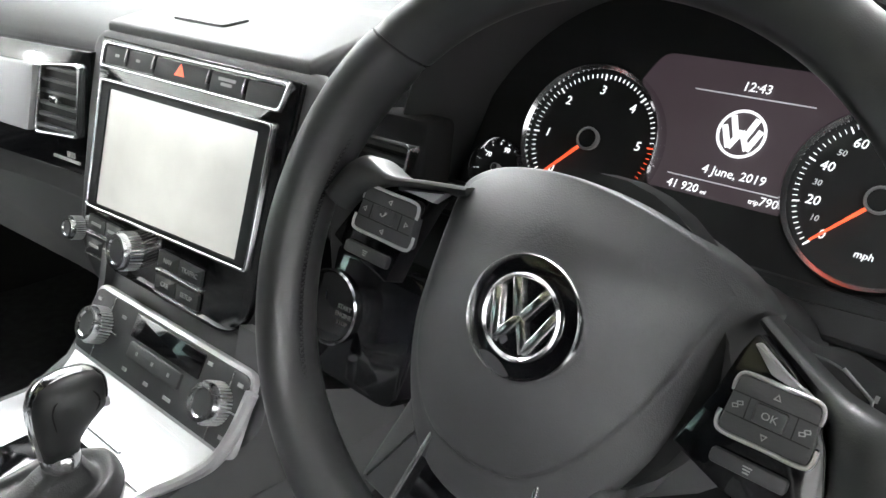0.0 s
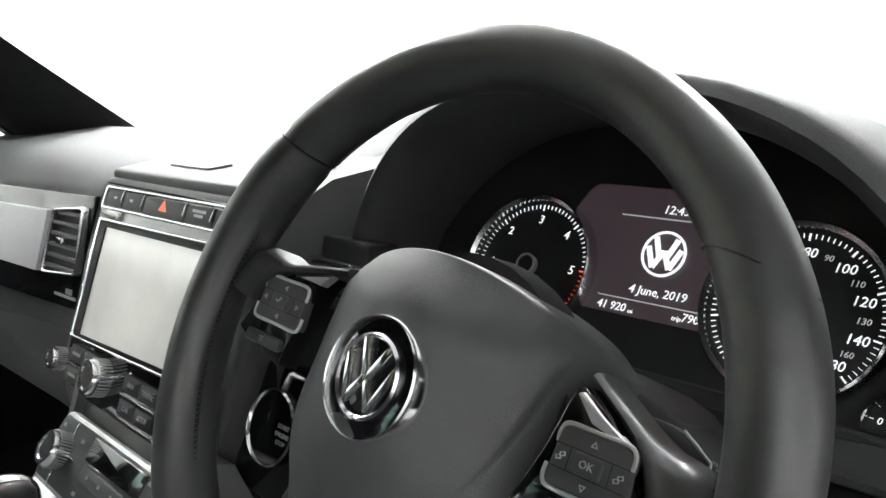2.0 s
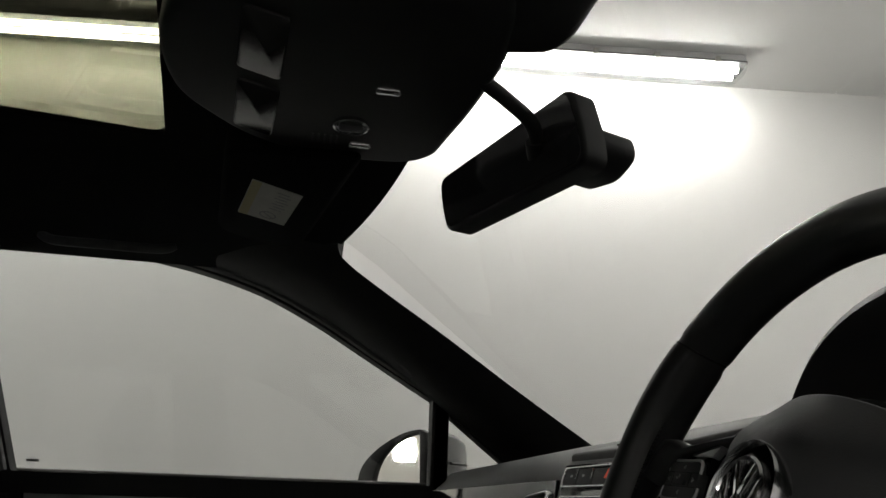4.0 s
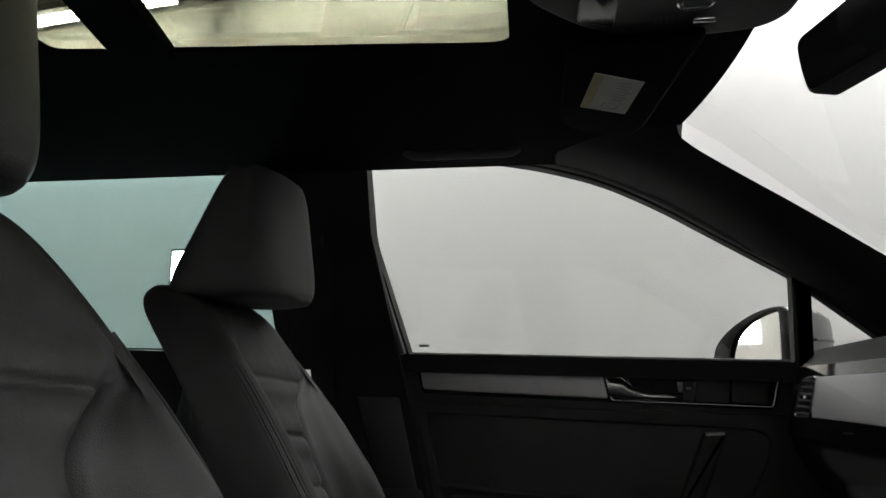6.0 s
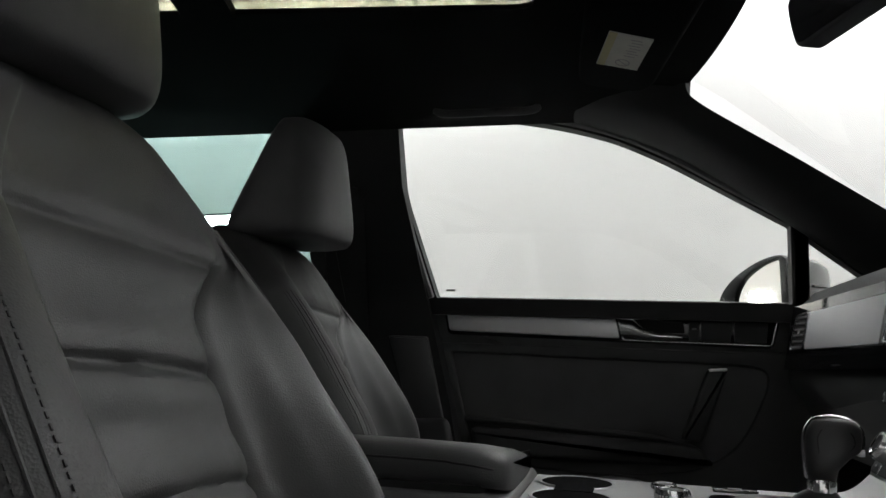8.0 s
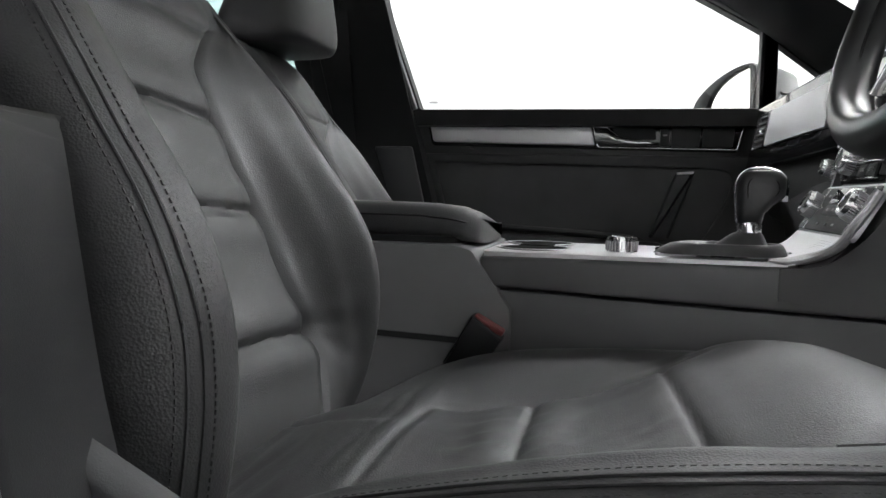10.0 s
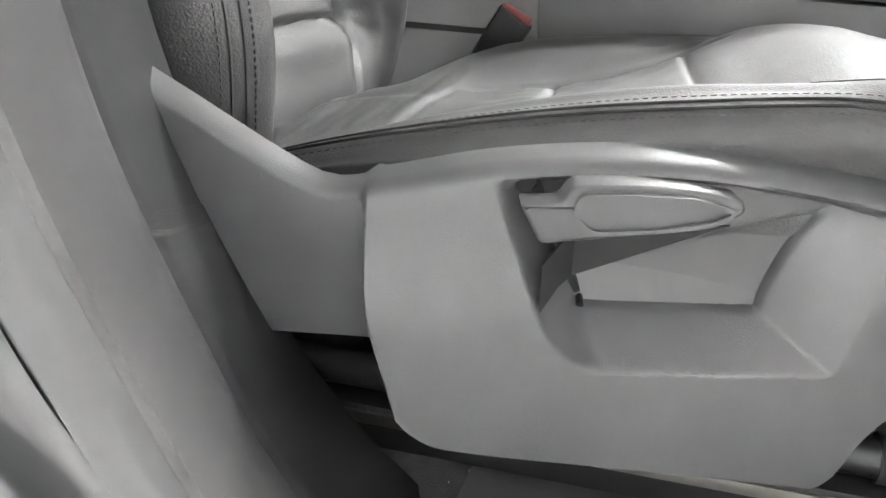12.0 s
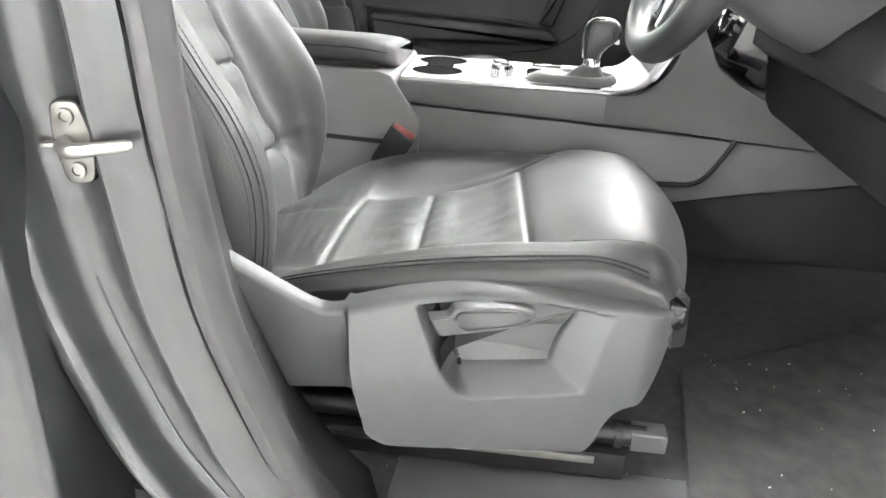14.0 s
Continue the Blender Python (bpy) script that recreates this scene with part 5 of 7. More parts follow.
    for j in range(NY + NF):
        if j < NY:
            y, a = -0.485 + 0.455 * j / (NY - 1), 0.0
        else:
            y, a = -0.03, math.pi / 2 * (j - NY + 1) / NF
        ring = periodic(cushion_section(y), CN)
        lp = []
        xi = PANEL_X(y)
        for n, p in enumerate(ring):
            z = p.z
            x = p.x
            if 4 * CN <= n <= 14 * CN:
                f = smoothstep(xi + 0.004, xi + 0.022, x) * (1 - smoothstep(0.585, 0.60, x)) * (1 - smoothstep(-0.095, -0.08, y)) * smoothstep(-0.365, -0.352, y)
                z -= 0.0040 * bump1(x, xi + 0.008, 0.004) * smoothstep(-0.36, -0.34, y) * (1 - smoothstep(-0.14, -0.09, y))
                z -= 0.0028 * bump1(y, -0.362 + 0.10 * max(0.0, 0.44 - x) ** 1.0 * 0.3, 0.0045) * smoothstep(0.34, 0.37, x) * (1 - smoothstep(0.60, 0.63, x))
                gb, gc = y + 0.268 - 0.02 * (x - 0.44), y + 0.150 - 0.05 * (x - 0.30)
                z -= f * (0.0060 * bump1(gb, 0, 0.0040) + 0.0048 * bump1(gc, 0, 0.0034))
                z += f * 0.0040 * (bump1(gb, 0.022, 0.018) + bump1(gb, -0.022, 0.018) + 0.6 * bump1(gc, 0.016, 0.014) + 0.6 * bump1(gc, -0.016, 0.014))
                near = bump1(y, -0.243, 0.024) + 0.8 * bump1(y, -0.292, 0.024) + 0.5 * bump1(y, -0.172, 0.02)
                z += 0.0115 * f * near * (abs(noise.noise(Vector((x * 26 + y * 12, y * 7, 2.0 + mx)))) - 0.24)
                z += 0.0030 * f * (abs(noise.noise(Vector((x * 55 - y * 20, y * 16, 8.0 + mx)))) - 0.2) * near
                z += 0.0012 * noise.noise(Vector((x * 12 + mx * 5, y * 16, 1.3)))
                # folds across the rear of the cushion and at its front outer corner
                z += 0.0030 * (1 - smoothstep(-0.385, -0.36, y)) * smoothstep(0.26, 0.32, x) * (1 - smoothstep(0.60, 0.66, x)) * (abs(noise.noise(Vector((x * 9, y * 55, 5.0 + mx)))) - 0.2)
                z -= 0.0028 * bump1(y + 0.62 * (x - 0.61), -0.085, 0.005) * bump1(x, 0.60, 0.022)
                z -= 0.0022 * bump1(y + 0.50 * (x - 0.61), -0.066, 0.004) * bump1(x, 0.615, 0.020)
            if a:
                nose = 0.026 + 0.052 * max(0.0, 1 - ((x - 0.40) / 0.29) ** 2)
                base = 0.742
                yy = y + nose * math.sin(a)
                z = base + (z - base) * (0.25 + 0.75 * math.cos(a)) if z > base else z
                lp.append(at(x, yy, z))
            else:
                lp.append(at(x, y, z))
        loops.append(lp)
    wpart("cushion", loft(loops), M_LEATHER, e, sharp=80)

    def cushion_line(where, y0, y1, lift=0.0006, shift=0.0):
        pts = []
        for i in range(90):
            y = y0 + (y1 - y0) * i / 89
            ring = periodic(cushion_section(y), CN)
            p, q = ring[int(where * CN)], ring[int(where * CN) + 1]
            p = p.lerp(q, where * CN - int(where * CN))
            pts.append(at(p.x, p.y, p.z + lift))
        return pts

    for w in (2.9, 3.3):
        wpart("seam", tube(cushion_line(w, -0.43, -0.032, 0.0002), 0.0011, 6), M_DARK, e)
    for w in (2.55, 3.75):
        wpart("stitching", dashes(cushion_line(w, -0.43, -0.032, 0.0001), 0.00032), M_LEATHER, e)
    wpart("piping", tube(cushion_line(14.6, -0.47, -0.06, 0.0006), 0.0024, 6), M_LEATHER, e)
    wpart("seam", tube(cushion_line(5.3, -0.10, -0.032, 0.0003), 0.0012, 6), M_LEATHER, e)

    # headrest: a thick wedge with a flat front
    loops = []
    hx = 0.44
    for iv in range(40):
        v = iv / 39
        k = (1 - abs(2 * v - 1) ** 5) ** 0.35 if 0 < v < 1 else 0.0
        z = 1.222 + 0.228 * v
        fr, rear = head_y + 0.014 - 0.034 * v, head_y - 0.188 + 0.112 * v
        w = (0.138 - 0.020 * v) * (0.74 + 0.26 * k)
        lp = []
        for j in range(64):
            a = 2 * math.pi * j / 64
            c, q = math.cos(a), math.sin(a)
            xx = w * math.copysign(abs(c) ** 0.42, c)
            yy = (fr + rear) / 2 + (fr - rear) / 2 * (0.6 + 0.4 * k) * math.copysign(abs(q) ** 0.5, q)
            if q > 0:
                yy += 0.012 * (1 - (xx / w) ** 2)
            lp.append(at(hx + xx, yy - my, z))
        loops.append(lp)
    wpart("headrest", loft(loops), M_LEATHER, e, "black leather headrest", sharp=80)
    for sd in (-1, 1):
        wpart("headrest_post", tube([at(hx + sd * 0.055, -0.73, 1.15), at(hx + sd * 0.055, head_y - my - 0.10, 1.26)], 0.006, 10), M_CHROME, e)
    wpart("seat_base", box(at(0.24, -0.40, SILL + 0.03), at(0.64, -0.03, 0.71), 0.01), M_DARK, e)
    for sd in (-1, 1):
        xr = 0.44 + sd * 0.258
        rl = wpart("seat_rail", box(at(xr - 0.018, -0.60, SILL + 0.004), at(xr + 0.018, -0.03, SILL + 0.034), 0.004), M_BLACKSTEEL, e, "black steel seat rail")
        wpart("rail_slide", tube([at(xr, -0.60, SILL + 0.046), at(xr, -0.012, SILL + 0.046)], 0.011, 16), M_BLACKSTEEL, rl)
        wpart("rail_edge", box(at(xr + sd * 0.018 - 0.002, -0.58, SILL + 0.022), at(xr + sd * 0.018 + 0.002, -0.06, SILL + 0.030), 0.001), M_STEEL, rl)
        wpart("rail_collar", tube([at(xr, -0.042, SILL + 0.046), at(xr, -0.034, SILL + 0.046)], 0.0135, 12), M_DARK, rl)
        wpart("rail_end", slab(rounded([(-0.0112, -0.0105), (0.0112, -0.0105), (0.0112, 0.0105), (-0.0112, 0.0112)], 0.003), Matrix.Translation(at(xr, -0.026, SILL + 0.045)) @ Matrix(((1, 0, 0, 0), (0, 0, 1, 0), (0, 1, 0, 0), (0, 0, 0, 1))), 0.0, 0.034, 0.003), M_HARD, rl)
    return e


DRIVER = seat("driver_seat", (0, 0, 0), -0.660, "black leather driver seat with stitched bolsters")
PASSENGER = seat("passenger_seat", (-0.87, -0.215, -0.012), -0.795, "black leather passenger seat with tall headrest")

# side cover of the driver seat with its height lever: a moulded panel with a hand recess
COVER_TOP = curve([(-0.49, 0.892), (-0.43, 0.854), (-0.378, 0.821), (-0.335, 0.7935), (-0.316, 0.7845), (-0.295, 0.7865), (-0.24, 0.797), (-0.18, 0.802), (-0.13, 0.800), (-0.08, 0.793), (-0.03, 0.787), (-0.003, 0.785)])
COVER_LOW = curve([(-0.281, 0.695), (-0.275, 0.682), (-0.266, 0.670), (-0.252, 0.662), (-0.162, 0.651), (-0.084, 0.642)])
COVER_NOSE = curve([(-0.084, 0.642), (-0.074, 0.6415), (-0.066, 0.650), (-0.059, 0.668), (-0.050, 0.682), (-0.040, 0.688), (-0.026, 0.693), (-0.017, 0.712), (-0.010, 0.735), (-0.004, 0.764)])
STEP_Y = curve([(0.64, -0.27), (0.68, -0.277), (0.721, -0.286), (0.766, -0.2935), (0.80, -0.298)])
WALL_Y = curve([(0.69, -0.17), (0.708, -0.190), (0.714, -0.198), (0.728, -0.208), (0.756, -0.221), (0.792, -0.238), (0.81, -0.244)])
FLOOR_Y = curve([(0.69, -0.122), (0.735, -0.115), (0.759, -0.108), (0.773, -0.100), (0.785, -0.090), (0.793, -0.080), (0.80, -0.068)])
RISE_Y = curve([(0.69, -0.084), (0.709, -0.079), (0.755, -0.068), (0.784, -0.056), (0.80, -0.043)])


def rear_x(y):
    return 0.742 - 0.17 * (y + 0.225)


def front_x(y):
    return 0.725 - 0.275 * (y + 0.07)


def clamp(q):
    return min(1.0, max(0.0, q))


def cover_x(y, z):
    """How far out the moulded cover stands at y, z."""
    left = smoothstep(WALL_Y(z) - 0.001, WALL_Y(z) + 0.011, y)
    low = clamp((z - 0.7065) / (0.7290 - 0.7065))
    right = clamp((RISE_Y(z) - y) / (RISE_Y(z) - FLOOR_Y(z)))
    inside = left * min(low, right)
    inside = inside * (1 - smoothstep(0.0, 0.006, z - (COVER_TOP(y) - 0.012)))
    body = smoothstep(STEP_Y(z) - 0.0015, STEP_Y(z) + 0.0035, y) * (1 - smoothstep(0.728, 0.802, z))
    body = max(body, smoothstep(-0.30, -0.262, y) * (1 - smoothstep(0.728, 0.802, z)) * 0.9)
    x = rear_x(y) + (front_x(y) - rear_x(y)) * body * (1 - inside) - 0.013 * inside
    if y < -0.29:
        x -= 0.10 * max(0.0, 0.76 - z) * (1 - smoothstep(STEP_Y(z) - 0.003, STEP_Y(z), y))
    x -= smoothstep(0.90, 1.0, inside) * 0.0032 * smoothstep(-0.0025, 0.0025, (0.741 + 0.32 * (y + 0.213)) - z)
    edge = COVER_TOP(y) - z
    x -= 0.010 * (1 - math.sqrt(max(0.0, 1 - max(0.0, 1 - edge / 0.007) ** 2)))
    x -= 0.014 * clamp((y + 0.032) / 0.030) ** 2
    return x


def cover_y(u, z):
    """Columns of the cover follow its step and the edges of its recess."""
    q = min(max(z, 0.700), 0.797)
    lines = (-0.49, STEP_Y(min(max(z, 0.66), 0.797)), WALL_Y(q), FLOOR_Y(q), RISE_Y(q), -0.0035)
    k = min(int(u), 4)
    return lines[k] + (lines[k + 1] - lines[k]) * (u - k)


us = [k / 24 for k in range(22)] + [0.92 + 0.16 * k / 16 for k in range(17)] + [1.09 + 0.86 * k / 26 for k in range(27)] + [1.96 + 0.26 * k / 20 for k in range(21)] + [2.23 + 0.77 * k / 30 for k in range(31)] + [3 + k / 18 for k in range(1, 19)] + [4 + k / 26 for k in range(1, 27)]
cols = []
for u in us:
    lo, hi = 0.70, 0.78
    for k in range(14):
        y = cover_y(u, lo)
        lo = 0.5 * lo + 0.5 * (0.702 if u < 0.995 else (COVER_LOW(max(y, -0.281)) if y < -0.084 else COVER_NOSE(y)))
        hi = 0.5 * hi + 0.5 * COVER_TOP(cover_y(u, hi))
    zs = [lo + (hi - lo) * k / 96 for k in range(97)]
    face_pts = [(cover_x(cover_y(u, z), z), cover_y(u, z), z) for z in zs]
    y0, y1 = face_pts[0][1], face_pts[-1][1]
    cols.append([(face_pts[0][0] - 0.016, y0, lo), (face_pts[0][0] - 0.003, y0, lo - 0.0012)] + face_pts + [(face_pts[-1][0] - (0.018 if y1 > -0.30 else 0.004), y1, hi + 0.001)])
wpart("side_shell", loft(cols), M_SHELL, DRIVER, "dark grey plastic side cover", sharp=40)
slot = [(cover_x(WALL_Y(z) + 0.0125, z) + 0.0022, WALL_Y(z) + 0.0115, z) for z in [0.789 - 0.0026 * k for k in range(25)]]
wpart("lever_slot", tube(slot, [0.0058 - 0.0040 * k / 24 for k in range(25)], 8), M_DARK, DRIVER)
LV = axes((0.7205, -0.07, 0), (-0.275, 1, 0), (0, 0, 1))


def lv_pts(pts):
    return [((y + 0.07) * 1.037, z) for y, z in pts]


body_l = rounded(lv_pts([(-0.213, 0.769), (-0.170, 0.7735), (-0.141, 0.777), (-0.1295, 0.7845), (-0.131, 0.790), (-0.150, 0.7945), (-0.175, 0.7965), (-0.201, 0.796), (-0.205, 0.788), (-0.222, 0.7875)]), [0.003, 0.01, 0.008, 0.004, 0.003, 0.01, 0.01, 0.005, 0.004, 0.002], 4)
lv = wpart("height_lever", slab(body_l, LV, -0.014, 0.0, 0.0022, 3), M_SHELL, DRIVER, "grey plastic height lever")
scoop = rounded(lv_pts([(-0.193, 0.7755), (-0.165, 0.7770), (-0.143, 0.7805), (-0.1335, 0.7862), (-0.150, 0.7918), (-0.176, 0.7937), (-0.199, 0.7935), (-0.201, 0.784)]), 0.005, 4)
scoop_in = [(sum(p[0] for p in scoop) / len(scoop) + (x - sum(p[0] for p in scoop) / len(scoop)) * 0.965, sum(p[1] for p in scoop) / len(scoop) + (y - sum(p[1] for p in scoop) / len(scoop)) * 0.86) for x, y in scoop]
wpart("lever_rim", slab(scoop, LV, -0.004, 0.0042, 0.0014, 3, hole=scoop_in), M_SHELL, lv)
wpart("lever_pad", slab(scoop_in, LV, -0.004, 0.0012), M_SHELL, lv)
# dark wedge laid on the recess floor as the lever's shadow
shadow_rows = []
for k in range(17):
    y = -0.211 + 0.078 * k / 16
    top = 0.760 + 0.010 * k / 16
    foot = min(top - 0.0004, 0.736 + 0.034 * k / 16)
    x = max(cover_x(y, top), cover_x(y, foot))
    shadow_rows.append([(x + 0.0012, y, top), (x + 0.0012, y, foot), (x - 0.004, y, foot), (x - 0.004, y, top)])
wpart("lever_shadow", loft(shadow_rows), M_DARK, DRIVER)
wpart("front_cap", slab(rounded([(-0.235, 0.79), (-0.21, 0.79), (-0.206, 0.735), (-0.235, 0.73)], 0.008), axes((0.670, 0.225, 0), (-0.17, 1, 0), (0, 0, 1)), -0.16, -0.03, 0.006), M_DARK, DRIVER)
wpart("front_clip", slab(rounded([(-0.222, 0.790), (-0.205, 0.788), (-0.203, 0.768), (-0.212, 0.762), (-0.222, 0.768)], 0.004), axes((0.660, 0.208, 0), (-0.17, 1, 0), (0, 0, 1)), -0.03, 0.0, 0.004), M_GLOSS, DRIVER)

# ---- centre console ----
CONSOLE = thing("centre_console", (0, -0.2, SILL), "dark centre console between the front seats with silver top", "console")
prof = [(-0.362, 0.826), (-0.355, 0.861), (-0.01, 0.861), (0.03, 0.880), (0.060, 0.92), (0.085, 0.965), (0.124, 0.925), (0.164, 0.893), (0.3, 0.855), (0.3, 0.80), (0.17, 0.806)]
sweep = [(p.y, p.z) for p in spline([(0, -0.030, 0.860), (0, 0.0, 0.862), (0, 0.018, 0.868), (0, 0.034, 0.882), (0, 0.050, 0.906), (0, 0.064, 0.940), (0, 0.074, 0.978)], 5)]
cheek = [(-0.03, 0.826)] + sweep + [(0.092, 0.972), (0.119, 0.919), (0.161, 0.892), (0.2, 0.873), (0.3, 0.852), (0.3, 0.80), (0.17, 0.806)]
for x0, x1 in ((0.120, 0.176), (-0.082, -0.072)):
    wpart("console_cheek", loft([[(x0 + (0.010 if x0 > 0 else 0.0), y, z) for y, z in cheek], [(x1 if x0 < 0 else 0.1345 + 0.042 * smoothstep(0.858, 0.918, z), y, z) for y, z in cheek]]), M_CONSOLE, CONSOLE, sharp=40)
wpart("console_body", slab(prof, face_x(0), -0.09, 0.132, 0.006, 3), M_CONSOLE, CONSOLE)
wpart("console_lower", slab([(-0.60, SILL), (-0.60, 0.822), (-0.325, 0.822), (0.5, 0.790), (0.5, 0.770), (0.276, 0.730), (0.192, 0.715), (0.098, 0.695), (-0.04, 0.66), (-0.2, SILL)], face_x(0), -0.125, 0.128, 0.004), M_CONSOLE, CONSOLE)
structure(put("trim_tunnel_carpet", slab([(-0.22, SILL), (-0.22, 0.65), (0.0, 0.70), (0.6, 0.785), (0.6, SILL)], face_x(0), -0.118, 0.121, 0.01), M_CARPET_SHADE), "carpet on the tunnel under the console, darkened for footwell shade", "carpet")
wpart("rear_box", slab(rounded([(-1.05, SILL), (-1.05, 0.874), (-0.385, 0.874), (-0.365, 0.868), (-0.318, 0.80), (-0.318, SILL)], 0.004), face_x(0), -0.127, 0.136, 0.006), M_CONSOLE, CONSOLE)
wpart("side_ledge", slab([(-0.60, 0.772), (-0.36, 0.764), (-0.36, 0.757), (-0.60, 0.765)], face_x(0), 0.1, 0.1385), M_DARK, CONSOLE)
wpart("footwell_rib", tube(spline([(0.133, 0.175, 0.806), (0.1335, 0.160, 0.775), (0.134, 0.130, 0.735), (0.134, 0.08, 0.727), (0.134, 0.0, 0.727)], 6), 0.004, 8), M_DARK, CONSOLE)
top_pts = [(-0.352, 0.8615), (-0.04, 0.8615), (-0.02, 0.8615), (-0.012, 0.8620)]
tl = []
for p in spline([(0, y, z) for y, z in top_pts], 5):
    y, z = p.y, p.z
    tl.append([(-0.075, y, z), (-0.075, y, z + 0.005), (-0.071, y, z + 0.007), (0.122, y, z + 0.007), (0.126, y, z + 0.005), (0.126, y, z)])
wpart("top_plate", loft(tl), M_SILVER, CONSOLE, "satin silver top plate")
rp = spline([(0, -0.020, 0.868), (0, 0.0, 0.8715), (0, 0.015, 0.880), (0, 0.028, 0.893)], 6)
wpart("tray_lid", loft([[(-0.065, p.y, p.z - 0.004), (-0.065, p.y, p.z + 0.003), (0.130 + 1.0 * (p.z - 0.868), p.y, p.z + 0.003), (0.130 + 1.0 * (p.z - 0.868), p.y, p.z - 0.004)] for p in rp]), M_ALU, CONSOLE, "ribbed silver tray lid")
wpart("side_trim", tube(spline([(0.124, -0.04, 0.868), (0.128, -0.015, 0.869), (0.142, 0.008, 0.877), (0.157, 0.024, 0.891), (0.168, 0.036, 0.915), (0.172, 0.052, 0.945)], 6), [0.0025 + 0.003 * min(1, i / 8) for i in range(31)], 10), M_SILVER, CONSOLE)
bm = bmesh.new()
for i in range(14):
    p = rp[2 + i] if 2 + i < len(rp) else rp[-1]
    add_tube(bm, [(0.065 + 0.02 * (i % 2) * 0.2, p.y, p.z + 0.003), (0.126, p.y, p.z + 0.003)], 0.0004, 4)
wpart("tray_ribs", bm, M_ALU, CONSOLE)
wpart("tray_handle", tube([(-0.01, -0.008, 0.8735), (0.075, -0.008, 0.8735)], 0.0018, 6), M_SILVER, CONSOLE)
ZT = 0.8690
for cx, cy in ((-0.024, -0.300), (0.072, -0.300)):
    cup = wpart("cup_holder", lathe([(0.046, ZT + 0.0005), (0.0455, ZT + 0.0015), (0.042, ZT + 0.0015), (0.041, ZT + 0.0005)], pose(cx, cy, 0), 36), M_SILVER, CONSOLE, "round cup holder with silver rim")
    # no well is cut; a flat near-black disc gives the shade inside it
    wpart("cup_shade_disc", lathe([(0.0005, ZT - 0.0005), (0.0412, ZT - 0.0005), (0.0412, ZT + 0.001), (0.0005, ZT + 0.001)], pose(cx, cy, 0), 36), M_CLOTH, cup)
# near-black plate joining both discs, shade of the shared opening
wpart("cup_shade_bridge", slab(rect(0.034, 0.044, 0.006, cx=0.024, cy=-0.300), face_z(0), ZT - 0.001, ZT + 0.0017), M_CLOTH, CONSOLE)
knob(CONSOLE, pose(0.078, -0.195, ZT), 0.0185, 0.018, 30)
knob(CONSOLE, pose(-0.030, -0.20, ZT), 0.015, 0.006, 24)
for x, y, w, h in ((0.102, -0.135, 0.022, 0.045), (0.102, -0.085, 0.020, 0.026), (0.102, -0.046, 0.022, 0.03), (-0.045, -0.12, 0.02, 0.05)):
    sw = wpart("switch", slab(rect(w, h, 0.003, cx=x, cy=y), face_z(0), ZT - 0.002, ZT + 0.003, 0.001), M_SILVER if w > 0.021 else M_GLOSS, CONSOLE)
    wpart("symbol", slab(rect(w * 0.3, h * 0.3, cx=x, cy=y), face_z(0), ZT + 0.002, ZT + 0.0036), M_GREYPRINT, sw)
wpart("gear_surround", slab(rounded([(0.0, -0.155), (0.078, -0.155), (0.078, -0.020), (-0.005, -0.020)], 0.02), face_z(0), ZT - 0.002, ZT + 0.003, 0.0015), M_GLOSS, CONSOLE, "gloss black surround of the gear lever")

GX = 0.086
GEAR = thing("gear_lever", (0.085, -0.06, ZT), "black leather gear lever with chrome trim and soft gaiter", "gear lever")
gl = []
for iv in range(16):
    v = iv / 15
    k = (1 - v) ** 1.6
    cy = -0.055 - 0.030 * k
    w, d = 0.0115 + 0.032 * k, 0.013 + 0.060 * k
    z = ZT + 0.002 + 0.027 * v + 0.010 * math.sin(v * 9.0) * (1 - v)
    gl.append([((GX + w * math.copysign(abs(math.cos(a)) ** 0.8, math.cos(a)) * (1 + 0.10 * math.sin(5 * a + 4 * v) * (1 - v))), cy + d * math.copysign(abs(math.sin(a)) ** 0.8, math.sin(a)) * (1 + 0.06 * math.sin(4 * a)), z) for a in [2 * math.pi * j / 40 for j in range(40)]])
wpart("gaiter", loft(gl), M_LEATHER, GEAR, "soft folded leather gaiter", sharp=80)
wpart("collar", lathe([(0.0005, 0), (0.0135, 0), (0.0140, 0.008), (0.0125, 0.012), (0.0005, 0.012)], pose(GX, -0.0555, ZT + 0.0275), 28), M_CHROME, GEAR, "chrome collar")
kl = []
for z, cy, w, d in ((0.907, -0.0555, 0.0110, 0.0130), (0.918, -0.0552, 0.0135, 0.0150), (0.928, -0.0510, 0.0152, 0.0200), (0.937, -0.0455, 0.0165, 0.0260), (0.948, -0.0445, 0.0172, 0.0265), (0.958, -0.0437, 0.0165, 0.0250), (0.965, -0.0437, 0.0138, 0.0200), (0.968, -0.0440, 0.0055, 0.0090)):
    kl.append([(GX + w * math.copysign(abs(math.cos(a)) ** 0.7, math.cos(a)), cy + d * math.copysign(abs(math.sin(a)) ** 0.7, math.sin(a)), z) for a in [2 * math.pi * j / 32 for j in range(32)]])
wpart("knob", loft(kl), M_WHEEL, GEAR, "black leather knob", sharp=80)
wpart("knob_trim", tube(spline([(GX, -0.0685, 0.909), (GX, -0.0700, 0.920), (GX, -0.0712, 0.938), (GX, -0.0695, 0.954), (GX, -0.061, 0.9655), (GX, -0.045, 0.9690), (GX, -0.028, 0.9660), (GX, -0.0185, 0.957), (GX, -0.0175, 0.944), (GX, -0.0190, 0.934)], 6), 0.0022, 8, up=(1, 0, 0), flat=2.6), M_CHROME, GEAR, "chrome band over the knob")
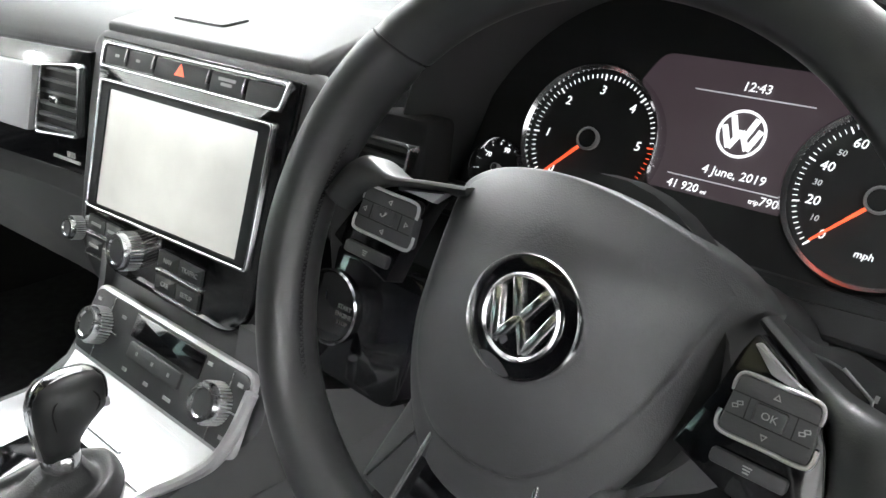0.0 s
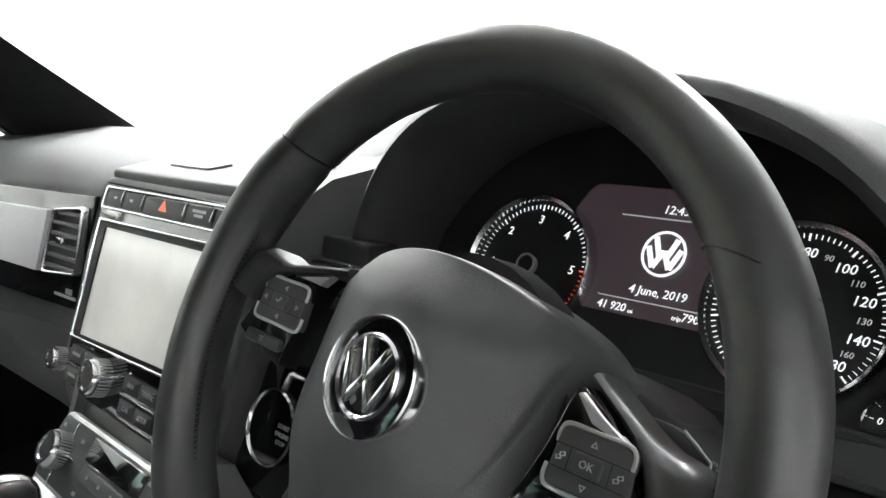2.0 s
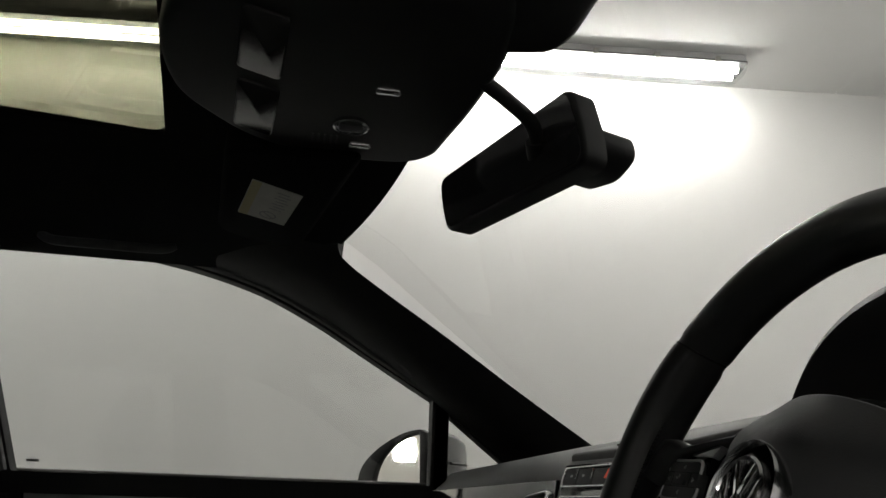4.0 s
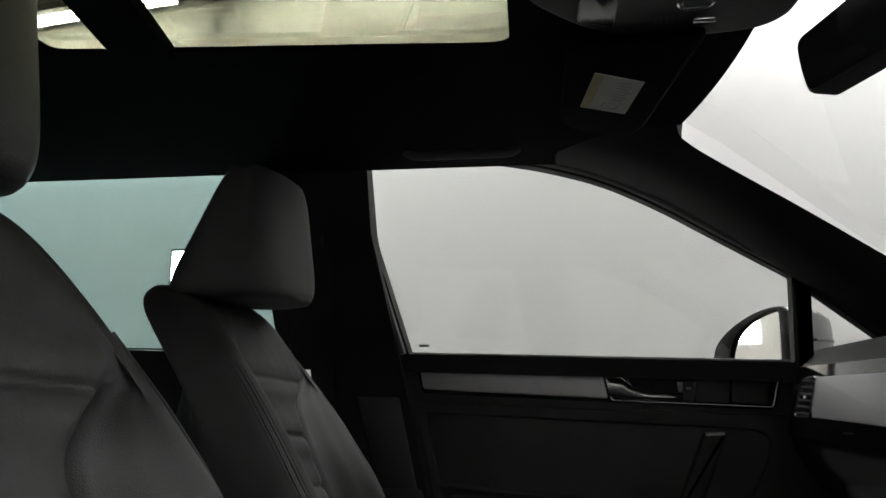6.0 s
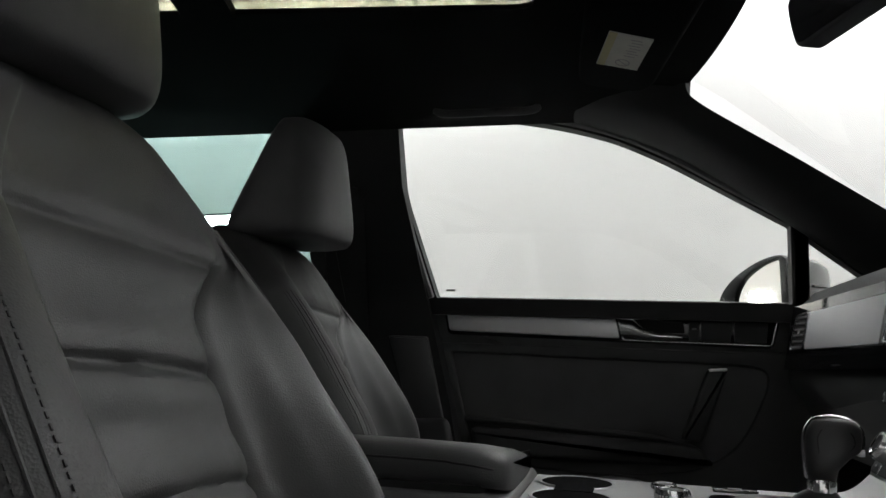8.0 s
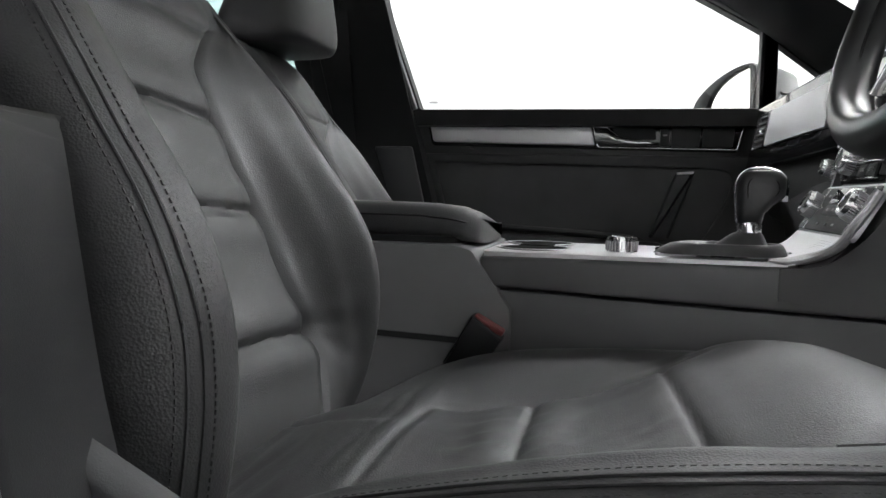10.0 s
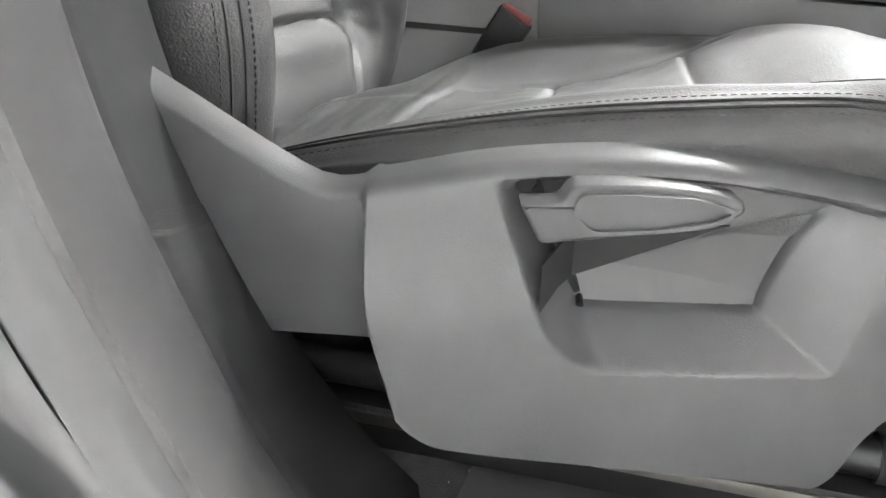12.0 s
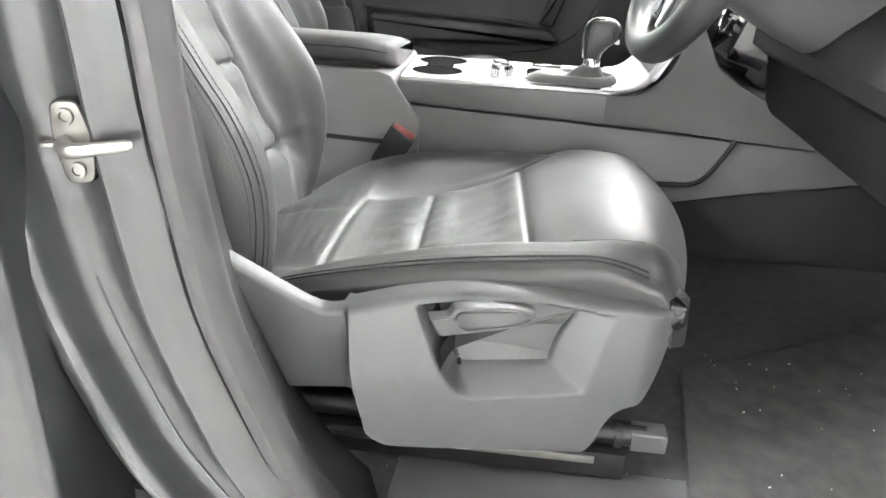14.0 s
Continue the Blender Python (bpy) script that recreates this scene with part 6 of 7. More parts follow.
wpart("knob_inlay", tube(spline([(GX + 0.0152, -0.060, 0.935), (GX + 0.0164, -0.061, 0.950), (GX + 0.0150, -0.054, 0.958), (GX + 0.0150, -0.036, 0.958), (GX + 0.0160, -0.0285, 0.950), (GX + 0.0152, -0.030, 0.940), (GX + 0.0150, -0.044, 0.934)], 5), 0.0006, 5), M_DARK, GEAR)
wpart("release_button", box((GX - 0.007, -0.023, 0.932), (GX + 0.007, -0.0165, 0.939), 0.002), M_SILVER, GEAR)

ARM = thing("armrest", (0, -0.6, 0.874), "black leather padded armrest on the console", "armrest")
al = []
for y, k, dz in ((-0.95, 1, 0), (-0.60, 1, 0), (-0.48, 1, 0), (-0.415, 0.99, -0.002), (-0.382, 0.95, -0.007), (-0.367, 0.86, -0.014), (-0.362, 0.70, -0.020)):
    w, h = 0.124 * k, 0.0245 * (0.35 + 0.65 * k) if k < 1 else 0.0245
    ring = [(0.006 + w * math.copysign(abs(math.cos(a)) ** 0.4, math.cos(a)), 0.901 + dz * 0.5 + h * math.copysign(abs(math.sin(a)) ** 0.55, math.sin(a))) for a in [2 * math.pi * j / 40 for j in range(40)]]
    al.append([(x, y, z + (0.13 * (x - 0.13) + 0.003 if z > 0.895 else 0.0)) for x, z in ring])
wpart("pad", loft(al), M_LEATHER, ARM, sharp=80)
wpart("seam", tube(spline([(0.1315, -0.9, 0.907), (0.1315, -0.48, 0.907), (0.1305, -0.415, 0.905), (0.124, -0.382, 0.901), (0.08, -0.366, 0.892), (-0.07, -0.366, 0.880), (-0.11, -0.382, 0.878)], 6), 0.0013, 6), M_DARK, ARM)
wpart("base_plate", slab(rounded([(-0.112, -0.95), (0.122, -0.95), (0.122, -0.385), (-0.112, -0.385)], 0.02), face_z(0), 0.872, 0.882), M_DARK, ARM)

BUCK = thing("seat_belt_buckle", (0.16, -0.37, 0.74), "black seat belt buckle with red release button", "belt buckle")
BM = axes((0.157, -0.360, 0.784), (0, 0.88, -0.48), (0, 0.48, 0.88))
wpart("buckle_body", slab(rounded([(-0.006, -0.055), (0.036, -0.050), (0.040, 0.006), (-0.004, 0.012)], 0.003), BM, -0.012, 0.010, 0.003), M_DARK, BUCK)
wpart("release_button", slab(rect(0.038, 0.007, 0.002, cx=0.018, cy=0.011), BM, -0.009, 0.007, 0.0015), M_REDPLAS, BUCK, "red release button")
wpart("stalk", slab([(0.0, -0.12), (0.03, -0.12), (0.03, -0.045), (0.0, -0.045)], BM, -0.006, 0.004), M_DARK, BUCK)

# ---- passenger door ----
DOOR = thing("passenger_door", (-0.87, -0.3, SILL), "closed black passenger door with silver trim strip", "car door")
wpart("door_panel", slab(rounded([(-0.715, 1.136), (0.16, 1.136), (0.20, 0.62), (-0.585, 0.62)], 0.01), face_x(-0.96), 0.0, 0.088, 0.012, 4), M_DOOR, DOOR)
recess = rounded([(-0.652, 1.013), (0.015, 1.004), (0.049, 0.994), (0.047, 0.955), (0.012, 0.874), (-0.024, 0.820), (-0.10, 0.775), (-0.28, 0.755), (-0.59, 0.765)], [0.004, 0.03, 0.03, 0.03, 0.05, 0.05, 0.05, 0.05, 0.02])
wpart("lower_panel", slab([(-0.70, 1.035), (0.17, 1.035), (0.19, 0.63), (-0.59, 0.63)], face_x(-0.876), 0.0, 0.020, 0.006, 3, hole=recess), M_DOOR, DOOR)
wpart("cloth_insert", slab(recess, face_x(-0.874), 0.0, 0.008), M_LEATHER, DOOR, "dark padded insert")
wpart("pocket_edge", tube(spline([(-0.860, -0.615, 0.862), (-0.857, -0.40, 0.854), (-0.857, -0.20, 0.843), (-0.862, -0.145, 0.832)], 6), 0.007, 8), M_DOOR, DOOR)
wpart("armrest_ledge", slab(rounded([(-0.60, 0.845), (-0.10, 0.832), (-0.06, 0.79), (-0.58, 0.78)], 0.02), face_x(-0.872), 0.0, 0.045, 0.015, 4), M_DOOR, DOOR)
wpart("trim_rim", slab(rounded([(-0.676, 1.113), (0.078, 1.112), (0.062, 1.043), (-0.664, 1.055)], 0.012), face_x(-0.874), 0.0, 0.005, 0.002), M_GLOSS, DOOR, "gloss black surround")
wpart("trim_strip", slab(rounded([(-0.668, 1.107), (-0.274, 1.104), (-0.262, 1.056), (-0.660, 1.064)], 0.008), face_x(-0.871), 0.0, 0.008, 0.003, 3), M_ALU, DOOR, "brushed aluminium strip")
wpart("handle_rim", slab(rounded([(-0.270, 1.107), (0.073, 1.107), (0.060, 1.048), (-0.258, 1.052)], 0.008), face_x(-0.870), 0.0, 0.006, 0.001, hole=rounded([(-0.267, 1.1045), (0.069, 1.1045), (0.057, 1.0505), (-0.255, 1.0545)], 0.007)), M_CHROME, DOOR)
hd = wpart("door_handle", loft([[Vector((x, y, z + h * math.sin(a))) + Vector((0.007 * math.cos(a), 0, 0)) for a in [2 * math.pi * j / 12 for j in range(12)]] for x, y, z, h in
                    ((-0.864, -0.262, 1.082, 0.020), (-0.862, -0.235, 1.080, 0.020), (-0.858, -0.215, 1.070, 0.013), (-0.855, -0.18, 1.064, 0.007), (-0.855, -0.14, 1.0625, 0.0055), (-0.857, -0.128, 1.062, 0.003))]), M_CHROME, DOOR, "satin chrome door handle")
wpart("handle_recess", slab(rounded([(-0.225, 1.100), (-0.125, 1.098), (-0.122, 1.072), (-0.205, 1.070)], 0.005), face_x(-0.870), 0.0, 0.0045), M_DARK, hd)
wpart("lock_switch", slab(rounded([(-0.113, 1.097), (-0.092, 1.097), (-0.092, 1.056), (-0.113, 1.056)], 0.003), face_x(-0.870), 0.0, 0.008, 0.002), M_DOOR, DOOR)
wpart("switch_mark", slab(rect(0.010, 0.004, cx=-0.1025, cy=1.082), face_x(-0.8625), 0.0, 0.001), M_GREYPRINT, DOOR)
for y0, y1 in ((-0.088, -0.022), (-0.018, 0.052)):
    wpart("cover_plate", slab(rounded([(y0, 1.099), (y1, 1.099), (y1 - 0.004, 1.055), (y0, 1.056)], 0.004), face_x(-0.870), 0.0, 0.0065, 0.002), M_DOOR, DOOR)
gh = wpart("pull_handle", slab(rounded([(-0.076, 0.993), (-0.033, 0.996), (-0.088, 0.838), (-0.132, 0.841)], 0.006), face_x(-0.874), 0.0, 0.030, 0.008, 3), M_DOOR, DOOR, "black pull handle")
wpart("handle_cap", slab(rounded([(-0.073, 0.9955), (-0.036, 0.9985), (-0.037, 0.9925), (-0.073, 0.9895)], 0.002), face_x(-0.846), -0.02, 0.0035, 0.001), M_SILVER, gh)
wpart("belt_seal", tube([(-0.862, -0.70, 1.138), (-0.862, 0.10, 1.138)], 0.006, 8), M_RUBBER, DOOR)
wpart("window_label", slab(rect(0.022, 0.005, cx=-0.655, cy=1.158), face_x(-0.8415), 0.0, 0.0006), M_GREYPRINT, DOOR)

# ---- passenger door mirror ----
MIR = thing("door_mirror", (-0.95, 0.08, 1.12), "dark grey door mirror outside the passenger window", "door mirror")
MM = axes((-0.990, 0.036, 1.192), (0.77, 0.64, 0), (0, 0, 1))


def mirror_shape(k=1.0):
    """Outline of the housing: a flat foot, an arched top and a straight inner side."""
    pts = spline([(-0.092, -0.075, 0), (-0.084, -0.022, 0), (-0.042, 0.019, 0), (0.022, 0.051, 0), (0.080, 0.064, 0), (0.106, 0.058, 0), (0.114, 0.034, 0), (0.118, -0.075, 0)], 5)
    return [(0.03 + (p.x - 0.03) * k, -0.01 + (p.y + 0.01) * k) for p in pts]


glass_shape = [(p.x, p.y) for p in spline([(-0.044, -0.068, 0), (-0.034, -0.021, 0), (-0.009, 0.014, 0), (0.034, 0.040, 0), (0.078, 0.053, 0), (0.088, 0.050, 0), (0.091, 0.036, 0), (0.095, -0.068, 0)], 5)]
wpart("mirror_housing", loft([[MM @ Vector((x, y, z)) for x, y in mirror_shape(k)] for z, k in ((0.004, 0.985), (-0.008, 1.0), (-0.06, 1.0), (-0.105, 0.94), (-0.140, 0.82), (-0.168, 0.62), (-0.184, 0.36), (-0.190, 0.10))]), M_PAINT, MIR, "grey painted housing", sharp=60)
wpart("indicator_lens", tube([MM @ Vector((x, -0.004, z)) for x, z in ((0.117, -0.062), (0.114, -0.100), (0.104, -0.130), (0.088, -0.155), (0.060, -0.176))], 0.006, 8, flat=0.5), M_HARD, MIR, "grey indicator lens")
wpart("mirror_rim", slab(mirror_shape(0.985), MM, -0.006, 0.014, 0.004, hole=glass_shape), M_DARK, MIR)
wpart("mirror_glass", slab([(0.026 + (x - 0.026) * 1.01, y) for x, y in glass_shape], MM, 0.001, 0.005), M_MIRROR, MIR, "mirror glass")
wpart("mirror_foot", slab(rounded([(-0.95, 1.115), (-0.84, 1.10), (-0.84, 1.15), (-0.95, 1.16)], 0.01), face_y(0.13), -0.03, 0.02, 0.01), M_DARK, MIR)
BON = thing("bonnet_wing", (-0.9, 0.6, 1.1), "grey painted front wing beyond the quarter window", "car wing")
wpart("wing_panel", loft([[(-0.97, y, 0.7), (-0.975, y, 1.02), (-0.95, y, 1.08 + dz), (-0.90, y, 1.115 + dz), (-0.82, y, 1.13 + dz), (-0.60, y, 1.14 + dz), (-0.60, y, 0.7)] for y, dz in ((0.30, 0.03), (0.5, 0.02), (0.9, 0.0), (1.3, -0.06))]), M_PAINT, BON, sharp=60)

# ---- driver side pillar, seals and striker ----
def y_edge(z):
    zs = [0.40, 0.48, 0.53, 0.60, 0.677, 0.75, 0.823, 0.90, 0.961, 1.043, 1.3, 1.65]
    ys = [0.35, 0.02, -0.14, -0.262, -0.328, -0.362, -0.388, -0.403, -0.412, -0.420, -0.455, -0.51]
    k = min(max(int(np.searchsorted(zs, z)) - 1, 0), len(zs) - 2)
    sl = [(ys[min(i + 1, len(ys) - 1)] - ys[max(i - 1, 0)]) / (zs[min(i + 1, len(zs) - 1)] - zs[max(i - 1, 0)]) for i in (k, k + 1)]
    h = zs[k + 1] - zs[k]
    t = (z - zs[k]) / h
    return (2 * t ** 3 - 3 * t * t + 1) * ys[k] + (t ** 3 - 2 * t * t + t) * h * sl[0] + (3 * t * t - 2 * t ** 3) * ys[k + 1] + (t ** 3 - t * t) * h * sl[1]


ZS = [0.42 + 0.0125 * i for i in range(99)]


def pillar_strip(name, cols, material, label):
    def dent(dy, z):
        # a small pressed dimple and a crease at the height of the striker
        return -0.0045 * math.exp(-((dy + 0.006) / 0.0075) ** 2 - ((z - 0.910) / 0.010) ** 2) - 0.0016 * bump1(z, 0.955, 0.006) * smoothstep(-0.12, -0.10, dy)
    return structure(put(name, loft([[(x + (dent(dy, z) if material is M_PAINT else 0.0), y_edge(z) + dy, z) for x, dy in cols] for z in ZS]), material, sharp=40), label, "pillar")


pillar_strip("pillar_driver_body", [(0.80, 0.0), (0.846, 0.0045), (0.8535, -0.001), (0.8565, -0.016), (0.860, -0.022), (0.865, -0.0255), (0.868, -0.0285), (0.866, -0.032), (0.858, -0.0355), (0.846, -0.041), (0.837, -0.050), (0.834, -0.064), (0.836, -0.078), (0.845, -0.088), (0.862, -0.0935), (0.871, -0.096), (0.875, -0.0995), (0.8755, -0.1035), (0.873, -0.109), (0.866, -0.119), (0.854, -0.132), (0.838, -0.146), (0.822, -0.158), (0.805, -0.168), (0.79, -0.172)], M_PAINT, "grey painted centre pillar of the open door frame")
pillar_strip("pillar_driver_seal", [(0.830, 0.022), (0.836, 0.0270), (0.843, 0.0315), (0.856, 0.0340), (0.866, 0.031), (0.8715, 0.024), (0.870, 0.015), (0.862, 0.007), (0.850, 0.0015), (0.832, 0.001)], M_RUBBER, "soft black rubber door seal")


def slant(x, z):
    return z + 0.35 * (x - 0.838) * max(0.0, 1 - abs(z - 0.79) / 0.13)


def pillar_trim(name, rows, cols, material, label):
    return structure(put(name, loft([[(x, y_edge(slant(x, z)) - 0.02 + (dy + 0.02) * k, slant(x, z)) for x, dy in cols] for z, k in rows]), material, sharp=50), label, "trim")


TRIM = [(0.725, -0.050), (0.727, -0.024), (0.735, -0.014), (0.80, 0.011), (0.824, 0.0225), (0.832, 0.0240), (0.836, 0.021), (0.830, -0.004)]
pillar_trim("trim_pillar_lower", [(z, 1.0) for z in [0.42 + 0.02 * i for i in range(19)]] + [(0.784, 1.0), (0.7865, 1.03), (0.7885, 1.02), (0.7895, 0.94)], TRIM, M_TRIM, "dark grey plastic pillar foot and sill trim")
pillar_trim("trim_pillar_middle", [(0.792, 0.97), (0.80, 0.97), (0.82, 0.97), (0.84, 0.97), (0.86, 0.97), (0.88, 0.96), (0.90, 0.95), (0.92, 0.93), (0.935, 0.92), (0.950, 0.82), (0.958, 0.6), (0.961, 0.3)], TRIM, M_TRIM, "dark grey plastic trim on the centre pillar")
structure(put("trim_pillar_joint", loft([[(x - 0.003, y_edge(slant(x, z)) - 0.02 + (dy + 0.02) * 0.95, slant(x, z)) for x, dy in TRIM] for z in (0.786, 0.795)]), M_DARK, sharp=50), "dark joint between the pillar trims", "trim")
pillar_trim("trim_pillar_upper", [(z, 1.0) for z in [0.94 + 0.02 * i for i in range(36)]], [(0.79, -0.05), (0.80, -0.01), (0.822, 0.0215), (0.832, 0.0240), (0.836, 0.021), (0.830, -0.02)], M_TRIM, "black plastic upper trim on the centre pillar")
structure(put("trim_sill", loft([[(0.70, y, 0.60), (0.78, y, 0.615), (0.84, y, 0.600), (0.86, y, 0.56), (0.86, y, 0.48), (0.70, y, 0.48)] for y in (-0.25, 0.0, 0.3, 0.66)]), M_HARD, sharp=40), "dark plastic sill cover", "trim")

structure(put("door_rear_edge", slab(rounded([(-1.3, 0.44), (-0.480, 0.44), (-0.489, 0.75), (-0.500, 0.95), (-0.53, 1.12), (-1.3, 1.12)], 0.01), face_x(0.80), 0.0, 0.105, 0.010, 4), M_PAINT), "grey painted edge of the rear door behind the pillar", "car door")
structure(put("trim_paint_seam", tube([(0.8372, y_edge(z) - 0.078, z) for z in [0.50 + 0.0125 * i for i in range(28)]], 0.0011, 6), M_PAINT), "thin raised seam line in the painted pillar", "trim")

STRK = thing("door_striker", (0.845, -0.466, 0.945), "zinc plated door striker bolted to the pillar", "striker")
SM = axes((0.846, -0.466, 0.945), (-0.13, 0.99, 0.1), (0.02, -0.12, 1))
plate = rounded([(-0.009, -0.029), (0.009, -0.029), (0.013, -0.008), (0.013, 0.008), (0.009, 0.029), (-0.009, 0.029), (-0.012, 0.008), (-0.012, -0.008)], 0.007)
wpart("plate", slab(plate, SM, -0.006, 0.0035, 0.001), M_ZINC, STRK)
wpart("gasket", slab([(x * 1.06 - 0.001, y * 1.05) for x, y in plate], SM, -0.008, 0.0005), M_DARK, STRK)
wpart("bar", tube([SM @ Vector(p) for p in ((-0.006, 0.0, 0.002), (-0.003, 0.0, 0.012), (0.004, 0.0, 0.023), (0.016, 0.001, 0.0275), (0.046, 0.003, 0.0285), (0.050, 0.003, 0.027))], [0.0060, 0.0060, 0.0058, 0.0052, 0.0042, 0.0030], 12), M_STEEL, STRK)
for y in (-0.019, 0.019):
    sc = wpart("screw", lathe([(0.0005, 0.002), (0.0058, 0.002), (0.0056, 0.0055), (0.0036, 0.0058), (0.0034, 0.004), (0.0005, 0.004)], SM @ pose(0.0, y, 0.001), 20), M_ZINC, STRK)
wpart("catch", slab(rect(0.010, 0.003, 0.001, cx=-0.017), SM, -0.004, 0.006, 0.001), M_STEEL, STRK)

# ---- overhead ----
VIS = thing("sun_visor", (-0.30, -0.25, 1.53), "black folded sun visor with warning label", "sun visor")
vo = rounded([(-0.10, -0.300), (-0.085, -0.137), (-0.44, -0.200), (-0.475, -0.225), (-0.425, -0.31), (-0.395, -0.330)][::-1], [0.02, 0.02, 0.02, 0.02, 0.02, 0.02])
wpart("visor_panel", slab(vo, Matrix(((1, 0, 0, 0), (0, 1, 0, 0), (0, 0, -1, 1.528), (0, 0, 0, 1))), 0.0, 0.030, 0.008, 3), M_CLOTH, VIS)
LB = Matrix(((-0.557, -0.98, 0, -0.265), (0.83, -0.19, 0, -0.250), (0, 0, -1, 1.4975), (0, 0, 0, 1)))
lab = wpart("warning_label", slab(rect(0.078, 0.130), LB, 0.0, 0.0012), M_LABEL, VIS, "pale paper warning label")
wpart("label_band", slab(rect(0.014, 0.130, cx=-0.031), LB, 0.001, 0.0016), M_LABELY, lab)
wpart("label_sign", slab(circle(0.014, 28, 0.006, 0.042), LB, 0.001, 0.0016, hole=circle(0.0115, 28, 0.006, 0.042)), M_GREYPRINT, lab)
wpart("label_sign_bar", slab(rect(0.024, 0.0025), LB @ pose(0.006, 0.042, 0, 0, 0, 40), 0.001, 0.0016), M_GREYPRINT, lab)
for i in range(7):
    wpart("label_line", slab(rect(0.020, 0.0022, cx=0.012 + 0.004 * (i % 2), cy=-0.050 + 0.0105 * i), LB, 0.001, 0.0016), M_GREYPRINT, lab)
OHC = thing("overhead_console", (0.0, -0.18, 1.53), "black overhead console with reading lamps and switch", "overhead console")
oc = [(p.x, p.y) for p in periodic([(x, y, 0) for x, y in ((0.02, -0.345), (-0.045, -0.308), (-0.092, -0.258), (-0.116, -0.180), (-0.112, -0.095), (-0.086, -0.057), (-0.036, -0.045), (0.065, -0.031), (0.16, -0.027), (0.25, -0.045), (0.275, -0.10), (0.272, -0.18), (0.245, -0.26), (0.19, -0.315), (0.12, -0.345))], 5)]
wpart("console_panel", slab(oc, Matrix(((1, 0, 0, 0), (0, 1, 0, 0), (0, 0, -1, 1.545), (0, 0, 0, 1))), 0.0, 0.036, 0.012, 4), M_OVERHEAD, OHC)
wpart("mirror_pod", slab(rounded([(0.145, -0.06), (0.270, -0.06), (0.268, 0.024), (0.190, 0.022), (0.166, 0.010)], 0.010), Matrix(((1, 0, 0, 0), (0, 1, 0, 0), (0, 0, -1, 1.545), (0, 0, 0, 1))), 0.0, 0.034, 0.010, 3), M_OVERHEAD, OHC)
DN = Matrix(((1, 0, 0, 0), (0, 1, 0, 0), (0, 0, -1, 1.509), (0, 0, 0, 1)))
for lens in ([(0.058, -0.278), (0.042, -0.236), (-0.066, -0.246), (-0.044, -0.288)], [(0.185, -0.268), (0.172, -0.226), (0.064, -0.236), (0.082, -0.278)]):
    wpart("reading_lamp", slab(rounded(lens[::-1], 0.008), DN, -0.004, 0.003, 0.001), M_LENS, OHC, "frosted reading lamp lens")
rs = wpart("roof_switch", lathe([(0.020, -0.002), (0.020, 0.004), (0.0175, 0.005), (0.017, 0.002), (0.0005, 0.003)], DN @ pose(-0.017, -0.159, 0), 28), M_CHROME, OHC, "round roof switch")
wpart("switch_bar", slab(rect(0.006, 0.026, 0.002, cx=-0.017, cy=-0.159), DN, 0.002, 0.009, 0.002), M_HARD, rs)
for x, y in ((-0.065, -0.145), (0.069, -0.129)):
    wpart("sensor", slab(rect(0.012, 0.026, 0.005, cx=x, cy=y), DN, -0.001, 0.004, 0.002), M_CHROME, OHC)
for i in range(5):
    wpart("grille_slot", slab(rect(0.022, 0.0025, cx=-0.060, cy=-0.200 + 0.007 * i), DN, -0.002, 0.0012), M_SOFT, OHC)
RV = thing("rear_view_mirror", (0.02, 0.0, 1.45), "black rear-view mirror on a stalk under the roof", "mirror")
RM = axes((-0.117, -0.029, 1.440), (0.94, 0.342, 0), (0, 0, 1))
mo = rounded([(0.000, -0.012), (0.256, -0.010), (0.250, 0.030), (0.234, 0.082), (-0.020, 0.066), (-0.014, 0.030)], 0.016, 5)
wpart("mirror_body", slab(mo, RM @ pose(0, 0, 0), -0.030, 0.0, 0.006, 3), M_DARK, RV)
k_ = len(mo)
cxm, cym = sum(p[0] for p in mo) / k_, sum(p[1] for p in mo) / k_
wpart("mirror_face", slab([(cxm + (x - cxm) * 0.965, cym + (y - cym) * 0.90) for x, y in mo], RM, -0.002, 0.0008), M_DARKMIRROR, RV, "dark dimming mirror glass")
wpart("sensor_pod", slab(rounded([(0.165, 0.008), (0.215, 0.002), (0.245, 0.018), (0.238, 0.046), (0.17, 0.046)], 0.012), RM @ pose(0, 0, -0.06), -0.02, 0.03, 0.008, 3), M_DARK, RV)
wpart("stem", tube(spline([(0.052, 0.034, 1.478), (0.070, 0.022, 1.491), (0.085, -0.005, 1.503), (0.099, -0.040, 1.517)], 5), 0.008, 12), M_DARK, RV)
wpart("stem_joint", tube([(0.040, 0.040, 1.466), (0.054, 0.033, 1.480)], 0.013, 12), M_DARK, RV)
GR = thing("grab_handle", (-0.62, -0.55, 1.53), "black folded grab handle on the headlining", "grab handle")
wpart("handle_bar", tube(spline([(-0.66, -0.66, 1.543), (-0.655, -0.635, 1.532), (-0.65, -0.55, 1.530), (-0.655, -0.455, 1.532), (-0.66, -0.43, 1.543)], 5), 0.009, 10), M_SOFT, GR)
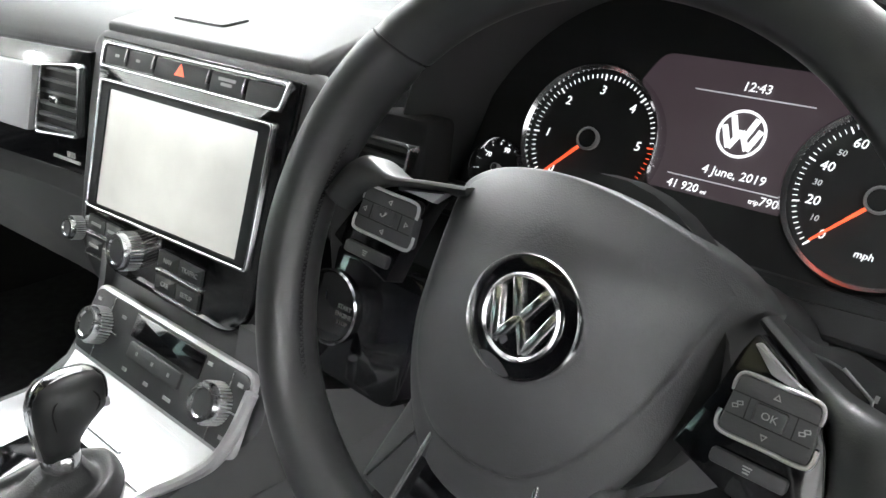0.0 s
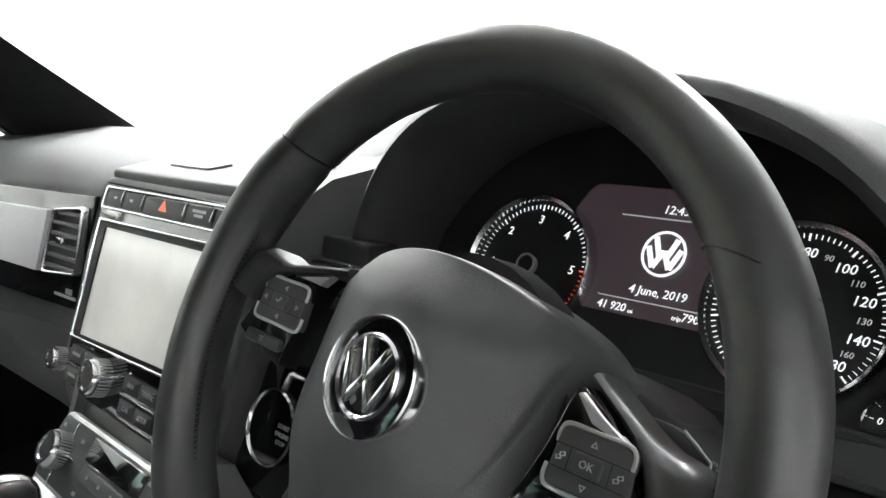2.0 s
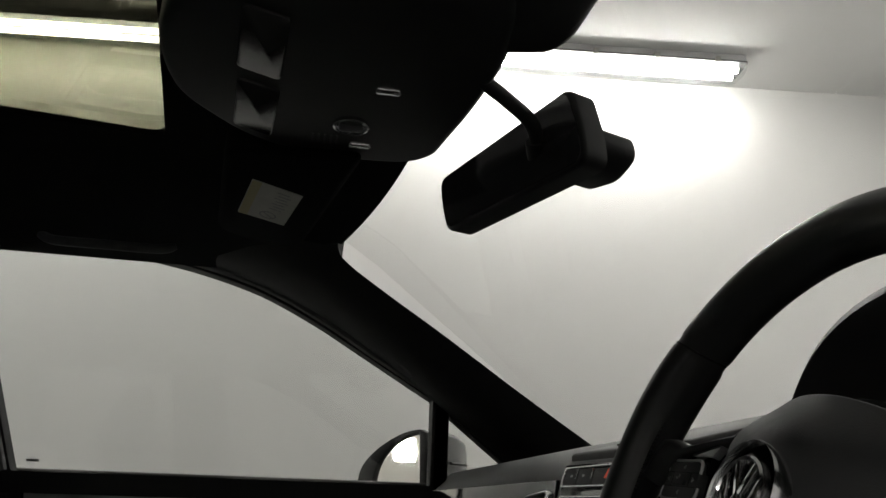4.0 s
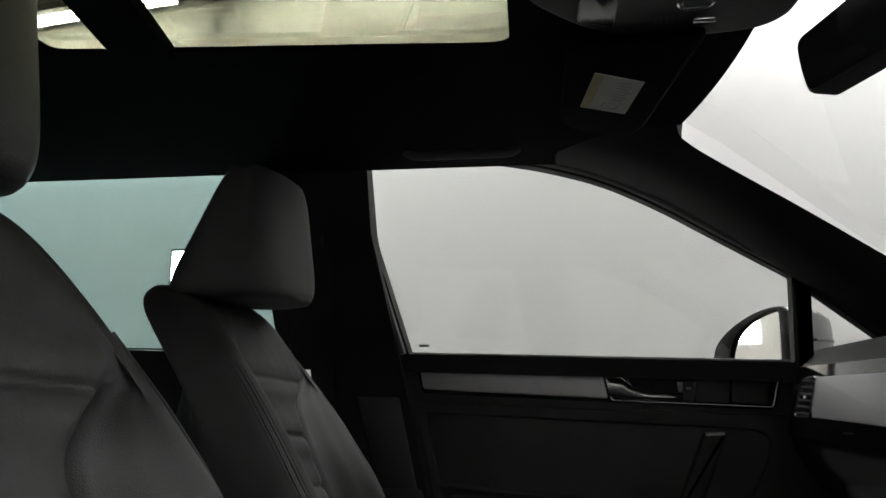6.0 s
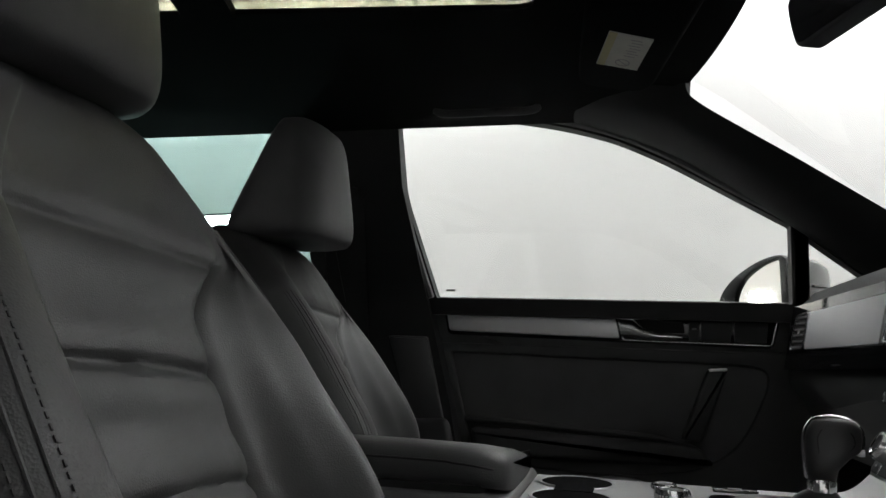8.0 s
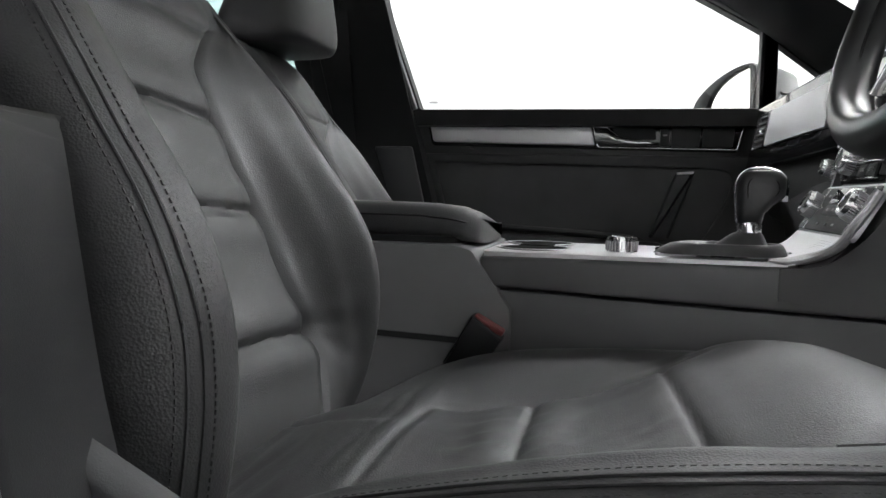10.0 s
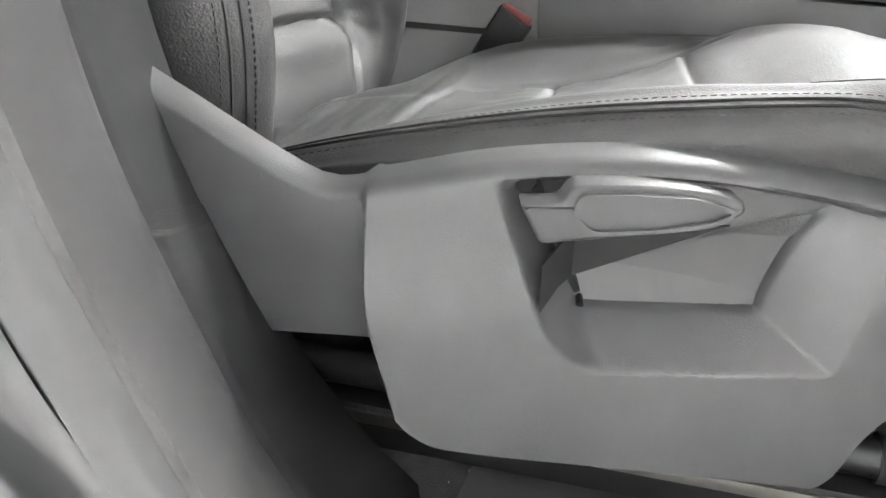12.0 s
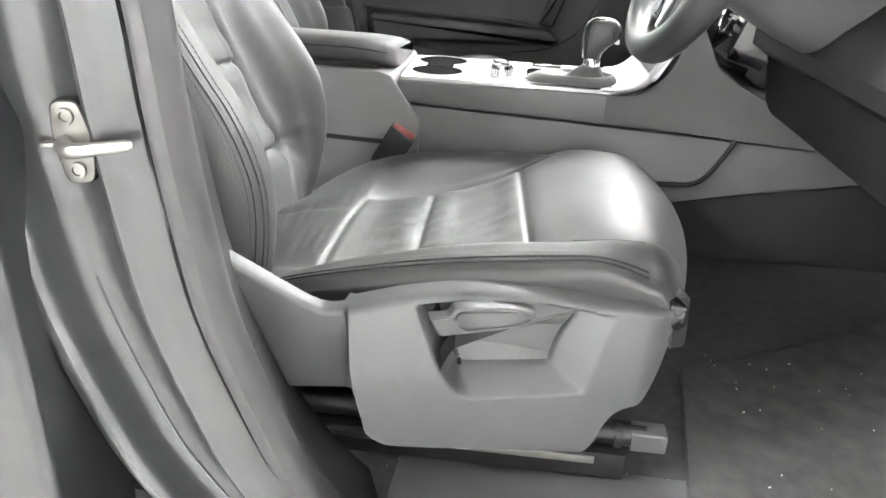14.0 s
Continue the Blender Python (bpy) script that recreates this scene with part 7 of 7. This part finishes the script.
# speck on the windscreen edge and pillar fixings
structure(put("trim_belt_guide", box((-0.815, -0.93, 1.30), (-0.775, -0.88, 1.40), 0.012), M_DARK), "black belt guide on the pillar", "belt guide")
BELT = thing("seat_belt", (-0.79, -0.88, 0.62), "black webbing seat belt along the pillar", "seat belt")
wpart("webbing", slab([(-0.905, 1.37), (-0.860, 1.37), (-0.80, 0.66), (-0.845, 0.66)], face_x(-0.776), 0.0, 0.0015), M_DARK, BELT)
wpart("belt_end", box((-0.79, -0.86, 0.62), (-0.765, -0.79, 0.68), 0.006), M_HARD, BELT)

# ---- footwell ----
MATF = thing("floor_mat", (0.45, 0.3, SILL), "dark pile floor mat in the driver footwell with crumbs", "floor mat")
wpart("mat_pad", slab([(p.x, p.y) for p in spline([(0.735, 0.030, 0), (0.630, 0.045, 0), (0.545, 0.057, 0), (0.497, 0.066, 0), (0.474, 0.095, 0), (0.448, 0.155, 0), (0.408, 0.232, 0), (0.352, 0.318, 0), (0.300, 0.395, 0), (0.285, 0.47, 0)], 5)] + [(0.30, 0.58), (0.70, 0.58), (0.745, 0.30)], face_z(SILL), 0.0, 0.010, 0.004), M_MAT, MATF)
bm = bmesh.new()
rnd = random.Random(4)
for i in range(40):
    x = rnd.uniform(0.46, 0.72)
    y = rnd.uniform(0.08, 0.5)
    s_ = rnd.uniform(0.0003, 0.0011)
    add_slab(bm, rect(s_ * rnd.uniform(1, 2.4), s_), pose(x, y, SILL + 0.010, 0, 0, rnd.uniform(0, 180)), 0.0, 0.001)
tagged(put("mat_crumbs", bm, M_LABEL), "small pale crumbs scattered on the floor mat", "crumbs", kind="stuff")
bm = bmesh.new()
for i in range(60):
    x, y = rnd.uniform(0.70, 0.79), rnd.uniform(-0.30, 0.03)
    s_ = rnd.uniform(0.0003, 0.0007)
    add_slab(bm, rect(s_ * 1.6, s_), pose(x, y, SILL, 0, 0, rnd.uniform(0, 180)), 0.0, 0.0012)
tagged(put("carpet_crumbs", bm, M_LABEL), "small pale crumbs on the carpet edge", "crumbs", kind="stuff")
PED = thing("brake_pedal", (0.46, 0.50, 0.78), "black rubber brake pedal on a steel arm", "pedal")
wpart("pedal_pad", slab(rect(0.10, 0.06, 0.008), axes((0.46, 0.48, 0.76), (1, 0, 0), (0, 0.35, 1)), -0.008, 0.006, 0.003), M_RUBBER, PED)
wpart("pedal_arm", tube([(0.46, 0.49, 0.77), (0.46, 0.53, 0.86), (0.46, 0.50, 0.98)], 0.008, 8), M_BLACKSTEEL, PED)
ACC = thing("accelerator_pedal", (0.60, 0.45, SILL), "black plastic accelerator pedal on the floor", "pedal")
wpart("pedal_pad", slab(rect(0.055, 0.17, 0.01), axes((0.60, 0.50, 0.71), (1, 0, 0), (0, 0.5, 1)), -0.008, 0.008, 0.003), M_RUBBER, ACC)
UCOV = thing("under_dash_cover", (0.47, 0.3, 0.85), "dark plastic cover under the dashboard", "cover")
wpart("cover_panel", slab(rounded([(0.16, 0.20), (0.80, 0.20), (0.80, 0.62), (0.16, 0.62)], 0.02), axes((0, 0, 0.895), (1, 0, 0), (0, 1, 0.1)), 0.0, 0.02, 0.005), M_DARK, UCOV)
def wall_lamp(x, y, z, turn, label):
    """A lit rectangular panel on a wall; x, y in the room's own frame."""
    m = ROOM @ pose(x, y, z, 0, 0, turn)
    e = thing("wall_lamp", (0, 0, 0), label, "lamp", turn=m)
    part("lamp_case", box((0.0, -0.10, -0.105), (0.03, 0.10, 0.105), 0.006), M_HARD, e)
    part("lamp_panel", box((0.028, -0.085, -0.09), (0.034, 0.085, 0.09)), M_TUBE, e, "lit white panel")


wall_lamp(0.0, -4.92, 1.557, 0, "bright lit rectangular lamp on the white wall")
wall_lamp(1.82, -7.7, 1.49, 90, "bright lit rectangular lamp on the white rear wall")
